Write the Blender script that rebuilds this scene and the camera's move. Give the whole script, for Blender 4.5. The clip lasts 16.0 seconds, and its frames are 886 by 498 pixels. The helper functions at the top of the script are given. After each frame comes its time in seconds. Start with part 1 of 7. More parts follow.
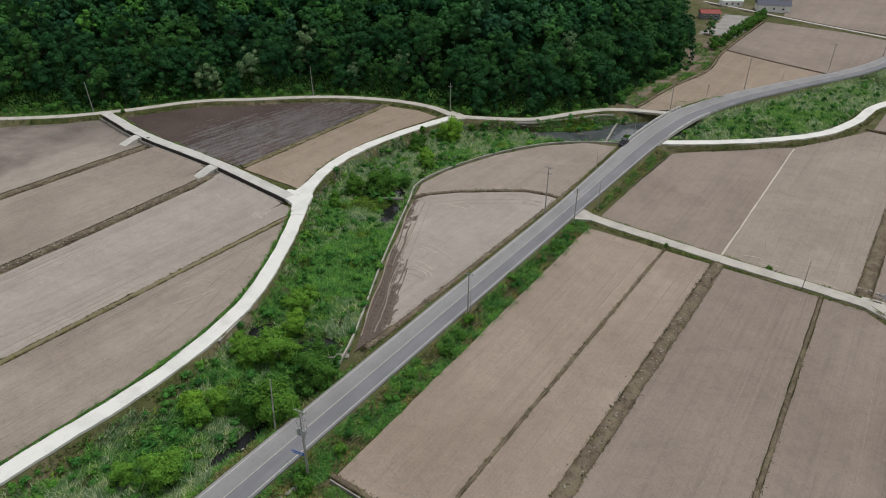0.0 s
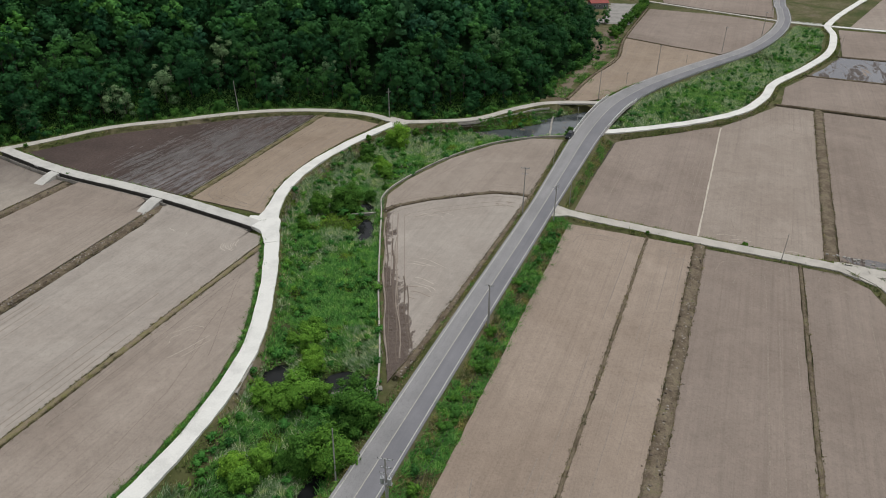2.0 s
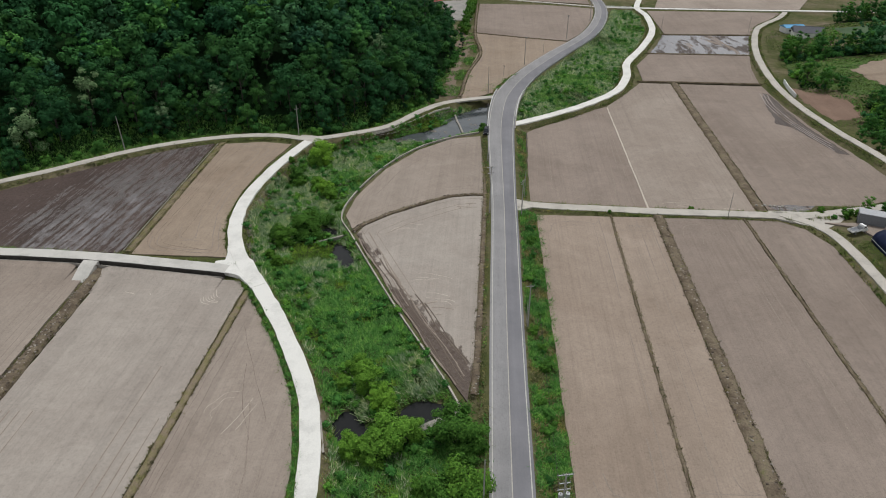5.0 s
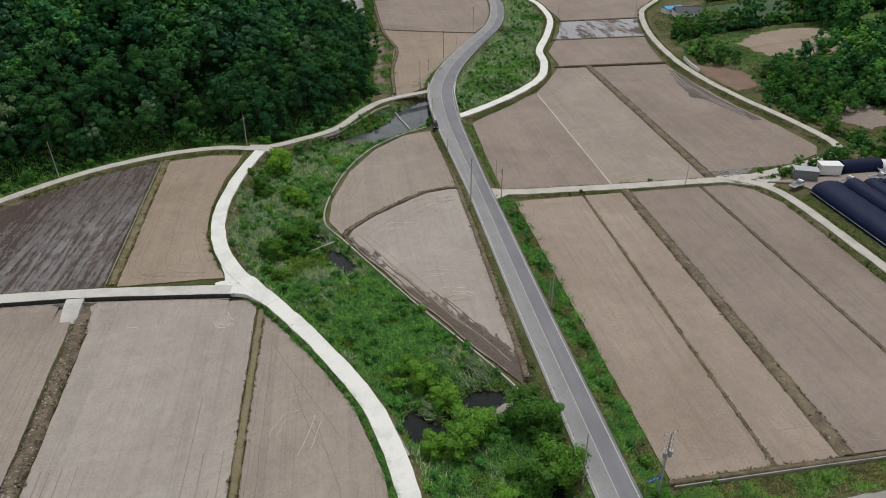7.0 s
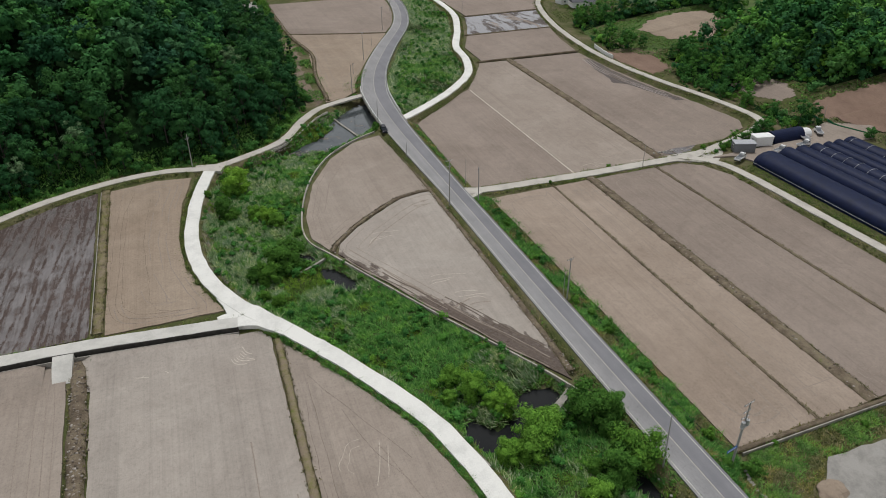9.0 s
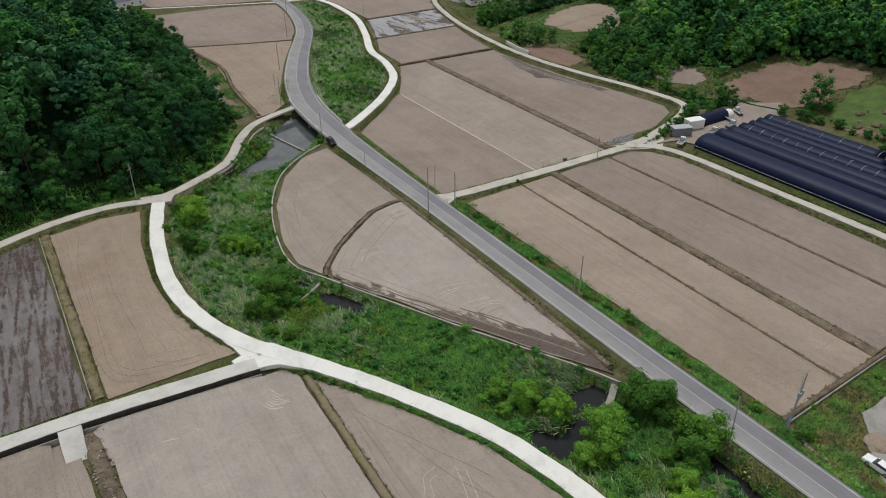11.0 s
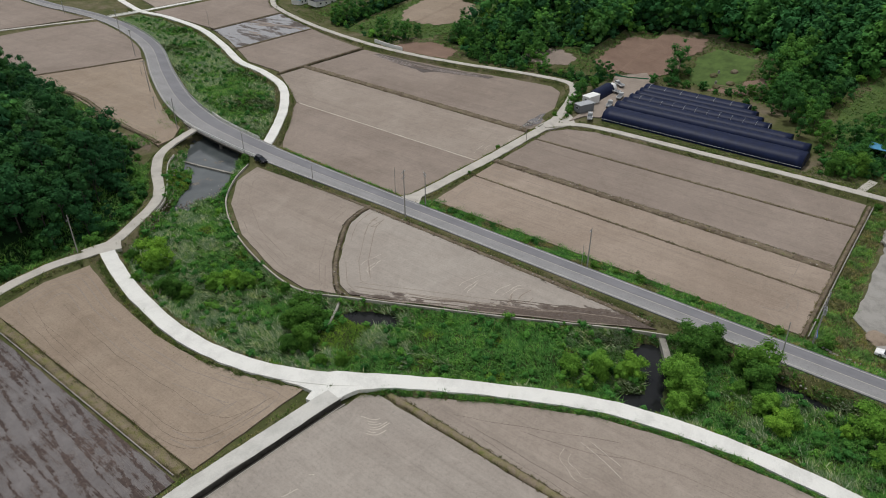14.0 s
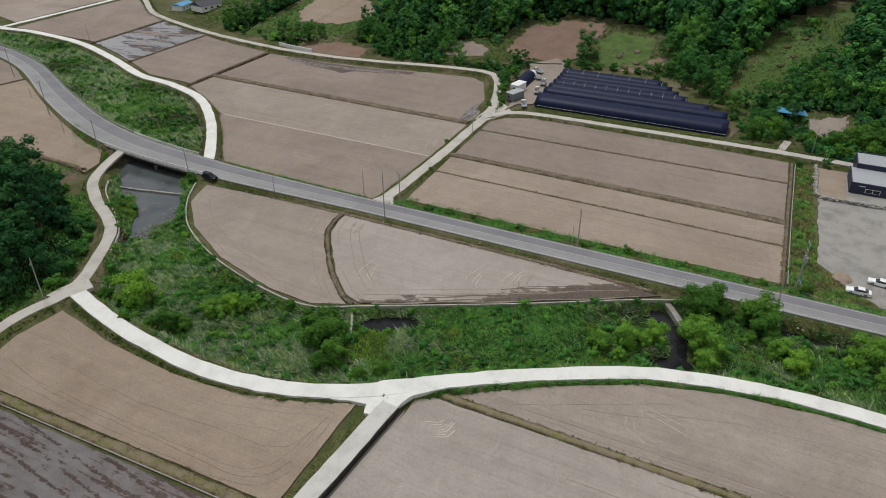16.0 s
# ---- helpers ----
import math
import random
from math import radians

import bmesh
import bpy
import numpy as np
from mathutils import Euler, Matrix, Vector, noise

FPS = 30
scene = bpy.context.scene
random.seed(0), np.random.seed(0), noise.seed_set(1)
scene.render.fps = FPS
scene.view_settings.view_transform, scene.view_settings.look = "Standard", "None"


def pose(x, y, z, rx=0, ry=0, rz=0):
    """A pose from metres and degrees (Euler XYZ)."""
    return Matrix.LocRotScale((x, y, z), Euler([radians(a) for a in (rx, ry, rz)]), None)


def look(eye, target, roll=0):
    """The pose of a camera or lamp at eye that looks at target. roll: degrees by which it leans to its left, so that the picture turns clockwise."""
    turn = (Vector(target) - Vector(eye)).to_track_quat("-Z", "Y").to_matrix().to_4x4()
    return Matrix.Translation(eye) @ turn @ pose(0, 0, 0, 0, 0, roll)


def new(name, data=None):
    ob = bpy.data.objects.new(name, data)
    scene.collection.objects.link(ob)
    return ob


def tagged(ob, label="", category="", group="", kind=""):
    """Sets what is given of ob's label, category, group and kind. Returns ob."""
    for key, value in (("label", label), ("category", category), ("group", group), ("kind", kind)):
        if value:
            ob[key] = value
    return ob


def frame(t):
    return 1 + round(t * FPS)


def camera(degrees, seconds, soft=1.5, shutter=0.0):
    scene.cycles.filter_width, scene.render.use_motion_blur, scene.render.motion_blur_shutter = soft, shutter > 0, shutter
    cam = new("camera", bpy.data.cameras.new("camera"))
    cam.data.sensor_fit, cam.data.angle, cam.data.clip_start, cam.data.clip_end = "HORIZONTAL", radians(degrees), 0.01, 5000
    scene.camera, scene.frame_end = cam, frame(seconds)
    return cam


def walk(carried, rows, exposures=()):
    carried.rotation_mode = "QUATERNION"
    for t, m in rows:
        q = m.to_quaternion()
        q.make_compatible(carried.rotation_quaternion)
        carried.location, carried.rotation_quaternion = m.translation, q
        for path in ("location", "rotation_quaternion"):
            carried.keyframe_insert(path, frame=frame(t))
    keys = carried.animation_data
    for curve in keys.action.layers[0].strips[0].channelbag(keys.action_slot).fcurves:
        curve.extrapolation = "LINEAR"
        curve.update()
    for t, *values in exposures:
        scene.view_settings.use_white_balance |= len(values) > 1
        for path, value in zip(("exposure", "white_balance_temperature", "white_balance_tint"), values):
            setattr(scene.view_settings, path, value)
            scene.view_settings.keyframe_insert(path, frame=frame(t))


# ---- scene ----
from mathutils.geometry import tessellate_polygon

cam = camera(66.4, 16.0, 1.0)
METRES, EYE, TILT, LEAN, TURN = 229.05, 82.0, 0.0, 0.0, 34.9
ROWS = [
    (0.0, 0.0, 0.0, 0.0, 0.23, -30.59, -0.4),
    (0.5, -0.0288, 0.0052, 0.0002, -2.75, -30.65, -0.27),
    (1.0, -0.0569, 0.0135, 0.0006, -5.73, -30.74, -0.17),
    (1.5, -0.0839, 0.0244, 0.001, -8.76, -30.8, -0.1),
    (2.0, -0.1114, 0.0368, 0.0015, -11.85, -30.77, -0.13),
    (2.5, -0.1395, 0.0495, 0.0017, -15.08, -30.73, -0.14),
    (3.0, -0.1679, 0.0626, 0.0017, -18.28, -30.68, -0.1),
    (3.5, -0.1967, 0.0757, 0.0022, -21.48, -30.65, -0.09),
    (4.0, -0.2255, 0.0888, 0.0023, -24.67, -30.61, -0.04),
    (4.5, -0.2542, 0.1026, 0.0027, -27.86, -30.61, 0.01),
    (7.0, -0.3865, 0.1893, 0.0063, -43.44, -31.01, 0.36),
    (7.5, -0.4076, 0.2117, 0.0071, -46.41, -31.13, 0.43),
    (8.0, -0.4261, 0.2356, 0.0079, -49.41, -31.21, 0.48),
    (8.5, -0.4421, 0.2606, 0.0086, -52.4, -31.29, 0.55),
    (9.0, -0.4556, 0.2867, 0.0094, -55.42, -31.35, 0.56),
    (11.5, -0.509, 0.4322, 0.0158, -70.59, -31.65, 0.36),
    (12.0, -0.5189, 0.4633, 0.0171, -73.56, -31.7, 0.35),
    (12.5, -0.5279, 0.4946, 0.0181, -76.74, -31.75, 0.35),
    (13.0, -0.5358, 0.5263, 0.019, -79.98, -31.82, 0.31),
    (13.5, -0.5424, 0.5583, 0.0197, -83.29, -31.9, 0.29),
    (14.0, -0.5473, 0.5907, 0.0206, -86.59, -31.99, 0.27),
    (14.5, -0.5501, 0.6231, 0.0214, -89.89, -32.08, 0.26),
    (15.0, -0.5504, 0.6551, 0.0224, -93.18, -32.22, 0.29),
    (15.5, -0.5475, 0.6867, 0.0234, -96.43, -32.39, 0.28),
    (16.0, -0.5418, 0.7177, 0.0236, -99.56, -32.43, 0.23),
]
walk(cam, [(t, pose(0, 0, EYE, TILT, LEAN, TURN) @ pose(METRES * x, METRES * y, METRES * z, 90 + pitch, roll, yaw)) for t, x, y, z, yaw, pitch, roll in ROWS])

# ---- world, sun ----
world = bpy.data.worlds.new("sky_world")
scene.world = world
world.use_nodes = True
wn = world.node_tree.nodes
sky = wn.new("ShaderNodeTexSky")
sky.sky_type, sky.sun_disc = "NISHITA", False
sky.sun_elevation, sky.sun_rotation = radians(72), radians(25)
sky.air_density, sky.dust_density, sky.ozone_density = 1.0, 4.0, 1.0
# a broken layer of bright cloud under the blue
link = world.node_tree.links.new
way = wn.new("ShaderNodeTexCoord").outputs["Generated"]
puff, cover, blend = wn.new("ShaderNodeTexNoise"), wn.new("ShaderNodeValToRGB"), wn.new("ShaderNodeMix")
puff.inputs["Scale"].default_value, puff.inputs["Detail"].default_value = 2.2, 6.0
cover.color_ramp.elements[0].position, cover.color_ramp.elements[1].position = 0.28, 0.52
blend.data_type = "RGBA"
# thin haze makes the cloud brighter towards the horizon
split, lift = wn.new("ShaderNodeSeparateXYZ"), wn.new("ShaderNodeValToRGB")
lift.color_ramp.elements[0].position, lift.color_ramp.elements[0].color = 0.12, (0.72, 0.74, 0.78, 1)
lift.color_ramp.elements[1].position, lift.color_ramp.elements[1].color = 0.55, (0.4, 0.41, 0.43, 1)
bright = wn.new("ShaderNodeVectorMath")
bright.operation = "SCALE"
bright.inputs["Scale"].default_value = 19.0
link_b = world.node_tree.links.new
link_b(wn.new("ShaderNodeTexCoord").outputs["Generated"], split.inputs[0]), link_b(split.outputs[2], lift.inputs[0])
link_b(lift.outputs[0], bright.inputs[0]), link_b(bright.outputs[0], blend.inputs[7])
link(way, puff.inputs["Vector"]), link(puff.outputs[0], cover.inputs[0]), link(cover.outputs[0], blend.inputs[0])
link(sky.outputs[0], blend.inputs[6]), link(blend.outputs[2], wn["Background"].inputs[0])
wn["Background"].inputs[1].default_value = 0.074
sun = new("sun", bpy.data.lights.new("sun", "SUN"))
sun.data.energy, sun.data.angle, sun.data.color = 2.7, radians(11), (0.985, 0.985, 0.98)
sun.matrix_world = look((0, 0, 0), (-0.13, -0.28, -0.95))
scene.view_settings.exposure = -0.28

# ---- materials ----


class Nodes:
    """A small hand for node trees: a material with its Principled shader."""

    def __init__(self, name, rough=0.9, spec=0.2, old=None):
        self.m = old or bpy.data.materials.new(name)
        self.m.use_nodes = True
        self.t = self.m.node_tree
        self.b = self.t.nodes["Principled BSDF"]
        self.b.inputs["Roughness"].default_value = rough
        self.b.inputs["Specular IOR Level"].default_value = spec
        self.co = self.t.nodes.new("ShaderNodeTexCoord").outputs["Object"]

    def world(self):
        self.co = self.t.nodes.new("ShaderNodeNewGeometry").outputs["Position"]
        return self

    def node(self, kind, **sets):
        n = self.t.nodes.new(kind)
        for k, v in sets.items():
            setattr(n, k, v)
        return n

    def put(self, value, socket):
        if isinstance(value, bpy.types.NodeSocket):
            self.t.links.new(value, socket)
        else:
            socket.default_value = value

    def scaled(self, sx, sy, sz, turn=0.0):
        n = self.node("ShaderNodeMapping")
        self.put(self.co, n.inputs[0])
        n.inputs["Scale"].default_value = (sx, sy, sz)
        n.inputs["Rotation"].default_value = (0, 0, radians(turn))
        return n.outputs[0]

    def noise(self, scale, detail=4.0, rough=0.6, co=None, warp=0.0):
        n = self.node("ShaderNodeTexNoise")
        self.put(co or self.co, n.inputs["Vector"])
        for k, v in (("Scale", scale), ("Detail", detail), ("Roughness", rough), ("Distortion", warp)):
            n.inputs[k].default_value = v
        return n.outputs[0]

    def ramp(self, fac, *stops):
        n = self.node("ShaderNodeValToRGB")
        self.put(fac, n.inputs[0])
        el = n.color_ramp.elements
        while len(el) < len(stops):
            el.new(0.5)
        for e, (p, c) in zip(el, stops):
            e.position, e.color = p, (*c, 1) if not isinstance(c, (int, float)) else (c, c, c, 1)
        return n.outputs[0]

    def mix(self, fac, a, b, how="MIX"):
        n = self.node("ShaderNodeMix", data_type="RGBA", blend_type=how)
        self.put(fac, n.inputs[0])
        for v, s in ((a, n.inputs[6]), (b, n.inputs[7])):
            self.put((*v, 1) if isinstance(v, tuple) else v, s)
        return n.outputs[2]

    def math(self, op, a, b=0.0):
        n = self.node("ShaderNodeMath", operation=op)
        self.put(a, n.inputs[0]), self.put(b, n.inputs[1])
        return n.outputs[0]

    def random(self):
        return self.node("ShaderNodeObjectInfo").outputs["Random"]

    def island(self):
        return self.node("ShaderNodeNewGeometry").outputs["Random Per Island"]

    def bump(self, height, strength=0.3, distance=0.1):
        n = self.node("ShaderNodeBump")
        n.inputs["Strength"].default_value, n.inputs["Distance"].default_value = strength, distance
        self.put(height, n.inputs["Height"])
        self.put(n.outputs[0], self.b.inputs["Normal"])
        return self

    def colour(self, c):
        self.put((*c, 1) if isinstance(c, tuple) else c, self.b.inputs["Base Color"])
        return self


def plain(name, c, rough=0.7, metal=0.0, vary=0.12, grain=3.0):
    n = Nodes(name, rough, 0.35)
    n.b.inputs["Metallic"].default_value = metal
    a = tuple(v * (1 - vary) for v in c)
    b = tuple(min(1, v * (1 + vary)) for v in c)
    return n.colour(n.ramp(n.noise(grain), (0.3, a), (0.7, b))).m


def soil(name, dry, damp, rows=0.0, wet=0.0, seed=0.0, fine=1.0, shore=0.0, film_at=(1.3, 0.06, 3)):
    """Tilled paddy soil: broad damp areas, faint uneven tractor passes, clods; wet gives silty standing water with sky
    sheen in its colour.
    """
    n = Nodes(name, 0.95, 0.15).world()
    shift = n.node("ShaderNodeMapping")
    n.put(n.co, shift.inputs[0])
    shift.inputs["Location"].default_value = (seed * 31.7, seed * 17.3, 0)
    n.co = shift.outputs[0]
    big = n.noise(0.03, 6, 0.62, warp=0.8)
    base = n.mix(n.ramp(big, (0.36, 0.0), (0.66, 1.0)), dry, damp)
    passes = n.noise(0.2, 4, 0.6, n.scaled(1, 0.02, 1, rows), 0.4)
    base = n.mix(0.9, base, n.ramp(passes, (0.32, 0.93), (0.5, 1.0), (0.68, 1.05)), "MULTIPLY")
    streak = n.noise(1.3, 3, 0.6, n.scaled(1, 0.012, 1, rows), 0.15)
    base = n.mix(0.8, base, n.ramp(streak, (0.34, 0.91), (0.44, 0.995), (0.7, 1.03)), "MULTIPLY")
    furrow = n.noise(5.0, 2, 0.5, n.scaled(1, 0.008, 1, rows), 0.08)
    base = n.mix(0.8, base, n.ramp(furrow, (0.38, 0.955), (0.55, 1.015)), "MULTIPLY")
    mottle = n.noise(0.22, 7, 0.75, warp=1.0)
    base = n.mix(0.8, base, n.ramp(mottle, (0.32, 0.86), (0.68, 1.1)), "MULTIPLY")
    clod = n.noise(2.2 * fine, 7, 0.8)
    base = n.mix(0.85, base, n.ramp(clod, (0.3, 0.72), (0.48, 1.0), (0.7, 1.1)), "MULTIPLY")
    if wet:
        pool = n.noise(0.085, 7, 0.68, n.scaled(1, 0.3, 1, 3), 1.0)
        m = n.ramp(pool, (0.64 - wet * 0.35, 0.0), (0.67 - wet * 0.35, 1.0))
        base = n.mix(m, base, n.ramp(clod, (0.3, (0.045, 0.034, 0.029)), (0.7, (0.105, 0.083, 0.07))))
        film = n.noise(film_at[0], 7, 0.68, n.scaled(1, film_at[1], 1, film_at[2]), 0.4)
        w = n.math("MULTIPLY", n.ramp(film, (0.45, 0.0), (0.5, 1.0)), m)
        if shore:
            # the water stands at the low end of the plot
            low = n.node("ShaderNodeSeparateXYZ")
            n.put(n.node("ShaderNodeNewGeometry").outputs["Position"], low.inputs[0])
            reach = n.math("ADD", low.outputs[1], n.math("MULTIPLY", n.math("SUBTRACT", n.noise(0.07, 5, 0.65), 0.5), 45.0))
            w = n.math("MULTIPLY", w, n.ramp(n.math("MULTIPLY", n.math("SUBTRACT", shore, reach), 0.06), (0.0, 0.1), (1.0, 1.0)))
        # silty water, its base colour lightened to add to the sky's sheen
        base = n.mix(w, base, (0.135, 0.124, 0.122))
        n.put(n.ramp(w, (0.0, 0.7), (1.0, 0.05)), n.b.inputs["Roughness"])
        n.put(n.ramp(w, (0.0, 0.25), (1.0, 0.9)), n.b.inputs["Specular IOR Level"])
        clod = n.mix(w, clod, (0.5, 0.5, 0.5))
    return n.colour(base).bump(clod, 0.7, 0.18).m


M = {}
M["soil_tan"] = soil("soil_tan", (0.316, 0.268, 0.225), (0.256, 0.212, 0.176), seed=1)
M["soil_warm"] = soil("soil_warm", (0.327, 0.265, 0.213), (0.265, 0.209, 0.164), seed=9)
M["soil_pale"] = soil("soil_pale", (0.354, 0.317, 0.277), (0.305, 0.267, 0.231), seed=2)
M["soil_brown"] = soil("soil_brown", (0.264, 0.216, 0.181), (0.216, 0.174, 0.144), seed=3)
M["soil_orange"] = soil("soil_orange", (0.304, 0.243, 0.186), (0.256, 0.199, 0.149), rows=3, seed=4)
M["soil_red"] = soil("soil_red", (0.225, 0.155, 0.117), (0.185, 0.123, 0.092), rows=60, seed=8)
M["soil_wet"] = soil("soil_wet", (0.13, 0.1, 0.085), (0.075, 0.058, 0.05), wet=1.1, seed=5, shore=185.0)
M["soil_flood"] = soil("soil_flood", (0.27, 0.215, 0.175), (0.2, 0.16, 0.13), wet=0.75, seed=11, film_at=(0.16, 0.35, 88))


def wet_field():
    """Flooded mud: clods and wheel stripes stand out of a thin film of water that lies deepest on the plot's low side."""
    n = Nodes("soil_flooded_mud", 0.7, 0.3).world()
    sep = n.node("ShaderNodeSeparateXYZ")
    n.put(n.co, sep.inputs[0])
    clod = n.noise(1.5, 7, 0.75)
    base = n.ramp(clod, (0.3, (0.036, 0.026, 0.023)), (0.5, (0.07, 0.05, 0.043)), (0.72, (0.105, 0.078, 0.066)))
    base = n.mix(0.8, base, n.ramp(n.noise(0.06, 5, 0.6), (0.35, 0.75), (0.65, 1.25)), "MULTIPLY")
    # bands left by the wheels, about three metres apart
    band = n.noise(1.1, 5, 0.72, n.scaled(1, 0.03, 1, 2), 0.4)
    lie = n.math("ADD", n.math("MULTIPLY", n.math("ADD", sep.outputs[0], 184.0), 0.03), n.math("MULTIPLY", n.math("SUBTRACT", 150.0, sep.outputs[1]), 0.005))
    lie = n.math("ADD", n.math("MINIMUM", lie, 0.5), 0.06)
    lie = n.math("ADD", lie, n.math("MULTIPLY", n.math("SUBTRACT", n.noise(0.05, 6, 0.65, warp=0.8), 0.5), 1.6))
    lie = n.math("ADD", lie, n.math("MULTIPLY", n.math("SUBTRACT", band, 0.5), 2.5))
    lie = n.math("ADD", lie, n.math("MULTIPLY", n.math("SUBTRACT", n.noise(0.9, 6, 0.75, n.scaled(1, 0.5, 1)), 0.5), 1.7))
    # thin furrows of the wheels, three metres apart and slightly bent
    bend = n.math("ADD", n.math("MULTIPLY", n.noise(0.03, 1, 0.4), 3.0), n.math("MULTIPLY", n.noise(1.2, 5, 0.75), 1.6))
    wave = n.math("SINE", n.math("MULTIPLY", n.math("ADD", n.math("ADD", sep.outputs[0], n.math("MULTIPLY", sep.outputs[1], -0.13)), bend), 2.4))
    gap = n.noise(0.5, 5, 0.75, n.scaled(1, 0.5, 1))
    lie = n.math("SUBTRACT", lie, n.math("MULTIPLY", n.math("MULTIPLY", n.ramp(wave, (0.6, 0.0), (0.98, 1.0)), n.ramp(gap, (0.4, 0.0), (0.56, 1.0))), 0.7))
    w = n.ramp(lie, (0.3, 0.0), (0.5, 0.55), (0.72, 1.0))
    # pale film colour: silt plus part of the sky reflection, painted in
    base = n.mix(w, base, n.ramp(n.noise(0.3, 4), (0.3, (0.115, 0.102, 0.098)), (0.7, (0.17, 0.153, 0.148))))
    n.put(n.ramp(w, (0.0, 0.75), (1.0, 0.09)), n.b.inputs["Roughness"])
    n.put(n.ramp(w, (0.0, 0.2), (1.0, 0.6)), n.b.inputs["Specular IOR Level"])
    return n.colour(base).bump(n.mix(w, clod, (0.5, 0.5, 0.5)), 0.8, 0.2).m


M["soil_flooded_mud"] = wet_field()
M["soil_patchy"] = soil("soil_patchy", (0.3, 0.262, 0.22), (0.115, 0.092, 0.08), wet=0.08, seed=6)
M["soil_bank"] = soil("soil_bank", (0.21, 0.165, 0.125), (0.145, 0.112, 0.083), seed=12)


def midfield():
    """Pale soil whose edge along the stream wall is churned and wet."""
    m = soil("soil_midfield", (0.354, 0.317, 0.277), (0.305, 0.267, 0.231), rows=-27, seed=2)
    n = Nodes("soil_midfield", 0.95, 0.15, m).world()
    sep = n.node("ShaderNodeSeparateXYZ")
    n.put(n.co, sep.inputs[0])
    # distance from the wall's line, and how far towards the wet tip
    across = n.math("ADD", n.math("MULTIPLY", sep.outputs[0], 0.895), n.math("ADD", n.math("MULTIPLY", sep.outputs[1], 0.447), 32.4))
    along = n.math("MULTIPLY", n.math("SUBTRACT", 112.0, sep.outputs[1]), 0.20)
    rag = n.math("MULTIPLY", n.math("SUBTRACT", n.noise(0.16, 7, 0.62, warp=0.6), 0.5), 13.0)
    rag = n.math("ADD", rag, n.math("MULTIPLY", n.math("SUBTRACT", n.noise(0.8, 6, 0.7, n.scaled(1, 0.35, 1, 26)), 0.5), 7.0))
    edge = n.math("SUBTRACT", n.math("ADD", n.math("ADD", n.math("MAXIMUM", along, 0.0), 2.2), rag), across)
    wet = n.ramp(n.math("MULTIPLY", edge, 0.5), (0.2, 0.0), (0.45, 0.8), (1.0, 1.0))
    old = n.b.inputs["Base Color"].links[0].from_socket
    n.colour(n.mix(wet, old, n.ramp(n.noise(1.2, 5, 0.7), (0.3, (0.075, 0.055, 0.045)), (0.7, (0.125, 0.098, 0.08)))))
    n.put(n.mix(wet, (0.95, 0.95, 0.95), n.ramp(n.noise(0.5, 6, 0.7), (0.5, 0.6), (0.58, 0.12))), n.b.inputs["Roughness"])
    return m


M["soil_midfield"] = midfield()
def stuff_clod():
    n = Nodes("earth_clods", 0.95, 0.1)
    return n.colour(n.ramp(n.island(), (0.0, (0.07, 0.055, 0.042)), (0.6, (0.19, 0.16, 0.13)), (1.0, (0.36, 0.33, 0.29)))).m


M["track"] = plain("dry_turned_soil", (0.46, 0.41, 0.345), 0.95, vary=0.2)
M["rut"] = plain("half_dry_mud", (0.27, 0.23, 0.21), 0.7, vary=0.25)
M["track_dark"] = plain("damp_turned_soil", (0.12, 0.092, 0.072), 0.8, vary=0.25)
# stained concrete, darkened further so that its colour holds the ditch's shade
M["ditch_wall"] = plain("stained_shaded_concrete", (0.055, 0.05, 0.043), 0.9, vary=0.35, grain=0.9)
M["clod"] = stuff_clod()
M["furrow"] = plain("turned_furrow_soil", (0.242, 0.2, 0.163), 0.95, vary=0.25)
M["mud"] = plain("dark_mud", (0.05, 0.043, 0.035), 0.6)


def ground_mat():
    n = Nodes("meadow_ground", 1.0, 0.1).world()
    a = n.noise(0.05, 6, 0.65, warp=0.5)
    b = n.noise(0.6, 6, 0.7)
    c = n.ramp(a, (0.3, (0.048, 0.066, 0.02)), (0.46, (0.085, 0.09, 0.036)), (0.58, (0.13, 0.114, 0.066)), (0.7, (0.175, 0.145, 0.105)))
    c = n.mix(0.75, c, n.ramp(b, (0.3, 0.6), (0.7, 1.25)), "MULTIPLY")
    return n.colour(c).bump(b, 0.6, 0.3).m


def bund_mat():
    n = Nodes("bund_earth", 1.0, 0.1).world()
    a = n.noise(0.35, 6, 0.7, warp=0.5)
    c = n.ramp(a, (0.3, (0.075, 0.058, 0.043)), (0.46, (0.142, 0.112, 0.08)), (0.6, (0.195, 0.16, 0.112)), (0.76, (0.14, 0.142, 0.06)))
    b = n.noise(3.0, 5, 0.7)
    c = n.mix(0.7, c, n.ramp(b, (0.3, 0.6), (0.7, 1.2)), "MULTIPLY")
    return n.colour(c).bump(b, 0.6, 0.2).m


def concrete(name, c, dirt=0.25):
    n = Nodes(name, 0.85, 0.25).world()
    a = n.noise(0.25, 6, 0.65)
    b = n.noise(4.0, 5, 0.7)
    lo = tuple(v * (1 - dirt) for v in c)
    k = n.ramp(a, (0.35, lo), (0.55, c))
    k = n.mix(0.6, k, n.ramp(b, (0.3, 0.85), (0.7, 1.06)), "MULTIPLY")
    return n.colour(k).bump(b, 0.15, 0.03).m


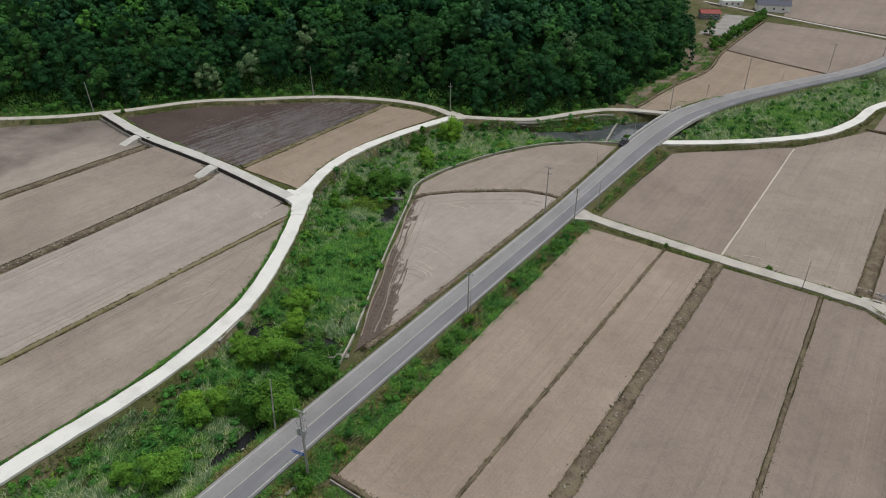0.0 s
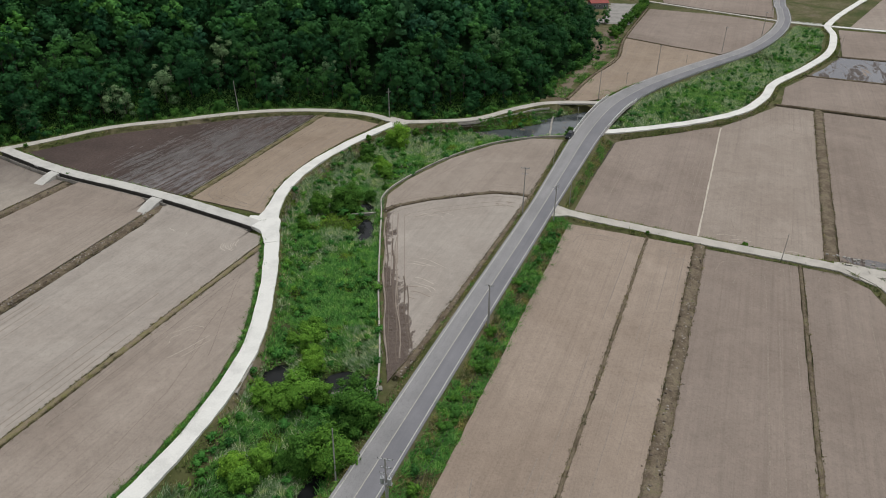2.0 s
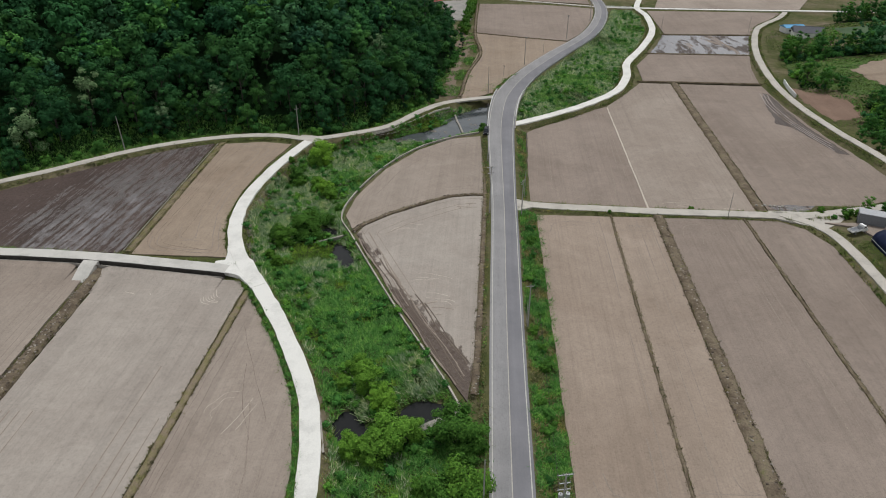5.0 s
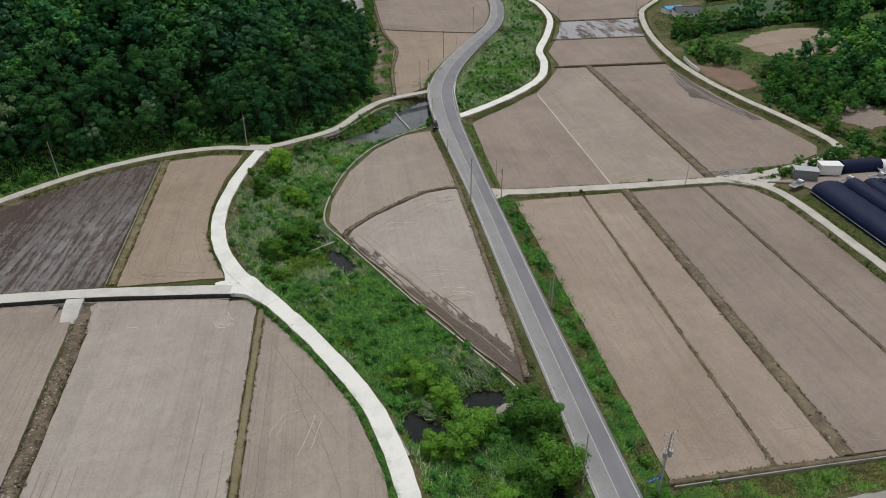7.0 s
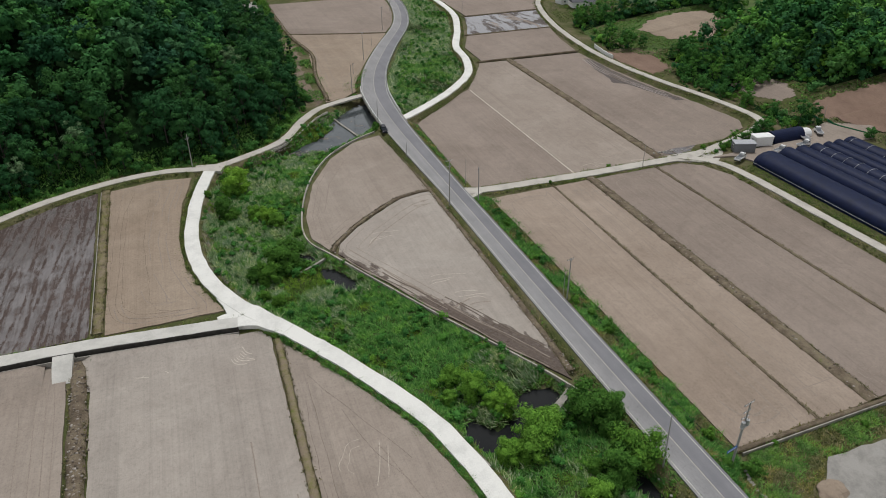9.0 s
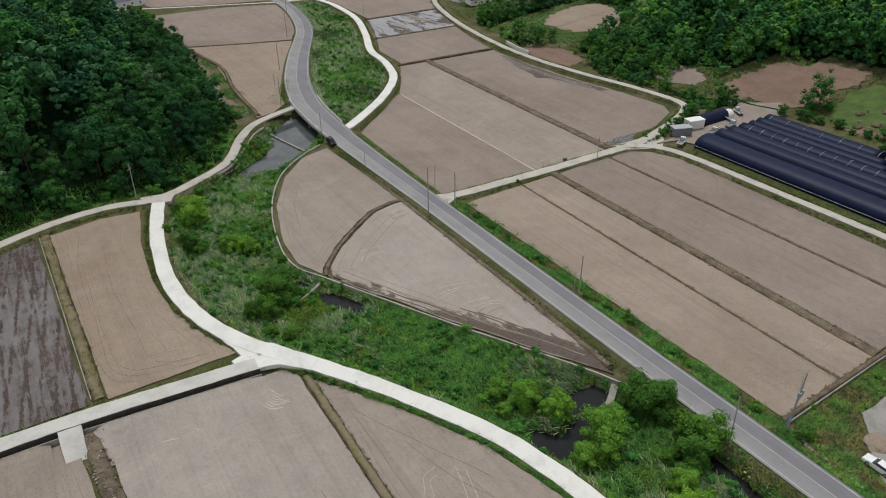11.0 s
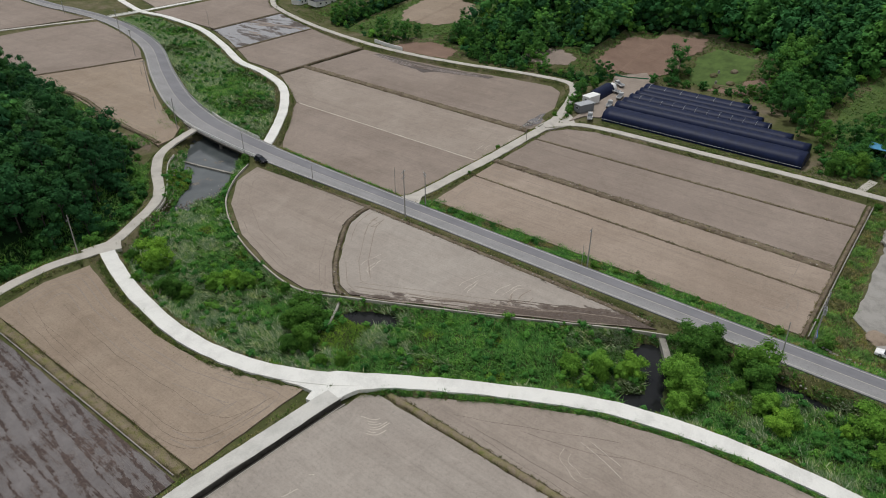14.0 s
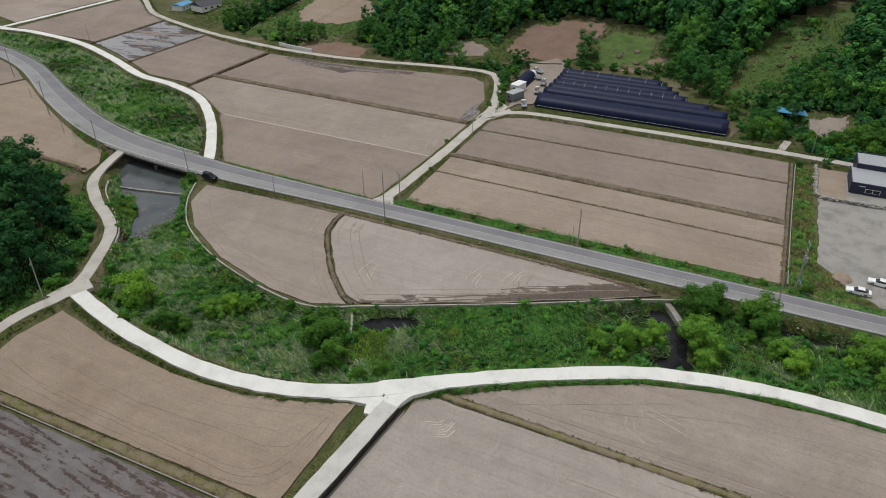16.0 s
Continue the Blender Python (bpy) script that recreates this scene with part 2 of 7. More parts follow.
def asphalt(name, k0, k1, crack):
    n = Nodes(name, 0.88, 0.3).world()
    a = n.noise(0.12, 6, 0.65)
    b = n.noise(6.0, 4, 0.7)
    k = n.ramp(a, (0.35, k0), (0.65, k1))
    s = n.noise(0.8, 4, 0.6, n.scaled(1, 0.03, 1))
    k = n.mix(0.6, k, n.ramp(s, (0.3, 0.85), (0.7, 1.1)), "MULTIPLY")
    k = n.mix(0.5, k, n.ramp(b, (0.3, 0.85), (0.7, 1.1)), "MULTIPLY")
    v = n.node("ShaderNodeTexVoronoi", feature="DISTANCE_TO_EDGE")
    n.put(n.scaled(0.55, 0.22, 1), v.inputs["Vector"])
    k = n.mix(crack, k, n.ramp(v.outputs["Distance"], (0.0, 0.55), (0.035, 1.0)), "MULTIPLY")
    return n.colour(k).bump(b, 0.1, 0.02).m


def moss_mat():
    """Trodden earth overgrown with moss and short yellowing grass."""
    n = Nodes("mossy_earth", 0.95, 0.1).world()
    fine = n.noise(5.0, 6, 0.75)
    base = n.ramp(n.noise(0.45, 6, 0.7, warp=0.5), (0.4, (0.215, 0.172, 0.125)), (0.54, (0.19, 0.165, 0.09)), (0.64, (0.155, 0.155, 0.055)), (0.74, (0.1, 0.145, 0.032)))
    return n.colour(n.mix(0.8, base, n.ramp(fine, (0.3, 0.62), (0.7, 1.3)), "MULTIPLY")).bump(fine, 0.8, 0.1).m


M["ground"], M["bund"], M["moss"] = ground_mat(), bund_mat(), moss_mat()
M["lane"] = concrete("lane_concrete", (0.68, 0.67, 0.625), 0.14)
M["lane_mid"] = concrete("lane_concrete_mid", (0.51, 0.495, 0.455), 0.18)
M["lane_grey"] = concrete("lane_concrete_grey", (0.46, 0.43, 0.38), 0.2)
M["concrete"] = concrete("old_concrete", (0.31, 0.29, 0.255), 0.4)
M["asphalt"] = asphalt("asphalt_dark", (0.165, 0.164, 0.175), (0.203, 0.2, 0.21), 0.15)
M["asphalt_worn"] = asphalt("asphalt_worn", (0.222, 0.218, 0.218), (0.272, 0.266, 0.264), 0.6)
M["wall_cap"] = concrete("pale_wall_concrete", (0.4, 0.37, 0.325), 0.35)
M["gravel"] = concrete("lot_gravel", (0.295, 0.28, 0.255), 0.3)
M["line"] = plain("road_paint", (0.42, 0.41, 0.37), 0.8, vary=0.2, grain=2.0)
M["line_yellow"] = plain("road_paint_faded", (0.36, 0.34, 0.3), 0.8, vary=0.2, grain=2.0)


TINTS = ((0.0, (0.6, 0.86, 0.82)), (0.3, (0.88, 1.2, 1.08)), (0.62, (1.12, 1.36, 1.1)), (1.0, (1.85, 1.92, 1.15)))


def leaf_mat(name, dark, light, per_object=0.5):
    """Leaves of plants that stand alone: each plant has its own tint."""
    n = Nodes(name, 0.8, 0.06)
    k = n.mix(n.island(), dark, light)
    c = n.mix(per_object, k, n.ramp(n.random(), *TINTS), "MULTIPLY")
    return n.colour(c).m


def stuff_leaf(name, *stops):
    n = Nodes(name, 0.8, 0.06).world()
    c = n.ramp(n.island(), *stops)
    if "blades" in name:
        # patches of older, darker and of fresh, yellower growth
        p = n.noise(0.4, 5, 0.65, warp=0.6)
        c = n.mix(0.95, c, n.ramp(p, (0.34, (0.56, 0.66, 0.68)), (0.5, (1, 1, 1)), (0.66, (1.45, 1.35, 1.0))), "MULTIPLY")
    else:
        # each tree of the wood is of its own kind and age
        c = n.mix(1.0, c, n.ramp(n.node("ShaderNodeAttribute", attribute_name="sort").outputs["Fac"], *TINTS), "MULTIPLY")
    return n.colour(c).m


M["leaf"] = leaf_mat("forest_leaf", (0.013, 0.042, 0.016), (0.035, 0.09, 0.032), 1.0)
M["leaf_pale"] = leaf_mat("blossom_leaf", (0.05, 0.105, 0.042), (0.2, 0.27, 0.14), 0.35)
M["leaf_bush"] = leaf_mat("bush_leaf", (0.068, 0.16, 0.02), (0.165, 0.3, 0.042), 0.35)
M["leaf_willow"] = leaf_mat("willow_leaf", (0.03, 0.082, 0.014), (0.085, 0.175, 0.03), 0.4)
M["leaf_hill"] = leaf_mat("hill_leaf", (0.026, 0.074, 0.018), (0.07, 0.156, 0.038), 0.9)
for key, lo, hi in (("wood_a", (0.012, 0.041, 0.018), (0.032, 0.087, 0.036)), ("wood_b", (0.022, 0.067, 0.023), (0.055, 0.139, 0.046)),
                    ("wood_c", (0.020, 0.055, 0.029), (0.049, 0.113, 0.061)), ("wood_d", (0.030, 0.086, 0.022), (0.074, 0.176, 0.043)),
                    ("hill_a", (0.017, 0.058, 0.020), (0.049, 0.128, 0.041)), ("hill_b", (0.034, 0.096, 0.023), (0.091, 0.198, 0.047)),
                    ("hill_c", (0.022, 0.064, 0.025), (0.059, 0.132, 0.053)), ("hill_d", (0.038, 0.094, 0.019), (0.094, 0.183, 0.038))):
    M[key] = stuff_leaf(key + "_leaf", (0.0, lo), (1.0, hi))
M["grass"] = stuff_leaf("reed_blades", (0.0, (0.042, 0.125, 0.023)), (0.6, (0.094, 0.215, 0.043)), (1.0, (0.18, 0.3, 0.09)))
M["grass_fresh"] = stuff_leaf("fresh_blades", (0.0, (0.07, 0.16, 0.03)), (0.6, (0.13, 0.25, 0.055)), (1.0, (0.2, 0.33, 0.1)))
M["grass_dead"] = stuff_leaf("withered_blades", (0.0, (0.11, 0.1, 0.075)), (0.6, (0.2, 0.19, 0.15)), (1.0, (0.33, 0.32, 0.27)))
M["lane_grass"] = stuff_leaf("lane_blades", (0.0, (0.055, 0.085, 0.02)), (0.6, (0.1, 0.15, 0.035)), (1.0, (0.17, 0.19, 0.075)))
M["bund_grass"] = stuff_leaf("bund_blades", (0.0, (0.085, 0.075, 0.045)), (0.5, (0.13, 0.112, 0.062)), (0.8, (0.115, 0.125, 0.04)), (1.0, (0.26, 0.22, 0.14)))
M["grass_lush"] = stuff_leaf("lush_blades", (0.0, (0.036, 0.124, 0.023)), (0.6, (0.081, 0.218, 0.043)), (1.0, (0.165, 0.31, 0.085)))
M["grass_pale"] = stuff_leaf("silver_blades", (0.0, (0.055, 0.13, 0.034)), (0.5, (0.115, 0.195, 0.072)), (1.0, (0.4, 0.44, 0.29)))
M["grass_lime"] = stuff_leaf("lime_blades", (0.0, (0.065, 0.135, 0.014)), (1.0, (0.14, 0.23, 0.035)))
M["dry_grass"] = stuff_leaf("dry_blades", (0.0, (0.075, 0.1, 0.022)), (0.5, (0.15, 0.15, 0.055)), (1.0, (0.27, 0.235, 0.13)))
M["lawn"] = plain("mown_grass", (0.07, 0.112, 0.028), 1.0, vary=0.3, grain=0.25)
M["grass_meadow"] = stuff_leaf("meadow_blades", (0.0, (0.058, 0.105, 0.022)), (1.0, (0.11, 0.165, 0.042)))
def bed_mat():
    n = Nodes("shaded_stream_bed_soil", 1.0, 0.05).world()
    # damp earth, its colour darkened to give shade in the gaps between reeds
    c = n.ramp(n.noise(0.22, 6, 0.68, warp=0.5), (0.3, (0.022, 0.034, 0.012)), (0.55, (0.045, 0.06, 0.022)), (0.7, (0.09, 0.082, 0.05)))
    return n.colour(c).bump(n.noise(2.0, 5), 0.5, 0.2).m


M["bed"] = bed_mat()
M["crop"] = soil("crop_rows", (0.075, 0.115, 0.06), (0.05, 0.085, 0.04), rows=70, seed=15)
# litter coloured near black: the shade under the crowns is in the colour
M["litter"] = plain("shaded_leaf_litter", (0.009, 0.022, 0.008), 1.0, vary=0.5, grain=0.8)
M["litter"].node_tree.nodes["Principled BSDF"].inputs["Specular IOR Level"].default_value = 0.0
M["bark"] = plain("bark", (0.06, 0.052, 0.044), 0.95, vary=0.35)
M["pole"] = plain("pole_concrete", (0.30, 0.29, 0.27), 0.85)
M["steel"] = plain("galvanised_steel", (0.42, 0.43, 0.44), 0.45, 0.6)
M["rail"] = plain("white_rail", (0.65, 0.65, 0.62), 0.5)
M["film"] = plain("dark_blue_film", (0.005, 0.01, 0.036), 0.5, vary=0.25, grain=0.6)
M["film"].node_tree.nodes["Principled BSDF"].inputs["Specular IOR Level"].default_value = 0.16
M["car_black"] = plain("black_car_paint", (0.012, 0.013, 0.016), 0.2)
M["car_white"] = plain("white_car_paint", (0.75, 0.75, 0.74), 0.25)
M["glass"] = plain("dark_car_glass", (0.02, 0.024, 0.03), 0.08)
M["hoop"] = plain("pale_hoop", (0.42, 0.43, 0.45), 0.5)
M["white"] = plain("white_sheet_metal", (0.72, 0.72, 0.7), 0.5, vary=0.06)
M["grey_panel"] = plain("grey_panel", (0.17, 0.18, 0.19), 0.6)
M["grey_roof"] = plain("grey_metal_roof", (0.4, 0.41, 0.42), 0.45, 0.3)
M["navy_wall"] = plain("navy_cladding", (0.018, 0.022, 0.05), 0.5, vary=0.25, grain=1.0)
M["dark_roof"] = plain("dark_tile_roof", (0.06, 0.062, 0.075), 0.7, vary=0.3)
M["red_roof"] = plain("dull_red_roof", (0.25, 0.05, 0.04), 0.7, vary=0.3)
M["sky_roof"] = plain("bright_blue_roof", (0.09, 0.3, 0.5), 0.5)
M["sign"] = plain("blue_sign", (0.02, 0.1, 0.42), 0.45)
M["stone"] = plain("pale_boulder", (0.31, 0.295, 0.265), 0.9, vary=0.35, grain=1.5)
M["net"] = plain("green_net", (0.02, 0.16, 0.07), 0.8)
M["tyre"] = plain("tyre_rubber", (0.02, 0.02, 0.02), 0.85)


def water_mat(name, lo, hi, silt=False):
    n = Nodes(name, 0.05, 0.25).world()
    c = n.ramp(n.noise(0.15, 4), (0.3, lo), (0.7, hi))
    if silt:
        # shoals of mud lie just under the surface
        m = n.ramp(n.noise(0.11, 7, 0.65, warp=0.6), (0.6, 0.0), (0.67, 1.0))
        c = n.mix(m, c, (0.11, 0.092, 0.068))
        n.put(n.ramp(m, (0.0, 0.06), (1.0, 0.3)), n.b.inputs["Roughness"])
        n.b.inputs["Specular IOR Level"].default_value = 0.5
    n.colour(c)
    return n.bump(n.noise(2.5, 3), 0.05, 0.05).m


M["water"] = water_mat("pond_water", (0.01, 0.011, 0.012), (0.02, 0.021, 0.02))
# silty water whose base colour is raised to stand for reflected sky
M["pool"] = water_mat("silty_sheen_pool_water", (0.05, 0.058, 0.062), (0.09, 0.1, 0.1), True)
M["insulator"] = plain("brown_grey_insulator", (0.2, 0.19, 0.18), 0.4)

# ---- geometry helpers ----


def ob_from(name, verts, faces, material, parent=None, smooth=False):
    me = bpy.data.meshes.new(name)
    me.from_pydata([tuple(v) for v in verts], [], [tuple(f) for f in faces])
    me.materials.append(material)
    if smooth:
        me.polygons.foreach_set("use_smooth", [True] * len(me.polygons))
    me.update()
    ob = new(name, me)
    ob.parent = parent
    return ob


def tri_mesh(name, verts, tris, material):
    """A mesh of triangles from arrays, fast for large counts."""
    verts, tris = np.asarray(verts, np.float32), np.asarray(tris, np.int32)
    me = bpy.data.meshes.new(name)
    me.vertices.add(len(verts)), me.loops.add(tris.size), me.polygons.add(len(tris))
    me.vertices.foreach_set("co", verts.ravel())
    me.loops.foreach_set("vertex_index", tris.ravel())
    me.polygons.foreach_set("loop_start", np.arange(0, tris.size, 3, dtype=np.int32))
    me.materials.append(material)
    me.update(calc_edges=True)
    me.validate()
    return me


def curve(pts, step=2.0):
    """A smooth line through pts (Catmull-Rom), as evenly spaced points."""
    p = np.array(pts, float)
    q = np.vstack([2 * p[0] - p[1], p, 2 * p[-1] - p[-2]])
    out = []
    for i in range(1, len(q) - 2):
        a, b, c, d = q[i - 1:i + 3]
        n = max(2, int(np.linalg.norm(c - b) / step))
        for u in np.arange(n) / n:
            out.append(0.5 * (2 * b + (c - a) * u + (2 * a - 5 * b + 4 * c - d) * u * u + (3 * b - a - 3 * c + d) * u ** 3))
    return np.array(out + [p[-1]])


def normals(p):
    t = np.gradient(p, axis=0)[:, :2]
    t /= np.linalg.norm(t, axis=1)[:, None] + 1e-9
    return np.stack([-t[:, 1], t[:, 0]], 1)


def near(X, Y, p):
    """Distance of points to a line, and the line's height there."""
    d2, z = np.full(X.shape, 1e12), np.zeros(X.shape)
    for a, b in zip(p[:-1], p[1:]):
        v = b[:2] - a[:2]
        u = np.clip(((X - a[0]) * v[0] + (Y - a[1]) * v[1]) / (v @ v + 1e-9), 0, 1)
        e = (X - a[0] - u * v[0]) ** 2 + (Y - a[1] - u * v[1]) ** 2
        k = e < d2
        d2 = np.where(k, e, d2)
        if len(a) > 2:
            z = np.where(k, a[2] + u * (b[2] - a[2]), z)
    return np.sqrt(d2), z


def inside(X, Y, poly):
    """Signed distance to a closed outline, positive inside."""
    poly = np.array(poly, float)
    c = np.zeros(X.shape, bool)
    for a, b in zip(poly, np.roll(poly, -1, 0)):
        k = (a[1] > Y) != (b[1] > Y)
        c ^= k & (X < (b[0] - a[0]) * (Y - a[1]) / (b[1] - a[1] + 1e-12) + a[0])
    d, _ = near(X, Y, np.vstack([poly, poly[:1]]))
    return np.where(c, d, -d)


def wobble(x, y, s):
    return noise.noise((x * s, y * s, 3.7))


def ribbon(name, line, width, material, deep=0.5, crown=0.0, ragged=0.0, parent=None):
    """A paved strip along a line of x, y, z, with its sides going down into the ground."""
    n = normals(line)
    v, f = [], []
    wide = np.broadcast_to(width, len(line))
    for i, (p, q) in enumerate(zip(line, n)):
        w = [wide[i] / 2 * (1 + ragged * wobble(p[0] + 31 * k, p[1], 0.35)) for k in (0, 1)]
        for s, dz in ((-w[0], -deep), (-w[0], 0), (0, crown), (w[1], 0), (w[1], -deep)):
            v.append((p[0] + q[0] * s, p[1] + q[1] * s, p[2] + dz))
        if i:
            for k in range(4):
                a = 5 * (i - 1) + k
                f.append((a + 5, a + 6, a + 1, a))
    return ob_from(name, v, f, material, parent)



def part(name, bm, material, parent=None, label=""):
    """Links a bmesh as one mesh object under a thing or a part."""
    me = bpy.data.meshes.new(name)
    bm.to_mesh(me), bm.free()
    me.materials.append(material)
    ob = new(name, me)
    ob.parent = parent
    return tagged(ob, label) if label else ob


def box(bm, x, y, z, sx, sy, sz, turn=0.0, bevel=0.0):
    """A box of full sizes about its centre; bevel rounds its edges."""
    m = pose(x, y, z, 0, 0, turn) @ Matrix.Diagonal((sx, sy, sz, 1))
    made = bmesh.ops.create_cube(bm, size=1, matrix=m)["verts"]
    if bevel:
        bmesh.ops.bevel(bm, geom=list({e for v in made for e in v.link_edges}), offset=bevel, segments=1, affect="EDGES")
    return bm


def tube(bm, a, b, r0, r1=None, sides=8):
    """A closed tapered tube from a to b."""
    a, b = Vector(a), Vector(b)
    m = Matrix.Translation((a + b) / 2) @ (b - a).to_track_quat("Z", "Y").to_matrix().to_4x4()
    bmesh.ops.create_cone(bm, cap_ends=True, segments=sides, radius1=r0, radius2=r0 if r1 is None else r1, depth=(b - a).length, matrix=m)
    return bm


def mesh(*made):
    bm = bmesh.new()
    for fn, args in made:
        fn(bm, *args)
    return bm


def ridge(name, line, width, high, material, label, rough=0.25, sink=0.3):
    """A low earth bund: a lumpy rounded strip along a line of x, y, z."""
    n = normals(line)
    prof = [(-0.5, -sink), (-0.42, 0.35 * high), (-0.18, high), (0.16, 0.95 * high), (0.42, 0.35 * high), (0.5, -sink)]
    v, f = [], []
    for i, (p, q) in enumerate(zip(line, n)):
        for k, (s, h) in enumerate(prof):
            w = wobble(p[0] * 1.0 + 17 * k, p[1], 0.45)
            s2 = s * width * (1 + rough * 1.2 * wobble(p[0] + 9, p[1] + 40 * (s > 0), 0.22)) + 0.12 * w
            v.append((p[0] + q[0] * s2, p[1] + q[1] * s2, p[2] + h * (1 + rough * 1.6 * w if h > 0 else 1)))
        if i:
            for k in range(5):
                a = 6 * (i - 1) + k
                f.append((a + 6, a + 7, a + 1, a))
    return tagged(ob_from(name, v, f, material, None, True), label, "bund", kind="structure")
# ---- plan: lines of x, y, z ----
def at(z, *xy):
    return [(x, y, z) for x, y in xy]


ROAD = curve([(-61, -160, 1.7), (-62.5, -40, 1.7), (-62.8, 30, 1.7), (-63.2, 90, 1.7), (-63.2, 140, 1.7), (-63.6, 175, 1.9), (-63.7, 200, 2.2), (-62.6, 222, 2.4), (-60, 240, 2.4),
              (-52.5, 265, 2.2), (-38.5, 297, 2.0), (-19.5, 336, 2.0), (-9, 372, 2.0), (-4, 407, 2.0), (-4.5, 440, 2.0), (-6, 475, 2.0), (-2, 640, 2.0)])
ROAD_W = np.interp(ROAD[:, 1], [150, 196, 240, 290, 345, 400], [6.3, 8.2, 9.6, 9.0, 7.6, 6.6])
LANE_A = curve([(-89, -120, 2.2), (-92, -30, 2.2), (-92.5, 20, 2.3), (-92.2, 40, 2.3), (-93.6, 55, 2.3), (-97.4, 70, 2.4), (-104.3, 84, 2.6), (-111.2, 95.5, 2.9), (-117.5, 105, 3.1),
                (-123.5, 113.5, 3.2), (-128.2, 124, 3.2), (-130.8, 135.5, 3.2), (-131.2, 147, 3.2), (-130, 158, 3.2), (-128, 170, 3.2), (-124, 185, 3.3)])
LANE_B = curve([(-420, -60, 5), (-330, 20, 4.6), (-243, 91.5, 4.2), (-221, 116, 4.0), (-206.5, 141.5, 3.9), (-192, 155.5, 3.8), (-178, 169.8, 3.6), (-165, 179, 3.5), (-150, 185.5, 3.4),
                (-136, 187.6, 3.3), (-124, 185.6, 3.3), (-111.5, 191.7, 3.1), (-100.8, 200, 2.9), (-93, 213.5, 2.8), (-86, 223.3, 2.7), (-78, 229, 2.6), (-64, 235, 2.45)])
LANE_C = curve([(-221, 115.5, 4), (-193, 111.2, 4), (-167, 110.6, 3.9), (-154.5, 110.2, 3.8), (-138, 109, 3.5), (-127, 108.2, 3.18), (-120, 107.6, 2.98)])
LANE_D = curve([(-62, 147.2, 1.72), (-52, 146.5, 1.5), (-40, 146, 1.45), (-24, 145.4, 1.45), (-6, 145.2, 1.45), (10, 145, 1.5), (20, 146.5, 1.5)])
LANE_D2 = curve(at(1.6, (12, 144.5), (32, 150), (48, 156.5), (53.5, 165), (51.5, 188), (47.5, 210), (45, 238), (47, 270), (55, 312), (68, 352), (78, 369), (91.5, 386), (101, 403)))
LANE_G = curve(at(1.62, (8, 145.5), (15, 139), (17.8, 128), (18.4, 100), (18.8, 60), (18, 34), (16, 0), (14, -60)))
LANE_E = curve([(-62, 204.5, 2.2), (-57.8, 207.2, 2.1), (-46.5, 216.3, 1.9), (-32, 229.8, 1.8), (-18.5, 247, 1.8), (-11.5, 267, 1.8), (-8, 287, 1.8), (4, 316, 1.8), (15, 350, 1.8), (18.5, 385, 1.9),
                (17, 405, 2), (22, 428, 2), (30, 456, 2), (50, 520, 2)])
LANE_F = curve(at(2.0, (-4, 407.5), (16, 405.5), (40, 404.3), (62, 403.5), (98, 403), (180, 402)))
LANE_W = curve(at(1.95, (-4, 407.5), (-18.5, 412.5), (-33, 418), (-60, 428), (-120, 452)))
LANES = [("lane_stream", LANE_A, 3.3, "lane"), ("lane_woods", LANE_B, 2.9, "lane_grey"), ("lane_branch", LANE_C, 3.2, "lane_mid"), ("lane_cross", LANE_D, 3.2, "lane_grey"),
         ("lane_hillside", LANE_D2, 2.9, "lane_grey"), ("lane_tunnels", LANE_G, 2.8, "lane_grey"), ("lane_bank", LANE_E, 3.2, "lane"), ("lane_far", LANE_F, 3.0, "lane"),
         ("lane_west", LANE_W, 2.4, "lane_grey")]
WALL = curve(at(1.18, (-71, 200.5), (-80.5, 194.8), (-90.5, 185), (-99, 169), (-104.3, 150.5), (-105.1, 138), (-100.5, 128), (-86.6, 100), (-74.8, 78), (-69.9, 67.2)), 1.5)

STREAM = [*[(x + 2.6, y) for x, y, _ in LANE_A[::4] if y < 183], (-113, 188), (-101.5, 197), (-92, 210), (-84.5, 220.5), (-76, 226.5), (-68, 231), (-52, 238), (-57, 211), (-68.5, 203),
          *[(x, y) for x, y, _ in WALL[::2]], (-67.5, 60), (-67.5, -120)]
UPSTREAM = [(-59, 211), (-48, 219.5), (-33, 233.5), (-20, 250), (-14, 268), (-10.5, 289), (1, 318), (11, 350), (14, 385), (13, 402), (2, 402), (-4, 372), (-14, 336), (-32, 297),
            (-46, 265), (-54, 243), (-57, 224)]
FOREST = [(-420, -20), (-330, 45), (-250, 97), (-226, 122), (-210, 147), (-184, 173), (-168, 183), (-150, 190.5), (-134, 192.5), (-122, 192), (-106, 201), (-97, 213), (-92, 226), (-86, 236), (-88, 262),
          (-80, 296), (-84, 330), (-97, 362), (-160, 420), (-420, 640), (-900, 500), (-900, -20)]
EAST = [(60, 152), (62, 190), (57, 225), (55, 262), (63, 305), (80, 345), (125, 385), (500, 560), (900, 300), (900, -300), (60, -200), (34, -40), (36, 20), (42, 58), (66, 62), (76, 90), (84, 140)]

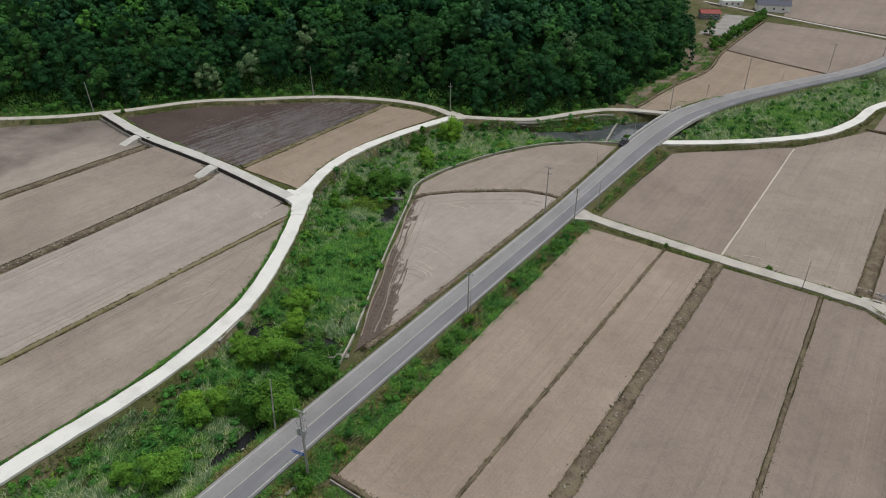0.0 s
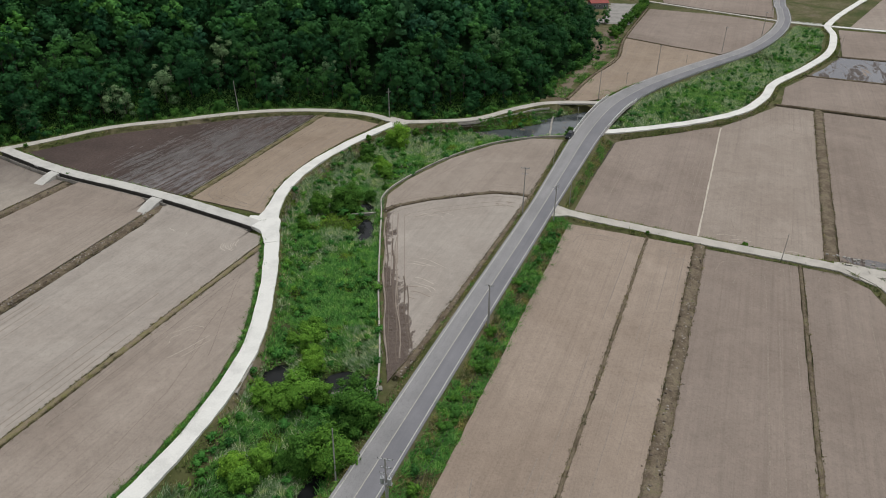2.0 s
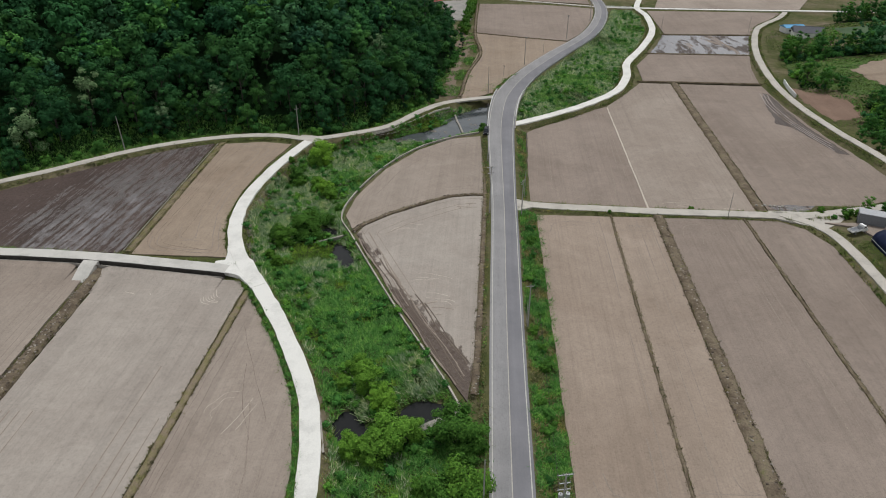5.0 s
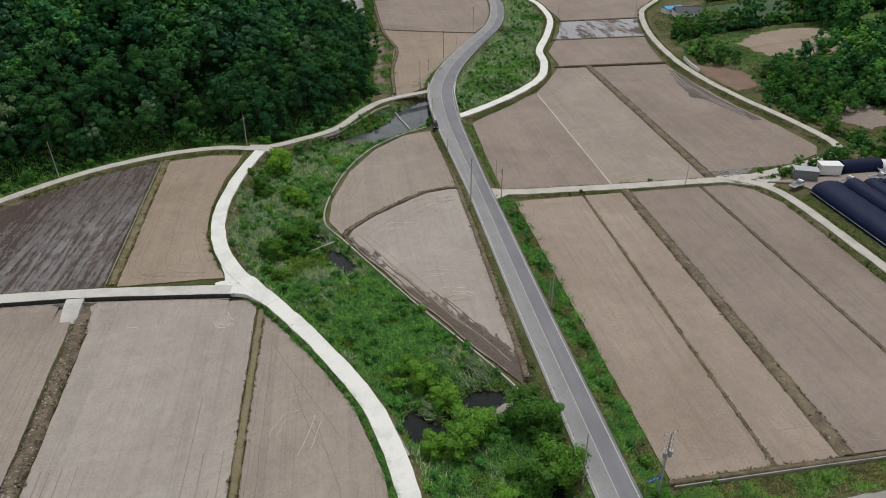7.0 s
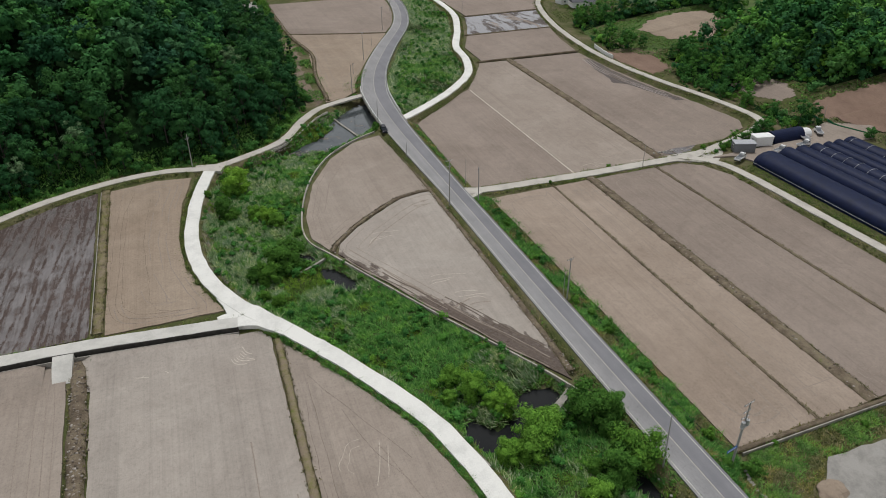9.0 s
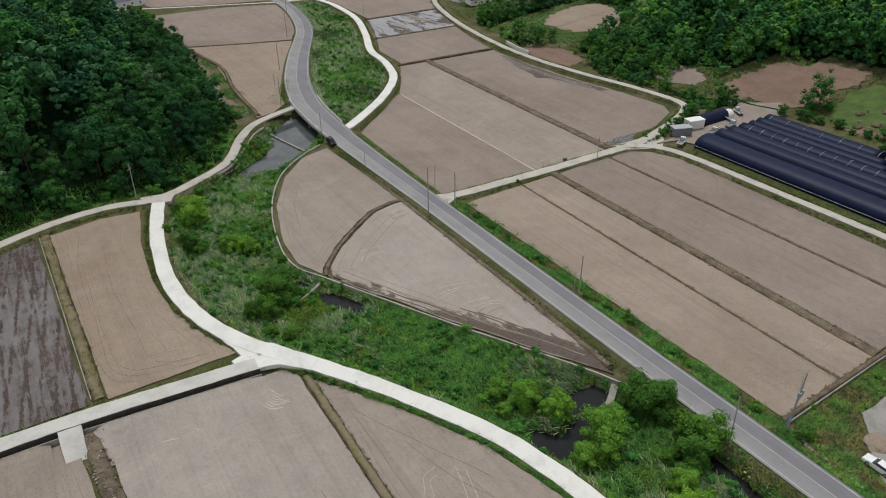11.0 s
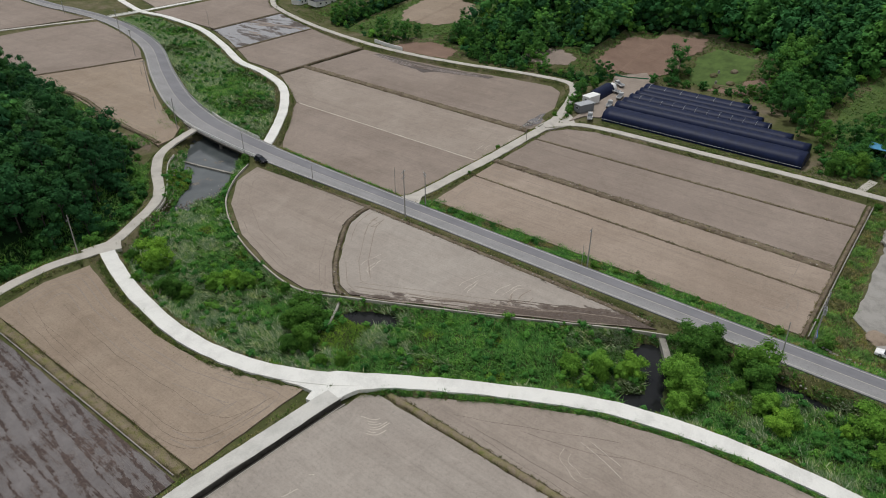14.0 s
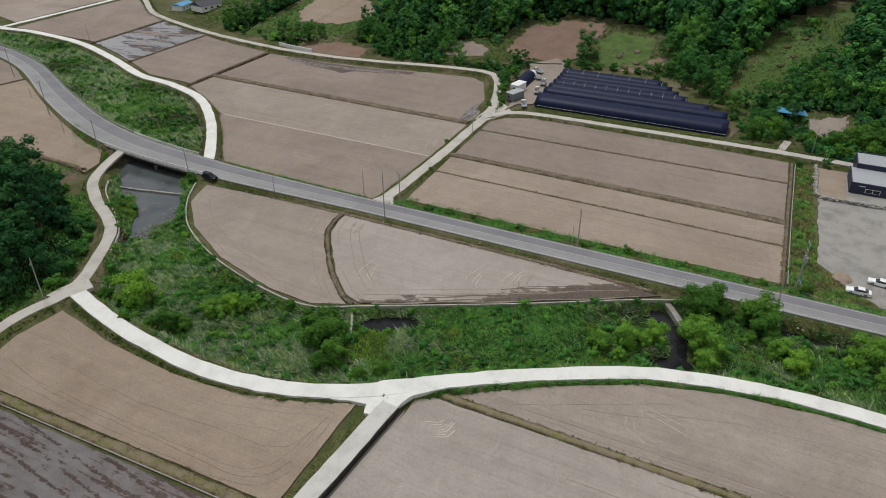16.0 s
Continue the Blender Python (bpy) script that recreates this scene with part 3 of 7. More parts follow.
# pools: x, y, two radii, turn
POOLS = [(-76.8, 70.6, 3.9, 2.7, 2.95), (-83.2, 66.3, 2.8, 1.6, 3.1), (-90.2, 65.8, 3.4, 2.4, 1.85), (-101.2, 121.4, 5.4, 2.0, 2.06), (-106.8, 132.2, 2.8, 1.6, 2.4), (-115.3, 109, 1.0, 0.8, 0.9),
         (-70, 221, 15, 7, 1.15), (-82, 203.6, 10.5, 4.6, 0.86), (-92.5, 199, 5.2, 2.4, 0.7), (-101.5, 195.6, 3.6, 1.3, 0.35), (-70.6, 46, 8.5, 1.0, 1.57)]


def R_Z(y):
    """Level of the paddies south of the cross lane, which fall gently away."""
    return 0.25 + (np.clip(y, 45, 145) - 49) * 0.0088


def S_Z(y):
    """Level of the paddies north of the cross lane."""
    return -0.4 + (np.clip(y, 148, 265) - 150) * 0.0063


def height(X, Y):
    ax = np.interp(Y, LANE_A[:, 1], LANE_A[:, 0])
    road_x = np.interp(Y, ROAD[:, 1], ROAD[:, 0])
    left = (X < ax) & (Y < 186) | (X < -126)
    low = np.where(X > -152.5, 1.75, np.where(X > -186.5, 2.05, 2.4))
    H = np.where(left, np.where(Y < 109.5, low, 2.35), 0.6)
    east = np.where(Y < 262, S_Z(Y) - 0.3, np.where(Y < 306, 0.6, 0.75)) + np.clip((Y - 340) / 20, 0, 1) * 0.3
    H = np.where(X > road_x, np.where(Y < 147, R_Z(Y) - 0.3, east), H)
    H = np.where((X < road_x) & (Y > 236), 1.15, H)
    H = np.where((X > 18) & (Y > -60) & (Y < 152), 1.42, H)
    H = np.where((Y < 43) & (X > road_x), 0.8, H)
    for name, line, w, _ in LANES:
        d, z = near(X, Y, line[::3])
        steep = name in ("lane_branch", "lane_stream", "lane_bank")
        if name == "lane_branch":
            # a retaining wall holds the lane above the southern fields
            d = np.where(Y < np.interp(X, line[:, 0], line[:, 1]), np.maximum(0, d * 4 - 2.0), d)
        H = np.maximum(H, z - 0.12 - np.maximum(0, d - w / 2 - (0.0 if steep else 0.35)) * (1.3 if steep else 0.8))
    d, z = near(X, Y, ROAD[::3])
    hw = np.interp(Y, [150, 196, 240, 290, 345, 400], [3.3, 4.2, 4.9, 4.6, 3.9, 3.4])
    H = np.maximum(H, z - 0.15 - np.maximum(0, d - hw - 0.3) * 0.55)
    wav = np.sin(X * 0.61 + np.sin(Y * 0.4)) * np.sin(Y * 0.53 + np.sin(X * 0.3)) * 0.25 + np.sin(X * 0.21) * np.sin(Y * 0.17) * 0.3
    s = np.clip(inside(X, Y, STREAM) / 3.2, 0, 1)
    s = s * s * (3 - 2 * s)
    H = H * (1 - s) + (-0.3 + wav) * s
    s = np.clip(inside(X, Y, UPSTREAM) / 4, 0, 1)
    H = H * (1 - s) + (0.4 + wav) * s
    for cx, cy, rx, ry, turn in POOLS:
        c, q = math.cos(turn), math.sin(turn)
        u, w = ((X - cx) * c + (Y - cy) * q) / rx, (-(X - cx) * q + (Y - cy) * c) / ry
        k = np.clip(1.55 - np.sqrt(u * u + w * w) * 1.0 + 0.2 * np.sin(X * 1.3) * np.sin(Y * 1.1), 0, 1)
        H = H * (1 - k) + -2.0 * k
    f = np.maximum(inside(X, Y, FOREST) - 2, 0)
    H = H + 75 * (1 - np.exp(-f * 0.6 / 75))
    e = np.maximum(inside(X, Y, EAST) - 1, 0)
    top = np.interp(Y, [150, 230], [60, 11])
    H = H + top * (1 - np.exp(-e * 0.23 / top))
    return H


# ---- ground ----
def steps(lo, hi, fine, far):
    a = list(np.arange(lo, hi + 0.01, fine))
    d = fine
    while a[-1] < far:
        d *= 1.35
        a.append(a[-1] + d)
    d = fine
    while a[0] > -far:
        d *= 1.35
        a.insert(0, a[0] - d)
    return np.array(a)


gx, gy = steps(-235, 112, 1.45, 3500), steps(15, 425, 1.45, 3500)
GX, GY = np.meshgrid(gx, gy)
GH = height(GX, GY)


def ground_z(x, y):
    """Height of the ground sheet (bilinear)."""
    x, y = np.atleast_1d(np.asarray(x, float)), np.atleast_1d(np.asarray(y, float))
    i = np.clip(np.searchsorted(gx, x) - 1, 0, len(gx) - 2)
    j = np.clip(np.searchsorted(gy, y) - 1, 0, len(gy) - 2)
    u, v = (x - gx[i]) / (gx[i + 1] - gx[i]), (y - gy[j]) / (gy[j + 1] - gy[j])
    return (GH[j, i] * (1 - u) + GH[j, i + 1] * u) * (1 - v) + (GH[j + 1, i] * (1 - u) + GH[j + 1, i + 1] * u) * v


def gz(x, y):
    return float(ground_z(x, y)[0])


nx, ny = len(gx), len(gy)
idx = np.arange(nx * ny).reshape(ny, nx)
q = np.stack([idx[:-1, :-1], idx[:-1, 1:], idx[1:, 1:], idx[1:, :-1]], -1).reshape(-1, 4)
tris = np.vstack([q[:, [0, 1, 2]], q[:, [0, 2, 3]]])
me = tri_mesh("ground", np.stack([GX.ravel(), GY.ravel(), GH.ravel()], 1), tris, M["ground"])
me.polygons.foreach_set("use_smooth", [True] * len(me.polygons))
tagged(new("ground", me), "rolling valley ground with grass, weeds and bare earth", "ground", kind="structure")

for k, (name, line, w, m) in enumerate(LANES):
    line[:, 2] += 0.006 * k
    tagged(ribbon(name, line, w, M[m], ragged=0.14), "pale worn concrete farm lane between the paddies", "lane", kind="structure")
road = ROAD.copy()
road[:, 2] += 0.07
for side, m in ((1, "asphalt_worn"), (-1, "asphalt")):
    l = road.copy()
    l[:, :2] += normals(ROAD) * (side * (ROAD_W / 4 + 0.125))[:, None]
    tagged(ribbon("road", l, ROAD_W / 2 + 0.25, M[m], 0.6), "grey asphalt lane of the country road on a low bank", "road", kind="structure")
for side, name, m in ((-1, "edge_line", "line"), (1, "edge_line", "line"), (0, "centre_line", "line_yellow")):
    l = road.copy()
    l[:, :2] += normals(ROAD) * ((ROAD_W / 2 - 0.25) * side)[:, None]
    l[:, 2] += 0.014
    tagged(ribbon(name, l, 0.17, M[m], 0.008), "worn painted line along the asphalt road", "road marking", kind="structure")


def flat(name, label, corners, z, m, cat="field", jag=0.2, deep=0.9):
    """A plot of ground: a low slab with slightly wavering sides."""
    c = np.array(corners, float)
    pts = []
    for a, b in zip(c, np.roll(c, -1, 0)):
        n = max(2, int(np.linalg.norm(b - a) / 1.6))
        d = (b - a) / (np.linalg.norm(b - a) + 1e-9)
        for u in np.arange(n) / n:
            p = a + (b - a) * u
            k = jag * (wobble(p[0], p[1], 0.3) + 0.5 * wobble(p[1], p[0], 0.9)) * min(1, 8 * u, 8 * (1 - u) + 0.1)
            pts.append((p[0] - d[1] * k, p[1] + d[0] * k))
    area = sum(p[0] * q[1] - q[0] * p[1] for p, q in zip(pts, pts[1:] + pts[:1]))
    if area < 0:
        pts.reverse()
    bm = bmesh.new()
    level = z if callable(z) else lambda y: z
    top = [bm.verts.new((x, y, level(y))) for x, y in pts]
    low = [bm.verts.new((x, y, level(y) - deep)) for x, y in pts]
    for tri in tessellate_polygon([[Vector((x, y, 0)) for x, y in pts]]):
        a, b, c = (Vector((*pts[k], 0)) for k in tri)
        bm.faces.new([top[k] for k in (tri if (b - a).cross(c - a).z > 0 else tri[::-1])])
    for i in range(len(pts)):
        j = (i + 1) % len(pts)
        bm.faces.new((low[i], low[j], top[j], top[i]))
    bmesh.ops.triangulate(bm, faces=bm.faces[:])
    return tagged(part(name, bm, M[m]), label, cat, kind="structure")


def headland(corners, z, insets, seed):
    """Broken furrow lines that follow a plot's outline, as the tractor turned."""
    r = np.random.default_rng(seed)
    c = np.array(corners, float)
    if sum(p[0] * q[1] - q[0] * p[1] for p, q in zip(c, np.roll(c, -1, 0))) < 0:
        c = c[::-1]
    root = tagged(new("furrows"), "dark furrow lines of the tractor along the plot's edge", "furrow", kind="structure")
    level = z if callable(z) else lambda y: z
    for d in insets:
        out = []
        for a, b, e in zip(np.roll(c, 1, 0), c, np.roll(c, -1, 0)):
            u, v = (b - a) / np.linalg.norm(b - a), (e - b) / np.linalg.norm(e - b)
            m = np.array([-u[1] - v[1], u[0] + v[0]])
            m /= max(0.6, m @ np.array([-v[1], v[0]]))
            p = b + m * d
            # corners are cut round
            k = min(7.0, 0.3 * np.linalg.norm(b - a), 0.3 * np.linalg.norm(e - b)) * (0.25 + 0.75 * (u @ v < 0.8))
            out += [p - u * k, p + (v - u) * k * 0.22, p + v * k]
        l = curve([(x, y, 0) for x, y in out], 1.5)
        l[:, 2] = [level(y) + 0.008 for y in l[:, 1]]
        i = 0
        while i < len(l) - 6:
            n = int(r.integers(12, 60))
            s = l[i:i + n]
            if len(s) > 4 and r.uniform() < 0.72 and (inside(s[:, 0], s[:, 1], c) > 0.4).all():
                ribbon("furrow", s, r.uniform(0.12, 0.26), M["furrow"], 0.004, 0.015, 0.9, root)
            i += n + int(r.integers(0, 8))


def field(label, corners, z, m):
    if m not in ("soil_wet", "soil_flooded_mud", "soil_flood", "soil_patchy") and -200 < corners[0][0] and corners[0][1] < 300:
        headland(corners, z, (1.6, 2.9, 4.6, 6.8), int(abs(corners[0][0] * 7 + corners[0][1])))
    return flat("field", label, corners, z, m)


field("bare tilled paddy of tan soil beside the asphalt road", [(-54.9, 141.8), (-36.05, 142.2), (-36.55, 49), (-53.4, 49)], R_Z, "soil_warm")
field("bare tilled paddy strip of tan soil between two bunds", [(-35.55, 142.2), (-24.9, 142.4), (-25.2, 49.3), (-36.05, 49)], R_Z, "soil_warm")
field("wide bare tilled paddy of greyish tan soil", [(-22.4, 142.4), (-2.5, 142.5), (-0.3, 49.5), (-22.6, 49.5)], R_Z, "soil_brown")
field("bare tilled paddy beside the tunnel lane", [(-1.5, 142.5), (6, 142.4), (11.5, 138.5), (15, 130), (16.4, 49.8), (0.6, 49.6)], R_Z, "soil_brown")
field("bare tilled paddy of brown soil below the asphalt road", [(-54.8, 203.8), (-56.3, 151.5), (-24.7, 149.7), (-24.5, 232), (-34.5, 224.5), (-49, 211)], S_Z, "soil_brown")
field("bare tilled paddy of greyish soil with a pale edge line", [(-24.4, 149.7), (3.6, 149.7), (5.6, 261.5), (-7, 262), (-9.5, 257), (-16, 246), (-24.2, 232.2)], S_Z, "soil_tan")
field("bare tilled paddy of brown soil below the hillside lane", [(7, 150), (14.5, 148.8), (30, 154), (46, 161), (50.3, 168), (48.6, 187), (44, 210), (41, 238), (41, 260.5), (8.2, 261.5)], S_Z, "soil_brown")
field("bare tilled paddy of brown soil beside the bank lane", [(-5.5, 263.5), (40.5, 262.5), (44, 283), (50, 305), (5, 305.5), (-4, 286)], 0.92, "soil_brown")
field("flooded muddy paddy with grey standing water", [(5.5, 307), (50.5, 306.5), (62, 343), (18.5, 342.5), (12, 322)], 1.1, "soil_flood")
field("bare tilled paddy of brown soil", [(20, 344.5), (63, 345), (84, 380), (98, 400), (22, 401)], 1.35, "soil_brown")
field("bare tilled paddy near the far lane", [(28, 409), (110, 407), (170, 520), (58, 520)], 1.6, "soil_tan")
field("bare paddy of pale tan soil beside the stream wall", [(-68.8, 197.5), (-80, 194), (-89.6, 184), (-98, 168.4), (-103.2, 150.3), (-104, 138.5), (-101.2, 131.8), (-99.2, 134.9), (-92.7, 141.8), (-82.6, 149.7), (-77.3, 152.9), (-71.5, 154.2), (-67.9, 154)], 0.92, "soil_tan")
field("bare paddy of pale soil with a wet muddy corner", [(-67.6, 152.3), (-71.5, 152.4), (-77, 151.2), (-82, 148), (-92, 140.3), (-98.2, 133.6), (-99.6, 129.3), (-85.7, 100.5), (-73.6, 78.2), (-70.2, 72), (-69, 90)], 0.9, "soil_midfield")
field("bare sandy paddy of orange-tan soil beside the lane", [(-150.6, 181), (-139, 183.3), (-129.5, 182), (-132.8, 165), (-134.2, 148), (-133.4, 135), (-130.6, 124), (-126.6, 113.6), (-149, 113.6)], 2.62, "soil_orange")
field("dark flooded paddy of wet mud with standing water", [(-216, 118.5), (-209.5, 132), (-204, 140), (-190, 153.3), (-176.3, 166.8), (-163.5, 176.4), (-153.8, 181), (-152, 113.9), (-170, 114.2), (-197, 114.8)], 2.6, "soil_flooded_mud")
field("broad bare tilled paddy of pale soil", [(-151.2, 107.2), (-136, 106.2), (-119, 104.8), (-119.2, 58), (-120.4, -60), (-146.8, -60), (-148, 20), (-149.2, 62)], 2.05, "soil_pale")
field("bare tilled paddy narrowing beside the concrete lane", [(-117.2, 100), (-114.4, 95.5), (-107, 83.5), (-100.2, 70), (-96.3, 55), (-94.9, 40), (-95.2, 20), (-94.9, -60), (-118.4, -60), (-117.6, 58)], 2.05, "soil_tan")
field("bare tilled paddy of tan soil", [(-185, 108.4), (-155.2, 107.6), (-152.5, 62), (-151, 20), (-150, -60), (-185, -60)], 2.35, "soil_tan")
field("patchy paddy with puddles and wheel tracks", [(-219, 112.3), (-188.5, 108.6), (-187.8, -40), (-240, -40), (-241, 86), (-226, 104)], 2.7, "soil_patchy")
field("bare paddy of orange soil below the wooded hill", [(-66.8, 242), (-65, 251), (-55.5, 272), (-44, 297), (-31, 324), (-54, 331), (-76, 339), (-73, 305), (-77.5, 268), (-80, 234), (-74, 235)], 1.45, "soil_orange")
field("bare tilled paddy of brown soil beside the road bend", [(-76, 341), (-54, 333), (-30.4, 326), (-19, 348), (-11, 378), (-8.6, 404), (-20, 409), (-36, 414), (-75, 415)], 1.5, "soil_brown")
field("bare tilled paddy beyond the western lane", [(-9, 418), (-36, 424), (-70, 437), (-95, 560), (-8, 560)], 1.55, "soil_brown")
field("trodden earth yard beside the growing tunnels", [(17, 141), (24, 139), (26, 134), (73, 134.5), (82, 142), (74, 152), (58, 146), (40, 141.5), (28, 141.5)], 1.85, "soil_tan")
flat("gravel_lot", "grey gravel parking lot with tyre marks", [(13, 42.5), (-6, 42), (-30, 41.5), (-42, 42), (-50, 36), (-55.5, 30), (-56, -40), (14, -40)], 1.02, "gravel", "parking lot", 0.6)

tagged(ob_from("pond_water", [(-112, 20, -0.85), (-60, 20, -0.85), (-60, 145, -0.85), (-112, 145, -0.85)], [(0, 1, 2, 3)], M["water"]), "dark still pond water in the stream bed", "water", kind="structure")
tagged(ob_from("stream_water", [(-105, 185, -0.75), (-50, 185, -0.75), (-50, 250, -0.75), (-105, 250, -0.75)], [(0, 1, 2, 3)], M["pool"]), "still stream water under the road bridge", "water", kind="structure")
tagged(ribbon("stream_wall", WALL, 0.32, M["wall_cap"], 2.7, 0, 0.35), "weathered concrete retaining wall along the stream", "wall", kind="structure")
for line, w, label in (([(-70.6, 70.9, 0.45), (-74, 68.6, 0.4), (-78, 66, 0.2), (-80.5, 64.6, -0.2)], 1.2, "low concrete weir across the stream"),
                       ([(-101.8, 129.9, 0.5), (-105.6, 127.6, 0.4), (-109.5, 125.8, 0.1)], 0.5, "short concrete sill in the stream"),
                       ([(-80.4, 225.5, -0.35), (-79.6, 218, -0.35), (-77.4, 207.5, -0.35), (-75.8, 199.8, -0.3)], 0.6, "low concrete sill across the pool"),
                       ([(-92.2, 58.5, 1.9), (-93.4, 62.5, 1.9), (-94.7, 67, 2.0), (-95.9, 70, 2.0)], 0.4, "concrete bank wall below the lane beside the pond")):
    tagged(ribbon("weir", curve(line), w, M["concrete"], 1.8, 0, 0.3), label, "weir", kind="structure")

# earth bunds between the plots
BUNDS = (([(-35.8, 142.6, 1.05), (-36.3, 49, 0.25)], 0.7, 0.12, "thin weedy earth bund between paddies"),
         ([(-23.6, 143.3, 1.06), (-23.9, 49.2, 0.25)], 3.0, 0.38, "broad weedy earth bund between paddies"),
         ([(-2.0, 143, 1.06), (0.2, 49.5, 0.25)], 0.85, 0.14, "thin weedy earth bund between paddies"),
         ([(5.2, 150, -0.4), (6.8, 262.5, 0.3)], 3.4, 0.45, "broad weedy earth bund between paddies"),
         (at(0.75, (-7, 262.8), (41, 261.6)), 0.9, 0.25, "thin earth bund between paddies"),
                          (at(1.0, (4.5, 306.2), (51, 305.8)), 1.0, 0.25, "thin earth bund between paddies"),
                          (at(1.1, (18.5, 343.5), (63, 344)), 1.1, 0.35, "thin earth bund between paddies"),
                          (at(0.87, (-67.5, 153.2), (-71.5, 153.3), (-77.2, 152), (-82.4, 148.8), (-92.4, 141), (-98.8, 134.2), (-100.6, 130.6)), 1.1, 0.3, "curved earth bund of brown soil"),
                          (at(2.2, (-153.2, 108), (-150.9, 62), (-149.5, 20), (-148.4, -60)), 2.9, 0.5, "rocky weedy earth bund between paddies"),
                          (at(2.05, (-117.8, 104), (-118.4, 58), (-119.4, -60)), 1.6, 0.3, "mossy earth bund between paddies"),
                          (at(2.45, (-186.8, 109), (-186.4, -60)), 3.2, 0.35, "weedy earth bund between paddies"),
                          (at(2.6, (-151.8, 182), (-150.3, 114.6)), 2.1, 0.12, "low mossy earth bund beside the flooded paddy"),
                          (at(1.45, (-76.5, 340), (-54, 332), (-30.8, 325)), 0.8, 0.12, "thin earth bund between paddies"),
                          (at(0.75, (-69.4, 196), (-68.3, 157), (-68.7, 92), (-69.2, 74)), 1.7, 0.35, "brown earth bank beside the road"),
                          (at(0.25, (-53.9, 48.6), (14.5, 48.8)), 1.0, 0.25, "weedy earth bank at the paddies' end"),
                          (at(1.45, (-79, 236), (-77, 268), (-72.5, 300), (-76, 338), (-76.5, 416)), 1.4, 0.4, "weedy bank at the foot of the wooded hill"))
for line, w, h, label in BUNDS:
    ridge("bund", curve(line, 1.2), w, h, M["moss" if "mossy" in label else "bund"], label)
tagged(ribbon("edging", curve([(-24.35, 231, 0.14), (-24.55, 150, -0.37)]), 0.45, M["track"], 0.2, 0.06, 0.5), "pale dry ridge of soil through the paddy", "bund", kind="structure")
tagged(ribbon("edging", curve(at(2.76, (-152.9, 181), (-151.5, 115))), 0.17, M["concrete"], 0.3), "thin pale edging beside the flooded paddy", "bund", kind="structure")


def ditch(label, line, w=0.6, deep=0.7, wall=0.14):
    """An open concrete channel: two thin walls and a dark damp floor."""
    root = tagged(new("ditch"), label, "ditch", kind="structure")
    n = normals(line)
    for s in (-1, 1):
        l = line.copy()
        l[:, :2] += n * s * (w / 2 + wall / 2)
        # wall colour includes the shade inside the channel
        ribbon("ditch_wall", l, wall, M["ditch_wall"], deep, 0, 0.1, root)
    l = line.copy()
    l[:, 2] -= deep * 0.8
    ribbon("ditch_floor", l, w, M["mud"], 0.1, 0, 0, root)


bl = LANE_C[(LANE_C[:, 0] > -219) & (LANE_C[:, 0] < -124)].copy()
root = tagged(new("ditch"), "concrete ditch below the branch lane's retaining wall, its shade put in the dark colour", "ditch", kind="structure")
# the retaining wall's face gets the ditch's shade as dark colour
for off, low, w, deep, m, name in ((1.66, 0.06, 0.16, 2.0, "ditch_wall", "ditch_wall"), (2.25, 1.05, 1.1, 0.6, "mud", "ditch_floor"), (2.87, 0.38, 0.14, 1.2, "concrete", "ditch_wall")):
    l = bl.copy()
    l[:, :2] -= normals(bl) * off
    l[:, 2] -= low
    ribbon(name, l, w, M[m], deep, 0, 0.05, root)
for x0, x1, m, z in ((-185, -157.2, "soil_tan", 2.36), (-153.6, -123, "soil_pale", 2.06)):
    # the field rises gently to the lip of the ditch
    l = bl[(bl[:, 0] > x0) & (bl[:, 0] < x1)]
    n = normals(l)
    end = np.clip(np.minimum(l[:, 0] - x0, x1 - l[:, 0]) / 2.5, 0, 1)
    v, f = [], []
    for p, q, e in zip(l, n, end):
        top = z + (p[2] - 0.42 - z) * e
        for off, h in ((2.95, z - 0.6), (2.96, top), (4.6, z + (top - z) * 0.5), (6.8, z + (top - z) * 0.17), (9.4, z + (top - z) * 0.03), (11.5, z - 0.06)):
            v.append((p[0] - q[0] * off, p[1] - q[1] * off, h))
    for i in range(len(l) - 1):
        f += [(6 * i + k, 6 * i + k + 1, 6 * i + k + 7, 6 * i + k + 6) for k in range(5)]
    tagged(ob_from("bank", v, f, M[m], None, True), "field edge of tilled soil rising to the ditch", "bank", kind="structure")
ditch("earth ditch below the road bank", curve([(-56.8, 141, 0.95), (-56.6, 95, 0.62), (-56.2, 52, 0.35)]), 0.6, 0.6, 0.06)
edge = curve([(-55.3, 203.5, 0), (-56.3, 178, 0), (-57.0, 152, 0)], 1.6)
edge[:, 2] = S_Z(edge[:, 1])
root = tagged(new("ditch"), "narrow dark ditch between road bank and paddy", "ditch", kind="structure")
# these walls too have shade in their dark colour
for off, lift, w, deep, m, name in ((0.0, 0.02, 0.75, 0.5, "mud", "ditch_floor"), (-0.45, 0.3, 0.16, 0.9, "ditch_wall", "ditch_wall"), (0.42, 0.14, 0.12, 0.6, "ditch_wall", "ditch_wall")):
    l = edge.copy()
    l[:, :2] += normals(edge) * off
    l[:, 2] += lift
    ribbon(name, l, w, M[m], deep, 0, 0.15, root)
for x, y, z, low in ((-155.5, 109.4, 3.76, 2.6), (-193, 110.2, 3.96, 2.9)):
    ramp_line = np.array([(x, y, z), (x, y - 1.6, z - 0.05), (x, y - 3.2, z - 0.3), (x, y - 5.0, z - 0.85), (x, y - 7.5, low - 0.4)])
    tagged(ribbon("lane_pad", ramp_line, 3.4, M["lane_mid"], 1.1, 0, 0.12), "pale concrete culvert ramp from lane to field", "lane", kind="structure")
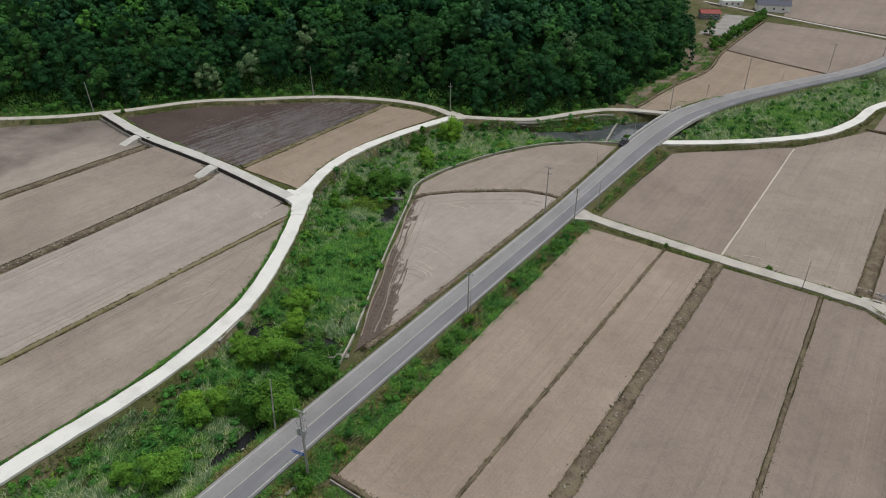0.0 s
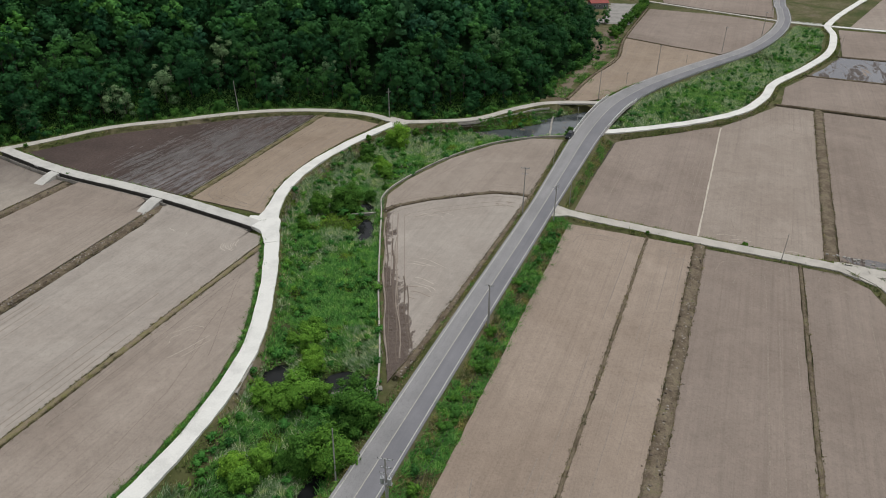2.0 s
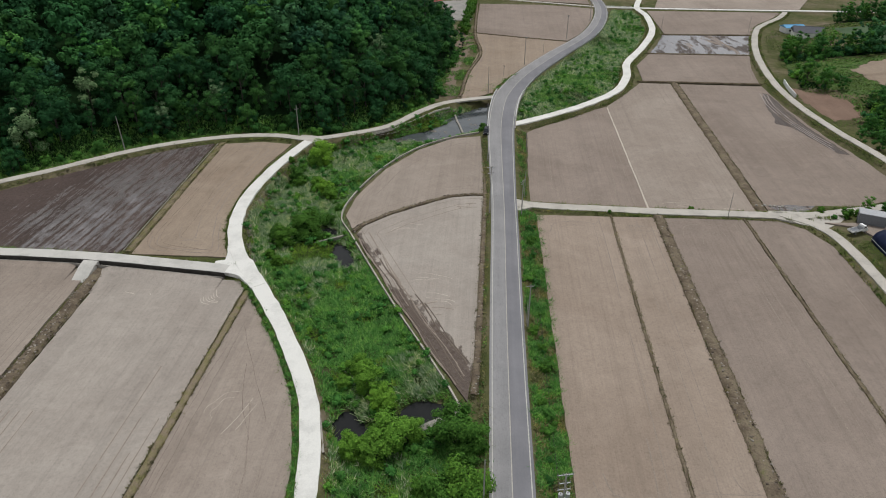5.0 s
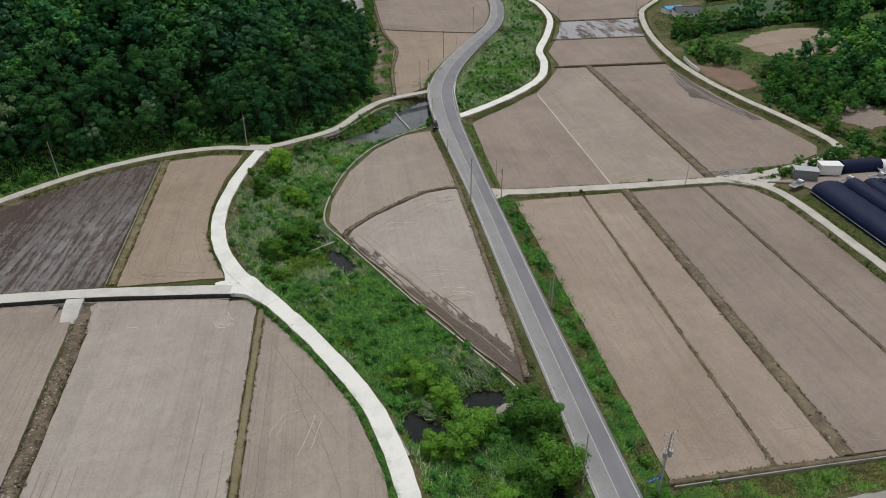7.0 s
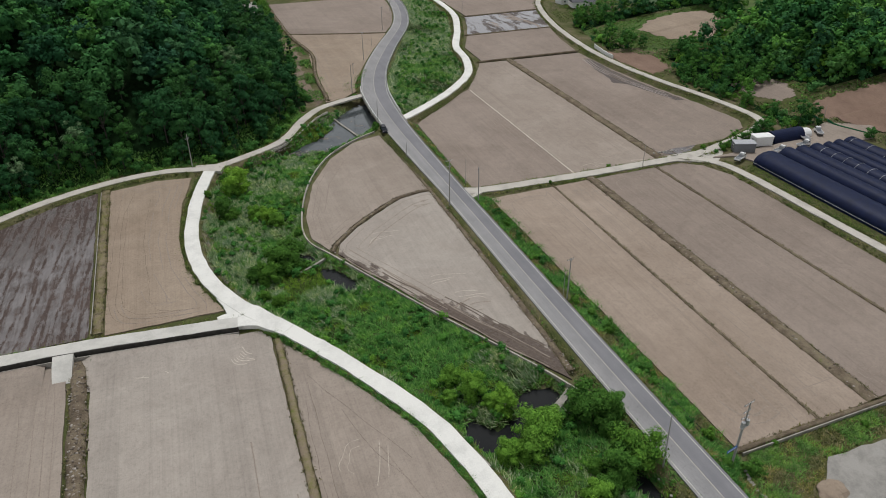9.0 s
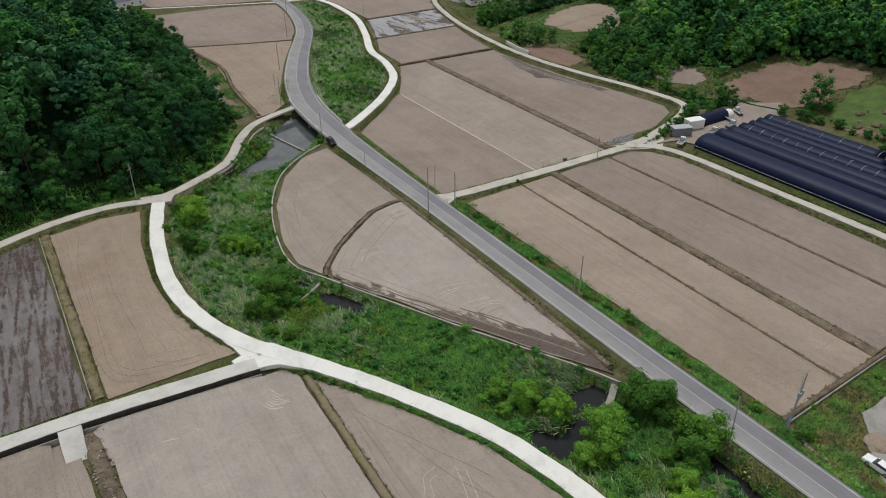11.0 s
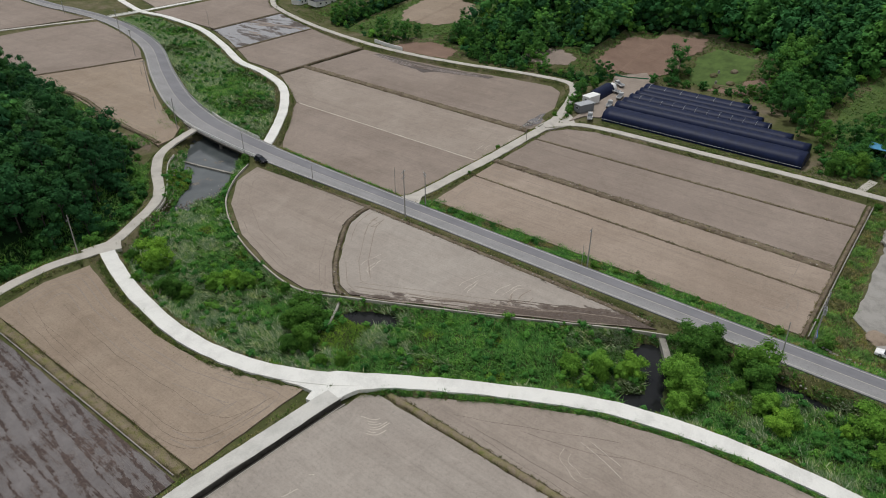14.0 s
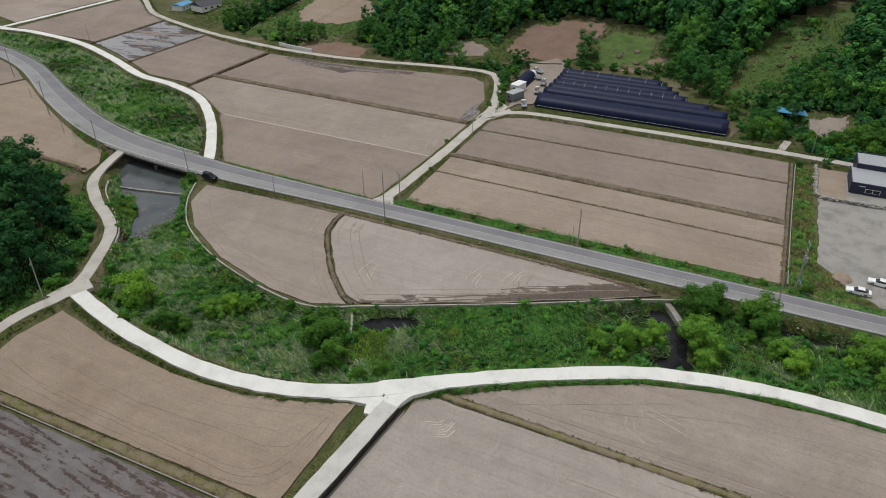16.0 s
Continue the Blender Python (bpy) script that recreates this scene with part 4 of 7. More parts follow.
tagged(ribbon("lane_pad", curve([(18.5, 52.6, 1.68), (23, 52, 1.6), (29, 50.8, 1.56)]), 2.2, M["lane_grey"], 0.4, 0, 0.12), "short concrete path off the tunnel lane", "lane", kind="structure")
flat("lane_pad", "pale concrete apron where the lanes meet", [(-127.8, 118), (-126.2, 111.6), (-128.2, 111), (-127.6, 107.7), (-123.5, 106.3), (-121, 105.4), (-117, 101), (-114.5, 103), (-120, 112)], 3.12, "lane", "lane", 0.3)
flat("lane_pad", "pale concrete apron where the lanes meet", [(-127.5, 184.5), (-121.5, 182), (-119, 187), (-128, 188.5)], 3.3, "lane_grey", "lane", 0.3)
flat("lane_pad", "pale concrete apron at the road junction", [(-61, 150.5), (-56, 148.2), (-56, 145.2), (-61, 142.5)], 1.6, "lane_grey", "lane", 0.2)
flat("lane_pad", "pale concrete apron where lane and yard meet", [(5, 147.3), (5, 143.6), (16, 138), (20, 141), (26, 147), (14, 147.3)], 1.5, "lane_grey", "lane", 0.3)


def drape(name, label, corners, m, cat, gap=0.7, lift=0.07):
    """A patch of bare ground that follows the slope."""
    c = np.array(corners, float)
    X, Y = np.meshgrid(np.arange(c[:, 0].min(), c[:, 0].max() + gap, gap), np.arange(c[:, 1].min(), c[:, 1].max() + gap, gap))
    wob = np.sin(X * 0.9 + Y * 0.3) * np.sin(Y * 0.7 - X * 0.4) * 0.8
    ok = inside(X, Y, c) + wob > 0
    Z = ground_z(X.ravel(), Y.ravel()).reshape(X.shape) + lift
    k = np.arange(X.size).reshape(X.shape)
    cell = ok[:-1, :-1] & ok[1:, :-1] & ok[:-1, 1:] & ok[1:, 1:]
    a, b, d, e = (v[cell] for v in (k[:-1, :-1], k[:-1, 1:], k[1:, 1:], k[1:, :-1]))
    me = tri_mesh(name, np.stack([X.ravel(), Y.ravel(), Z.ravel()], 1), np.vstack([np.stack([a, b, d], 1), np.stack([a, d, e], 1)]), M[m])
    me.polygons.foreach_set("use_smooth", [True] * len(me.polygons))
    return tagged(new(name, me), label, cat, kind="structure")


drape("hill_plot", "pale bare plot on the hillside with trees around it", [(78, 270), (90, 280), (108, 282), (122, 277), (117, 254), (106, 242), (92, 240), (82, 250)], "soil_orange", "field", 0.7, 0.25)
drape("hill_plot", "reddish brown plot beside the hillside lane", [(51.4, 262), (61.6, 250), (66.6, 238), (63.7, 224), (53, 222), (50.6, 243)], "soil_red", "field")
drape("hill_plot", "bare reddish garden plot on the slope", [(77, 164), (92, 165), (110, 164), (118, 148), (119, 131), (107, 130), (100, 133), (90, 131.5), (80, 137), (76, 146), (74, 157)], "soil_red", "field", 0.7, 0.3)
drape("hill_plot", "dry brown plot between bushes on the slope", [(70, 196), (82, 194), (84, 183), (80, 172), (72, 172), (68, 184)], "soil_brown", "field", 0.7, 0.15)
drape("hill_plot", "bare reddish earth beside the lawn", [(76, 116), (82, 116), (96, 98), (90, 94), (78, 104)], "soil_red", "field")
drape("hill_plot", "small tilled vegetable plot beside the shelter", [(47, 48), (54, 34), (41, 33), (38, 43)], "soil_tan", "field")
drape("lawn", "mown lawn with grave mounds on the slope", [(103, 130), (112, 125), (107, 106), (82, 105), (78.5, 117), (83, 126)], "lawn", "lawn")
drape("lawn", "light green meadow with grave mounds on the slope", [(54, 66), (64, 73), (99, 66), (126, 57), (152, 36), (150, 28), (92, 41), (71, 54)], "lawn", "lawn", 1.6)
drape("lawn", "light green lawn on the hillside", [(58, 278), (61, 293), (79, 288), (124, 288), (140, 300), (180, 300), (178, 255), (150, 243), (130, 239), (116, 238), (92, 232), (66, 246)], "lawn", "lawn", 1.2, 0.02)
drape("dirt_track", "brown dirt track along the foot of the wooded hill", [(-84, 234), (-80, 236), (-82, 262), (-79, 290), (-76.5, 312), (-79, 338), (-88, 352), (-90, 345), (-82.5, 335), (-80, 312), (-83, 290), (-86, 262)], "soil_bank", "track", 0.5)
drape("dirt_bank", "bare eroded bank beside the dirt track", [(-85, 300), (-81, 300), (-82, 332), (-90, 344), (-93, 330), (-88, 316)], "soil_bank", "bank", 0.5)
drape("farm_yard", "grey paved yard in front of the farmhouses", [(-98, 366), (-79, 370), (-78, 430), (-100, 424), (-96, 392)], "gravel", "yard")
# floor sheet whose near-black colour carries the shade between the trees
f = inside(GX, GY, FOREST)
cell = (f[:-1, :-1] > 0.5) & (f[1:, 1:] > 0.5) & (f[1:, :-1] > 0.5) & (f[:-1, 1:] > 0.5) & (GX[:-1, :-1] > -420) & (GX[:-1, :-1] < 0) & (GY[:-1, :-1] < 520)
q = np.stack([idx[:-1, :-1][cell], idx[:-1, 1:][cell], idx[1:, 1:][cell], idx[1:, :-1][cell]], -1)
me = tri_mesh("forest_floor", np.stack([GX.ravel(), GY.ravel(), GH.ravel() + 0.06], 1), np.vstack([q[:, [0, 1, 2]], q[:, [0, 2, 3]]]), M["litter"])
tagged(new("forest_floor", me), "leaf litter under the trees of the wood, tree shade put in its dark colour", "ground", kind="structure")

# bed sheet in dark soil that deepens the shaded gaps under the reeds
f = inside(GX, GY, STREAM)
cell = (f[:-1, :-1] > 1.5) & (f[1:, 1:] > 1.5) & (f[1:, :-1] > 1.5) & (f[:-1, 1:] > 1.5) & (GY[:-1, :-1] > 5)
q = np.stack([idx[:-1, :-1][cell], idx[:-1, 1:][cell], idx[1:, 1:][cell], idx[1:, :-1][cell]], -1)
me = tri_mesh("stream_bed", np.stack([GX.ravel(), GY.ravel(), GH.ravel() + 0.05], 1), np.vstack([q[:, [0, 1, 2]], q[:, [0, 2, 3]]]), M["bed"])
me.polygons.foreach_set("use_smooth", [True] * len(me.polygons))
tagged(new("stream_bed", me), "damp soil of the overgrown stream bed, darkened in colour for shade between reeds", "ground", kind="structure")
tagged(ribbon("boundary_wall", curve([(49.8, 262, 3.0), (48.2, 252, 2.9), (47.6, 243, 2.8)]), 0.3, M["white"], 1.6, 0, 0.1), "low white boundary wall beside the hillside lane", "wall", kind="structure")
flat("mud_patch", "churned wet mud with wheel ruts at the field edge", [(38.5, 252), (36, 243), (34.5, 234), (33.5, 224), (31.8, 217.5), (35.5, 215), (38, 208), (42, 192), (45.5, 191), (43, 205), (41.3, 218), (40.6, 235), (40.2, 250)], lambda y: S_Z(y) + 0.012, "soil_wet", "mud", 0.5, 0.3)
flat("mud_patch", "wet mud at the corner of the field", [(7.6, 154), (9.5, 151.6), (14.5, 150.4), (24, 153.2), (22, 154.6), (13, 154.8)], lambda y: S_Z(y) + 0.012, "soil_wet", "mud", 0.4, 0.3)
for k, off in enumerate((0.0, 1.1, 2.3)):
    l = curve([(37.2 + off, 251 - k, 0), (35.6 + off, 238, 0), (36 + off, 224, 0), (38.5 + off * 0.8, 210, 0), (42 + off * 0.5, 194 + 3 * k, 0)], 1.5)
    l[:, 2] = S_Z(l[:, 1]) + 0.02
    tagged(ribbon("rut", l, 0.4, M["rut"], 0.004, 0.04, 0.9), "pale raised wheel rut in the wet mud", "wheel rut", kind="structure")
drape("crop_plot", "grey-green crop rows beyond the house on the slope", [(105, 355), (155, 349), (128, 308), (106, 306), (102, 333)], "crop", "field", 1.6)
# ---- plants ----
rng = np.random.default_rng(7)


def leaf_cloud(r, n, size, blobs, flat=0.25, soft=0.3):
    """Leaf clumps strewn over lobes (x, y, z, radius): small three-cornered sprays that face out of their lobe and out of the crown."""
    b = np.array(blobs, float)
    w = b[:, 3] ** 2
    mid = np.average(b[:, :3], axis=0, weights=w) - np.array([0, 0, 0.25 * np.ptp(b[:, 2])])
    k = r.choice(len(b), n, p=w / w.sum())
    d = r.normal(size=(n, 3))
    d /= np.linalg.norm(d, axis=1)[:, None]
    d[:, 2] = np.where(d[:, 2] < -0.35, -d[:, 2], d[:, 2])
    c = b[k, :3] + d * (b[k, 3] * r.uniform(0.72, 1.22, n))[:, None] * np.array([1, 1, 0.9])
    out = c - mid
    out /= np.linalg.norm(out, axis=1)[:, None] + 1e-9
    nrm = d * 0.75 + out * 0.55 + r.normal(size=(n, 3)) * soft + np.array([0, 0, flat * 0.4])
    nrm /= np.linalg.norm(nrm, axis=1)[:, None]
    a = np.cross(nrm, r.normal(size=(n, 3)))
    a /= np.linalg.norm(a, axis=1)[:, None]
    e = np.cross(nrm, a)
    s = (size * r.uniform(0.6, 1.35, n))[:, None]
    v = np.stack([c - a * s, c + a * s * r.uniform(0.3, 1.0, n)[:, None] - e * s * 0.75, c + e * s * 1.1 + nrm * s * 0.15], 1).reshape(-1, 3)
    t = np.arange(n * 3).reshape(-1, 3)
    return v, t


def lobes(r, w, h, n=26, low=0.3):
    """Lobes of a crown w wide and h high, uneven in outline."""
    out = [(r.uniform(-.05, .05) * w, r.uniform(-.05, .05) * w, h * 0.6, w * 0.3)]
    for i in range(n):
        a = i * 2.4 + r.uniform(-0.6, 0.6)
        z = low + (0.95 - low) * ((i + r.uniform(0, 1)) / n)
        u = (z - low) / (1 - low)
        k = w * 0.42 * math.sqrt(max(0.03, 1 - (2 * u - 0.85) ** 2 / 1.4)) * r.uniform(0.5, 1.2)
        out.append((math.cos(a) * k, math.sin(a) * k, z * h, w * r.uniform(0.11, 0.22)))
    return out


def trunk_arrays(r, h, rad, forks=5):
    """A tapered trunk with limbs, six-sided."""
    V, T = [], []

    def limb(a, b, r0, r1):
        a, b = np.array(a, float), np.array(b, float)
        ax = (b - a) / np.linalg.norm(b - a)
        u = np.cross(ax, (0.3, 0.9, 0.1))
        u /= np.linalg.norm(u)
        w = np.cross(ax, u)
        o = len(V)
        for p, q in ((a, r0), ((a + b) / 2 + u * r0 * 0.5, (r0 + r1) / 2), (b, r1)):
            for k in range(6):
                V.append(p + (u * math.cos(k * 1.0472) + w * math.sin(k * 1.0472)) * q)
        for lev in (0, 6):
            for k in range(6):
                i, j = o + lev + k, o + lev + (k + 1) % 6
                T.extend([(i, j, j + 6), (i, j + 6, i + 6)])
    limb((0, 0, -0.8), (r.uniform(-.2, .2), r.uniform(-.2, .2), h * 0.8), rad, rad * 0.3)
    for i in range(forks):
        a, z = i * 2.2 + r.uniform(0, 1), h * r.uniform(0.25, 0.55)
        limb((0, 0, z), (math.cos(a) * h * 0.2, math.sin(a) * h * 0.2, z + h * 0.25), rad * 0.45, rad * 0.12)
    return np.array(V), np.array(T)


def ball(fine):
    bm = bmesh.new()
    bmesh.ops.create_icosphere(bm, subdivisions=fine, radius=1)
    v, t = np.array([w.co[:] for w in bm.verts]), np.array([[w.index for w in f.verts] for f in bm.faces])
    bm.free()
    return v, t


BALLS = {1: ball(1), 2: ball(2)}


def masses(r, blobs, fine):
    """The inner leaf masses of a crown: a lumpy body for each lobe."""
    bv, bt = BALLS[fine]
    V, T = [], []
    for k, (x, y, z, q) in enumerate(blobs):
        v = bv * (q * 0.7 * r.uniform(0.75, 1.15, (len(bv), 1))) * np.array([1, 1, r.uniform(0.65, 1.0)]) + np.array([x, y, z])
        V.append(v), T.append(bt + k * len(bv))
    return np.vstack(V), np.vstack(T)


def tree_kind(seed, w, h, n, size, low=0.3, rad=0.2, soft=0.4, count=26, fine=1):
    r = np.random.default_rng(seed)
    blobs = lobes(r, w, h, count, low)
    (mv, mt), (lv, lt) = masses(r, blobs, fine), leaf_cloud(r, n, size, blobs, soft=soft)
    return trunk_arrays(r, h, rad), (np.vstack([mv, lv]), np.vstack([mt, lt + len(mv)]))


SHAPES = [(7.5, 13.5), (9, 12.5), (5, 15.5), (8.2, 11.5), (4.4, 14), (10, 13)]
FOREST_KINDS = [tree_kind(20 + i, w, h, 1250, 0.3, 0.05, soft=0.28, count=13) for i, (w, h) in enumerate(SHAPES)]
WOOD_KINDS = [tree_kind(60 + i, w, h, 390, 0.54, 0.3, soft=0.28, count=9) for i, (w, h) in enumerate(SHAPES)]
FAR_KINDS = [tree_kind(80 + i, w, h, 260, 0.575, 0.12, soft=0.28, count=9) for i, (w, h) in enumerate(SHAPES)]
BUSH_KINDS = [tree_kind(40 + i, w, h, 3000, 0.14, 0.06, 0.08, 0.4, 14, 1) for i, (w, h) in enumerate([(4.6, 4.0), (3.8, 3.0), (5.6, 4.6), (3.2, 2.4)])]
HERB_KINDS = [tree_kind(90 + i, w, h, 120, 0.15, 0.0, 0.05, 0.4, 3) for i, (w, h) in enumerate([(2.2, 1.0), (1.6, 0.8), (2.8, 1.2), (1.8, 1.3)])]


def template(name, kind, leaf):
    (tv, tt), (lv, lt) = kind
    crown = tri_mesh(name + "_crown", lv, lt, M[leaf])
    return tri_mesh(name + "_trunk", tv, tt, M["bark"]), crown


def plant(name, meshes, x, y, z, s, turn, label, cat, group, tall=1.0):
    root = new(name)
    root.matrix_world = Matrix.Translation((x, y, z)) @ Matrix.Rotation(turn, 4, "Z") @ Matrix.Diagonal((s, s, s * tall, 1))
    for part_name, me in zip(("trunk", "crown"), meshes):
        new(part_name, me).parent = root
    return tagged(root, label, cat, group)


forest_meshes = [template("tree", k, "leaf") for k in FOREST_KINDS]
pale_meshes = [template("blossom_tree", k, "leaf_pale") for k in FOREST_KINDS[:2]]
hill_meshes = [template("hill_tree", k, "leaf_hill") for k in FOREST_KINDS]
SHRUB_KINDS = [tree_kind(140 + i, w, h, 620, 0.27, 0.03, 0.06, 0.4, 9) for i, (w, h) in enumerate([(4.6, 4.0), (3.8, 3.0), (5.6, 4.6), (3.2, 2.4)])]
shrub_meshes = [template("shrub", k, "leaf_willow") for k in SHRUB_KINDS]
wood_shrub = [template("wood_shrub", k, "leaf") for k in SHRUB_KINDS]
bush_hill = [template("hill_shrub", k, "leaf_hill") for k in SHRUB_KINDS]
bush_meshes = [template("bush", k, "leaf_bush") for k in BUSH_KINDS]
willow_meshes = [template("willow", k, "leaf_willow") for k in BUSH_KINDS]


def scatter(poly, gap, r, keep=None):
    """Points in an outline, on a jittered grid."""
    p = np.array(poly)
    X, Y = np.meshgrid(np.arange(p[:, 0].min(), p[:, 0].max(), gap), np.arange(p[:, 1].min(), p[:, 1].max(), gap))
    X, Y = X + r.uniform(-0.45, 0.45, X.shape) * gap, Y + r.uniform(-0.45, 0.45, X.shape) * gap
    k = inside(X, Y, poly) > 0
    if keep is not None:
        k &= keep(X, Y)
    return X[k], Y[k]


def strew(name, kinds, X, Y, S, r, leaf, label, cat):
    """Many plants joined into one mesh of leaves."""
    V, T, K, o = [], [], [], 0
    Z = ground_z(X, Y)
    for x, y, z, s in zip(X, Y, Z, S):
        lv, lt = kinds[r.integers(len(kinds))][1]
        a = r.uniform(0, 6.28)
        c, q = math.cos(a) * s, math.sin(a) * s
        V.append(np.stack([lv[:, 0] * c - lv[:, 1] * q + x, lv[:, 0] * q + lv[:, 1] * c + y, lv[:, 2] * s + z], 1))
        T.append(lt + o)
        K.append(np.full(len(lv), r.uniform()))
        o += len(lv)
    me = tri_mesh(name, np.vstack(V), np.vstack(T), M[leaf])
    me.attributes.new("sort", "FLOAT", "POINT").data.foreach_set("value", np.concatenate(K).astype(np.float32))
    return tagged(new(name, me), label, cat, kind="stuff")


def woods(prefix, kinds, X, Y, S, label, sorts):
    """A wood of four mixed sorts of tree, a mesh for each sort."""
    sort = (np.sin(X * 0.13 + 2) + np.sin(Y * 0.11) + rng.normal(0, 1.0, len(X)))
    cut = np.quantile(sort, [0.34, 0.62, 0.84])
    for k, leaf in enumerate(sorts):
        pick = np.searchsorted(cut, sort) == k
        strew(prefix, kinds, X[pick], Y[pick], S[pick], rng, leaf, label, "wood")


FX, FY = scatter(FOREST, 5.8, rng, lambda X, Y: ((inside(X, Y, FOREST) > 6) | (np.sin(X * 0.11 + 1.0) + np.sin(Y * 0.17) > -0.2)) & (X > -285) & (X < -60) & (Y < 400) & (inside(X, Y, FOREST) < 92))
depth = inside(FX, FY, FOREST)
order = np.argsort(depth + 1000 * (FX < -265))
for i in order[:280]:
    pale = rng.uniform() < 0.02
    d = depth[i]
    plant("forest_tree", (pale_meshes if pale else forest_meshes)[i % (2 if pale else 6)], FX[i], FY[i], gz(FX[i], FY[i]), rng.uniform(0.45, 0.8) if d < 5 else rng.uniform(0.65, 1.25),
          rng.uniform(0, 6.28), "broadleaf tree with pale blossom at the foot of the wooded hill" if pale else "leafy green broadleaf tree at the foot of the wooded hill",
          "tree", "trees along the wood's edge")
for x, y, k, size in ((-213, 151, 1, 0.95), (-209, 152, 0, 0.8), (-228, 130, 1, 0.75), (-172, 187, 0, 0.7), (-158, 199, 1, 0.8)):
    plant("forest_tree", pale_meshes[k], x, y, gz(x, y), size, x, "broadleaf tree with pale blossom at the foot of the wooded hill", "tree", "trees along the wood's edge")
rest = order[280:]
woods("woodland", WOOD_KINDS, FX[rest], FY[rest], rng.uniform(0.75, 1.1, len(rest)) * rng.choice([0.85, 1.05, 1.4], len(rest), p=[0.4, 0.4, 0.2]), "dense dark green broadleaf wood on the hillside", ("wood_a", "wood_b", "wood_c", "wood_d"))

CLEAR = [[(48, 68), (64, 76), (99, 69), (126, 60), (156, 40), (154, 26), (92, 38), (71, 50), (54, 58)], [(64, 190), (84, 186), (90, 170), (114, 168), (122, 148), (121, 128), (113, 104), (90, 94), (74, 100), (72, 134)],
         [(58, 292), (126, 288), (120, 236), (96, 228), (66, 238)], [(47, 268), (62, 254), (69, 240), (66, 220), (54, 216), (46, 225)], [(60, 310), (72, 352), (112, 372), (160, 352), (130, 304), (104, 302)],
         [(34, 28), (34, 50), (50, 50), (57, 34), (50, 24)], [(20, 60), (20, 140), (76, 145), (70, 92), (40, 66)], [(140, 300), (190, 300), (190, 240), (140, 245)], [(117, 251), (146, 278), (168, 272), (156, 246), (132, 238)]]


PLOTS = [[(78, 270), (90, 280), (108, 282), (122, 277), (117, 254), (106, 242), (92, 240), (82, 250)], [(51.4, 262), (61.6, 250), (66.6, 238), (63.7, 224), (53, 222), (50.6, 243)],
         [(77, 164), (92, 165), (110, 164), (118, 148), (119, 131), (107, 130), (100, 133), (90, 131.5), (80, 137), (76, 146), (74, 157)], [(70, 188), (84, 183), (81, 171), (72, 169), (66, 181)], [(103, 130), (112, 125), (107, 106), (82, 105), (78.5, 117), (83, 126)], [(76, 116), (82, 116), (96, 98), (90, 94), (78, 104)], [(47, 48), (54, 34), (41, 33), (38, 43)], [(105, 355), (155, 349), (128, 308), (106, 306), (102, 333)]]


def off_plots(X, Y):
    k = np.ones(X.shape, bool)
    for c in PLOTS:
        k &= inside(X, Y, c) < 0.5
    return k


def not_clear(X, Y):
    k = np.ones(X.shape, bool)
    for c in CLEAR:
        k &= inside(X, Y, c) < 0
    return k


# the same shade-coloured floor sheet below the hillside trees
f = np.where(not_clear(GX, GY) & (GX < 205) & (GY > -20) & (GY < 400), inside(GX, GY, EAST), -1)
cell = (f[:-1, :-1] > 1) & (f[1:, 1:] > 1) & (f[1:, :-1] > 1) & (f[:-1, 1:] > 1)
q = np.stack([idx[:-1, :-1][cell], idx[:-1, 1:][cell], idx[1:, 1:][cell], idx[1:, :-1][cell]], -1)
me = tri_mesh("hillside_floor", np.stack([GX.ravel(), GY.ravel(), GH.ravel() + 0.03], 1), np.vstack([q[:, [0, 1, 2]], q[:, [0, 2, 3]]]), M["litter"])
tagged(new("hillside_floor", me), "leaf litter under the hillside trees, tree shade put in its dark colour", "ground", kind="structure")
EX, EY = scatter(EAST, 5.5, rng, lambda X, Y: (X < 195) & (Y > -10) & (Y < 390) & not_clear(X, Y) & ((np.sin(X * 0.09 + 1) * np.sin(Y * 0.07) > -0.75) | (Y < 140)))
order = np.argsort(inside(EX, EY, EAST))
for i in order[:130]:
    plant("hill_tree", hill_meshes[i % 6], EX[i], EY[i], gz(EX[i], EY[i]), rng.uniform(0.45, 0.85), rng.uniform(0, 6.28),
          "leafy green tree at the edge of the far hillside", "tree", "trees along the hillside lane")
rest = order[130:]
S = np.where(inside(EX, EY, EAST) > 35, rng.uniform(0.8, 1.5, len(EX)), rng.uniform(0.55, 1.0, len(EX)))
S = np.where((EY < 135) & (EX > 90), S * 1.15, S)
south = EY[rest] < 140
for pick, sorts, label in ((south, ("wood_b", "hill_a", "wood_d", "wood_b"), "tall dark green trees on the hillside above the meadow"), (~south, ("hill_a", "hill_b", "hill_c", "hill_d"), "green trees and bushes on the far hillside")):
    woods("hillside_wood", FAR_KINDS, EX[rest][pick], EY[rest][pick], S[rest][pick], label, sorts)

# overgrown garden land beside the tunnel lane
GARDEN = [(20.6, 62), (27, 66), (36, 64), (47, 60), (62, 62), (62, 30), (52, 16), (20, 12), (21, 40)]
garden_plot = [(48.5, 49), (55, 33), (40, 31.5), (36.5, 43.5)]
X, Y = scatter(GARDEN, 1.9, rng, lambda X, Y: (inside(X, Y, garden_plot) < -0.5) & (np.hypot(X - 46, Y - 51.5) > 5) & ((X < 32) | (rng.uniform(size=X.shape) < 0.5)) & ~((X < 31) & (Y > 46)))
for k, leaf in enumerate(("hill_a", "hill_c", "wood_d")):
    strew("undergrowth", HERB_KINDS, X[k::3], Y[k::3], rng.uniform(1.0, 2.4, len(X[k::3])), rng, leaf, "dark green scrub beside the tunnel lane", "undergrowth")
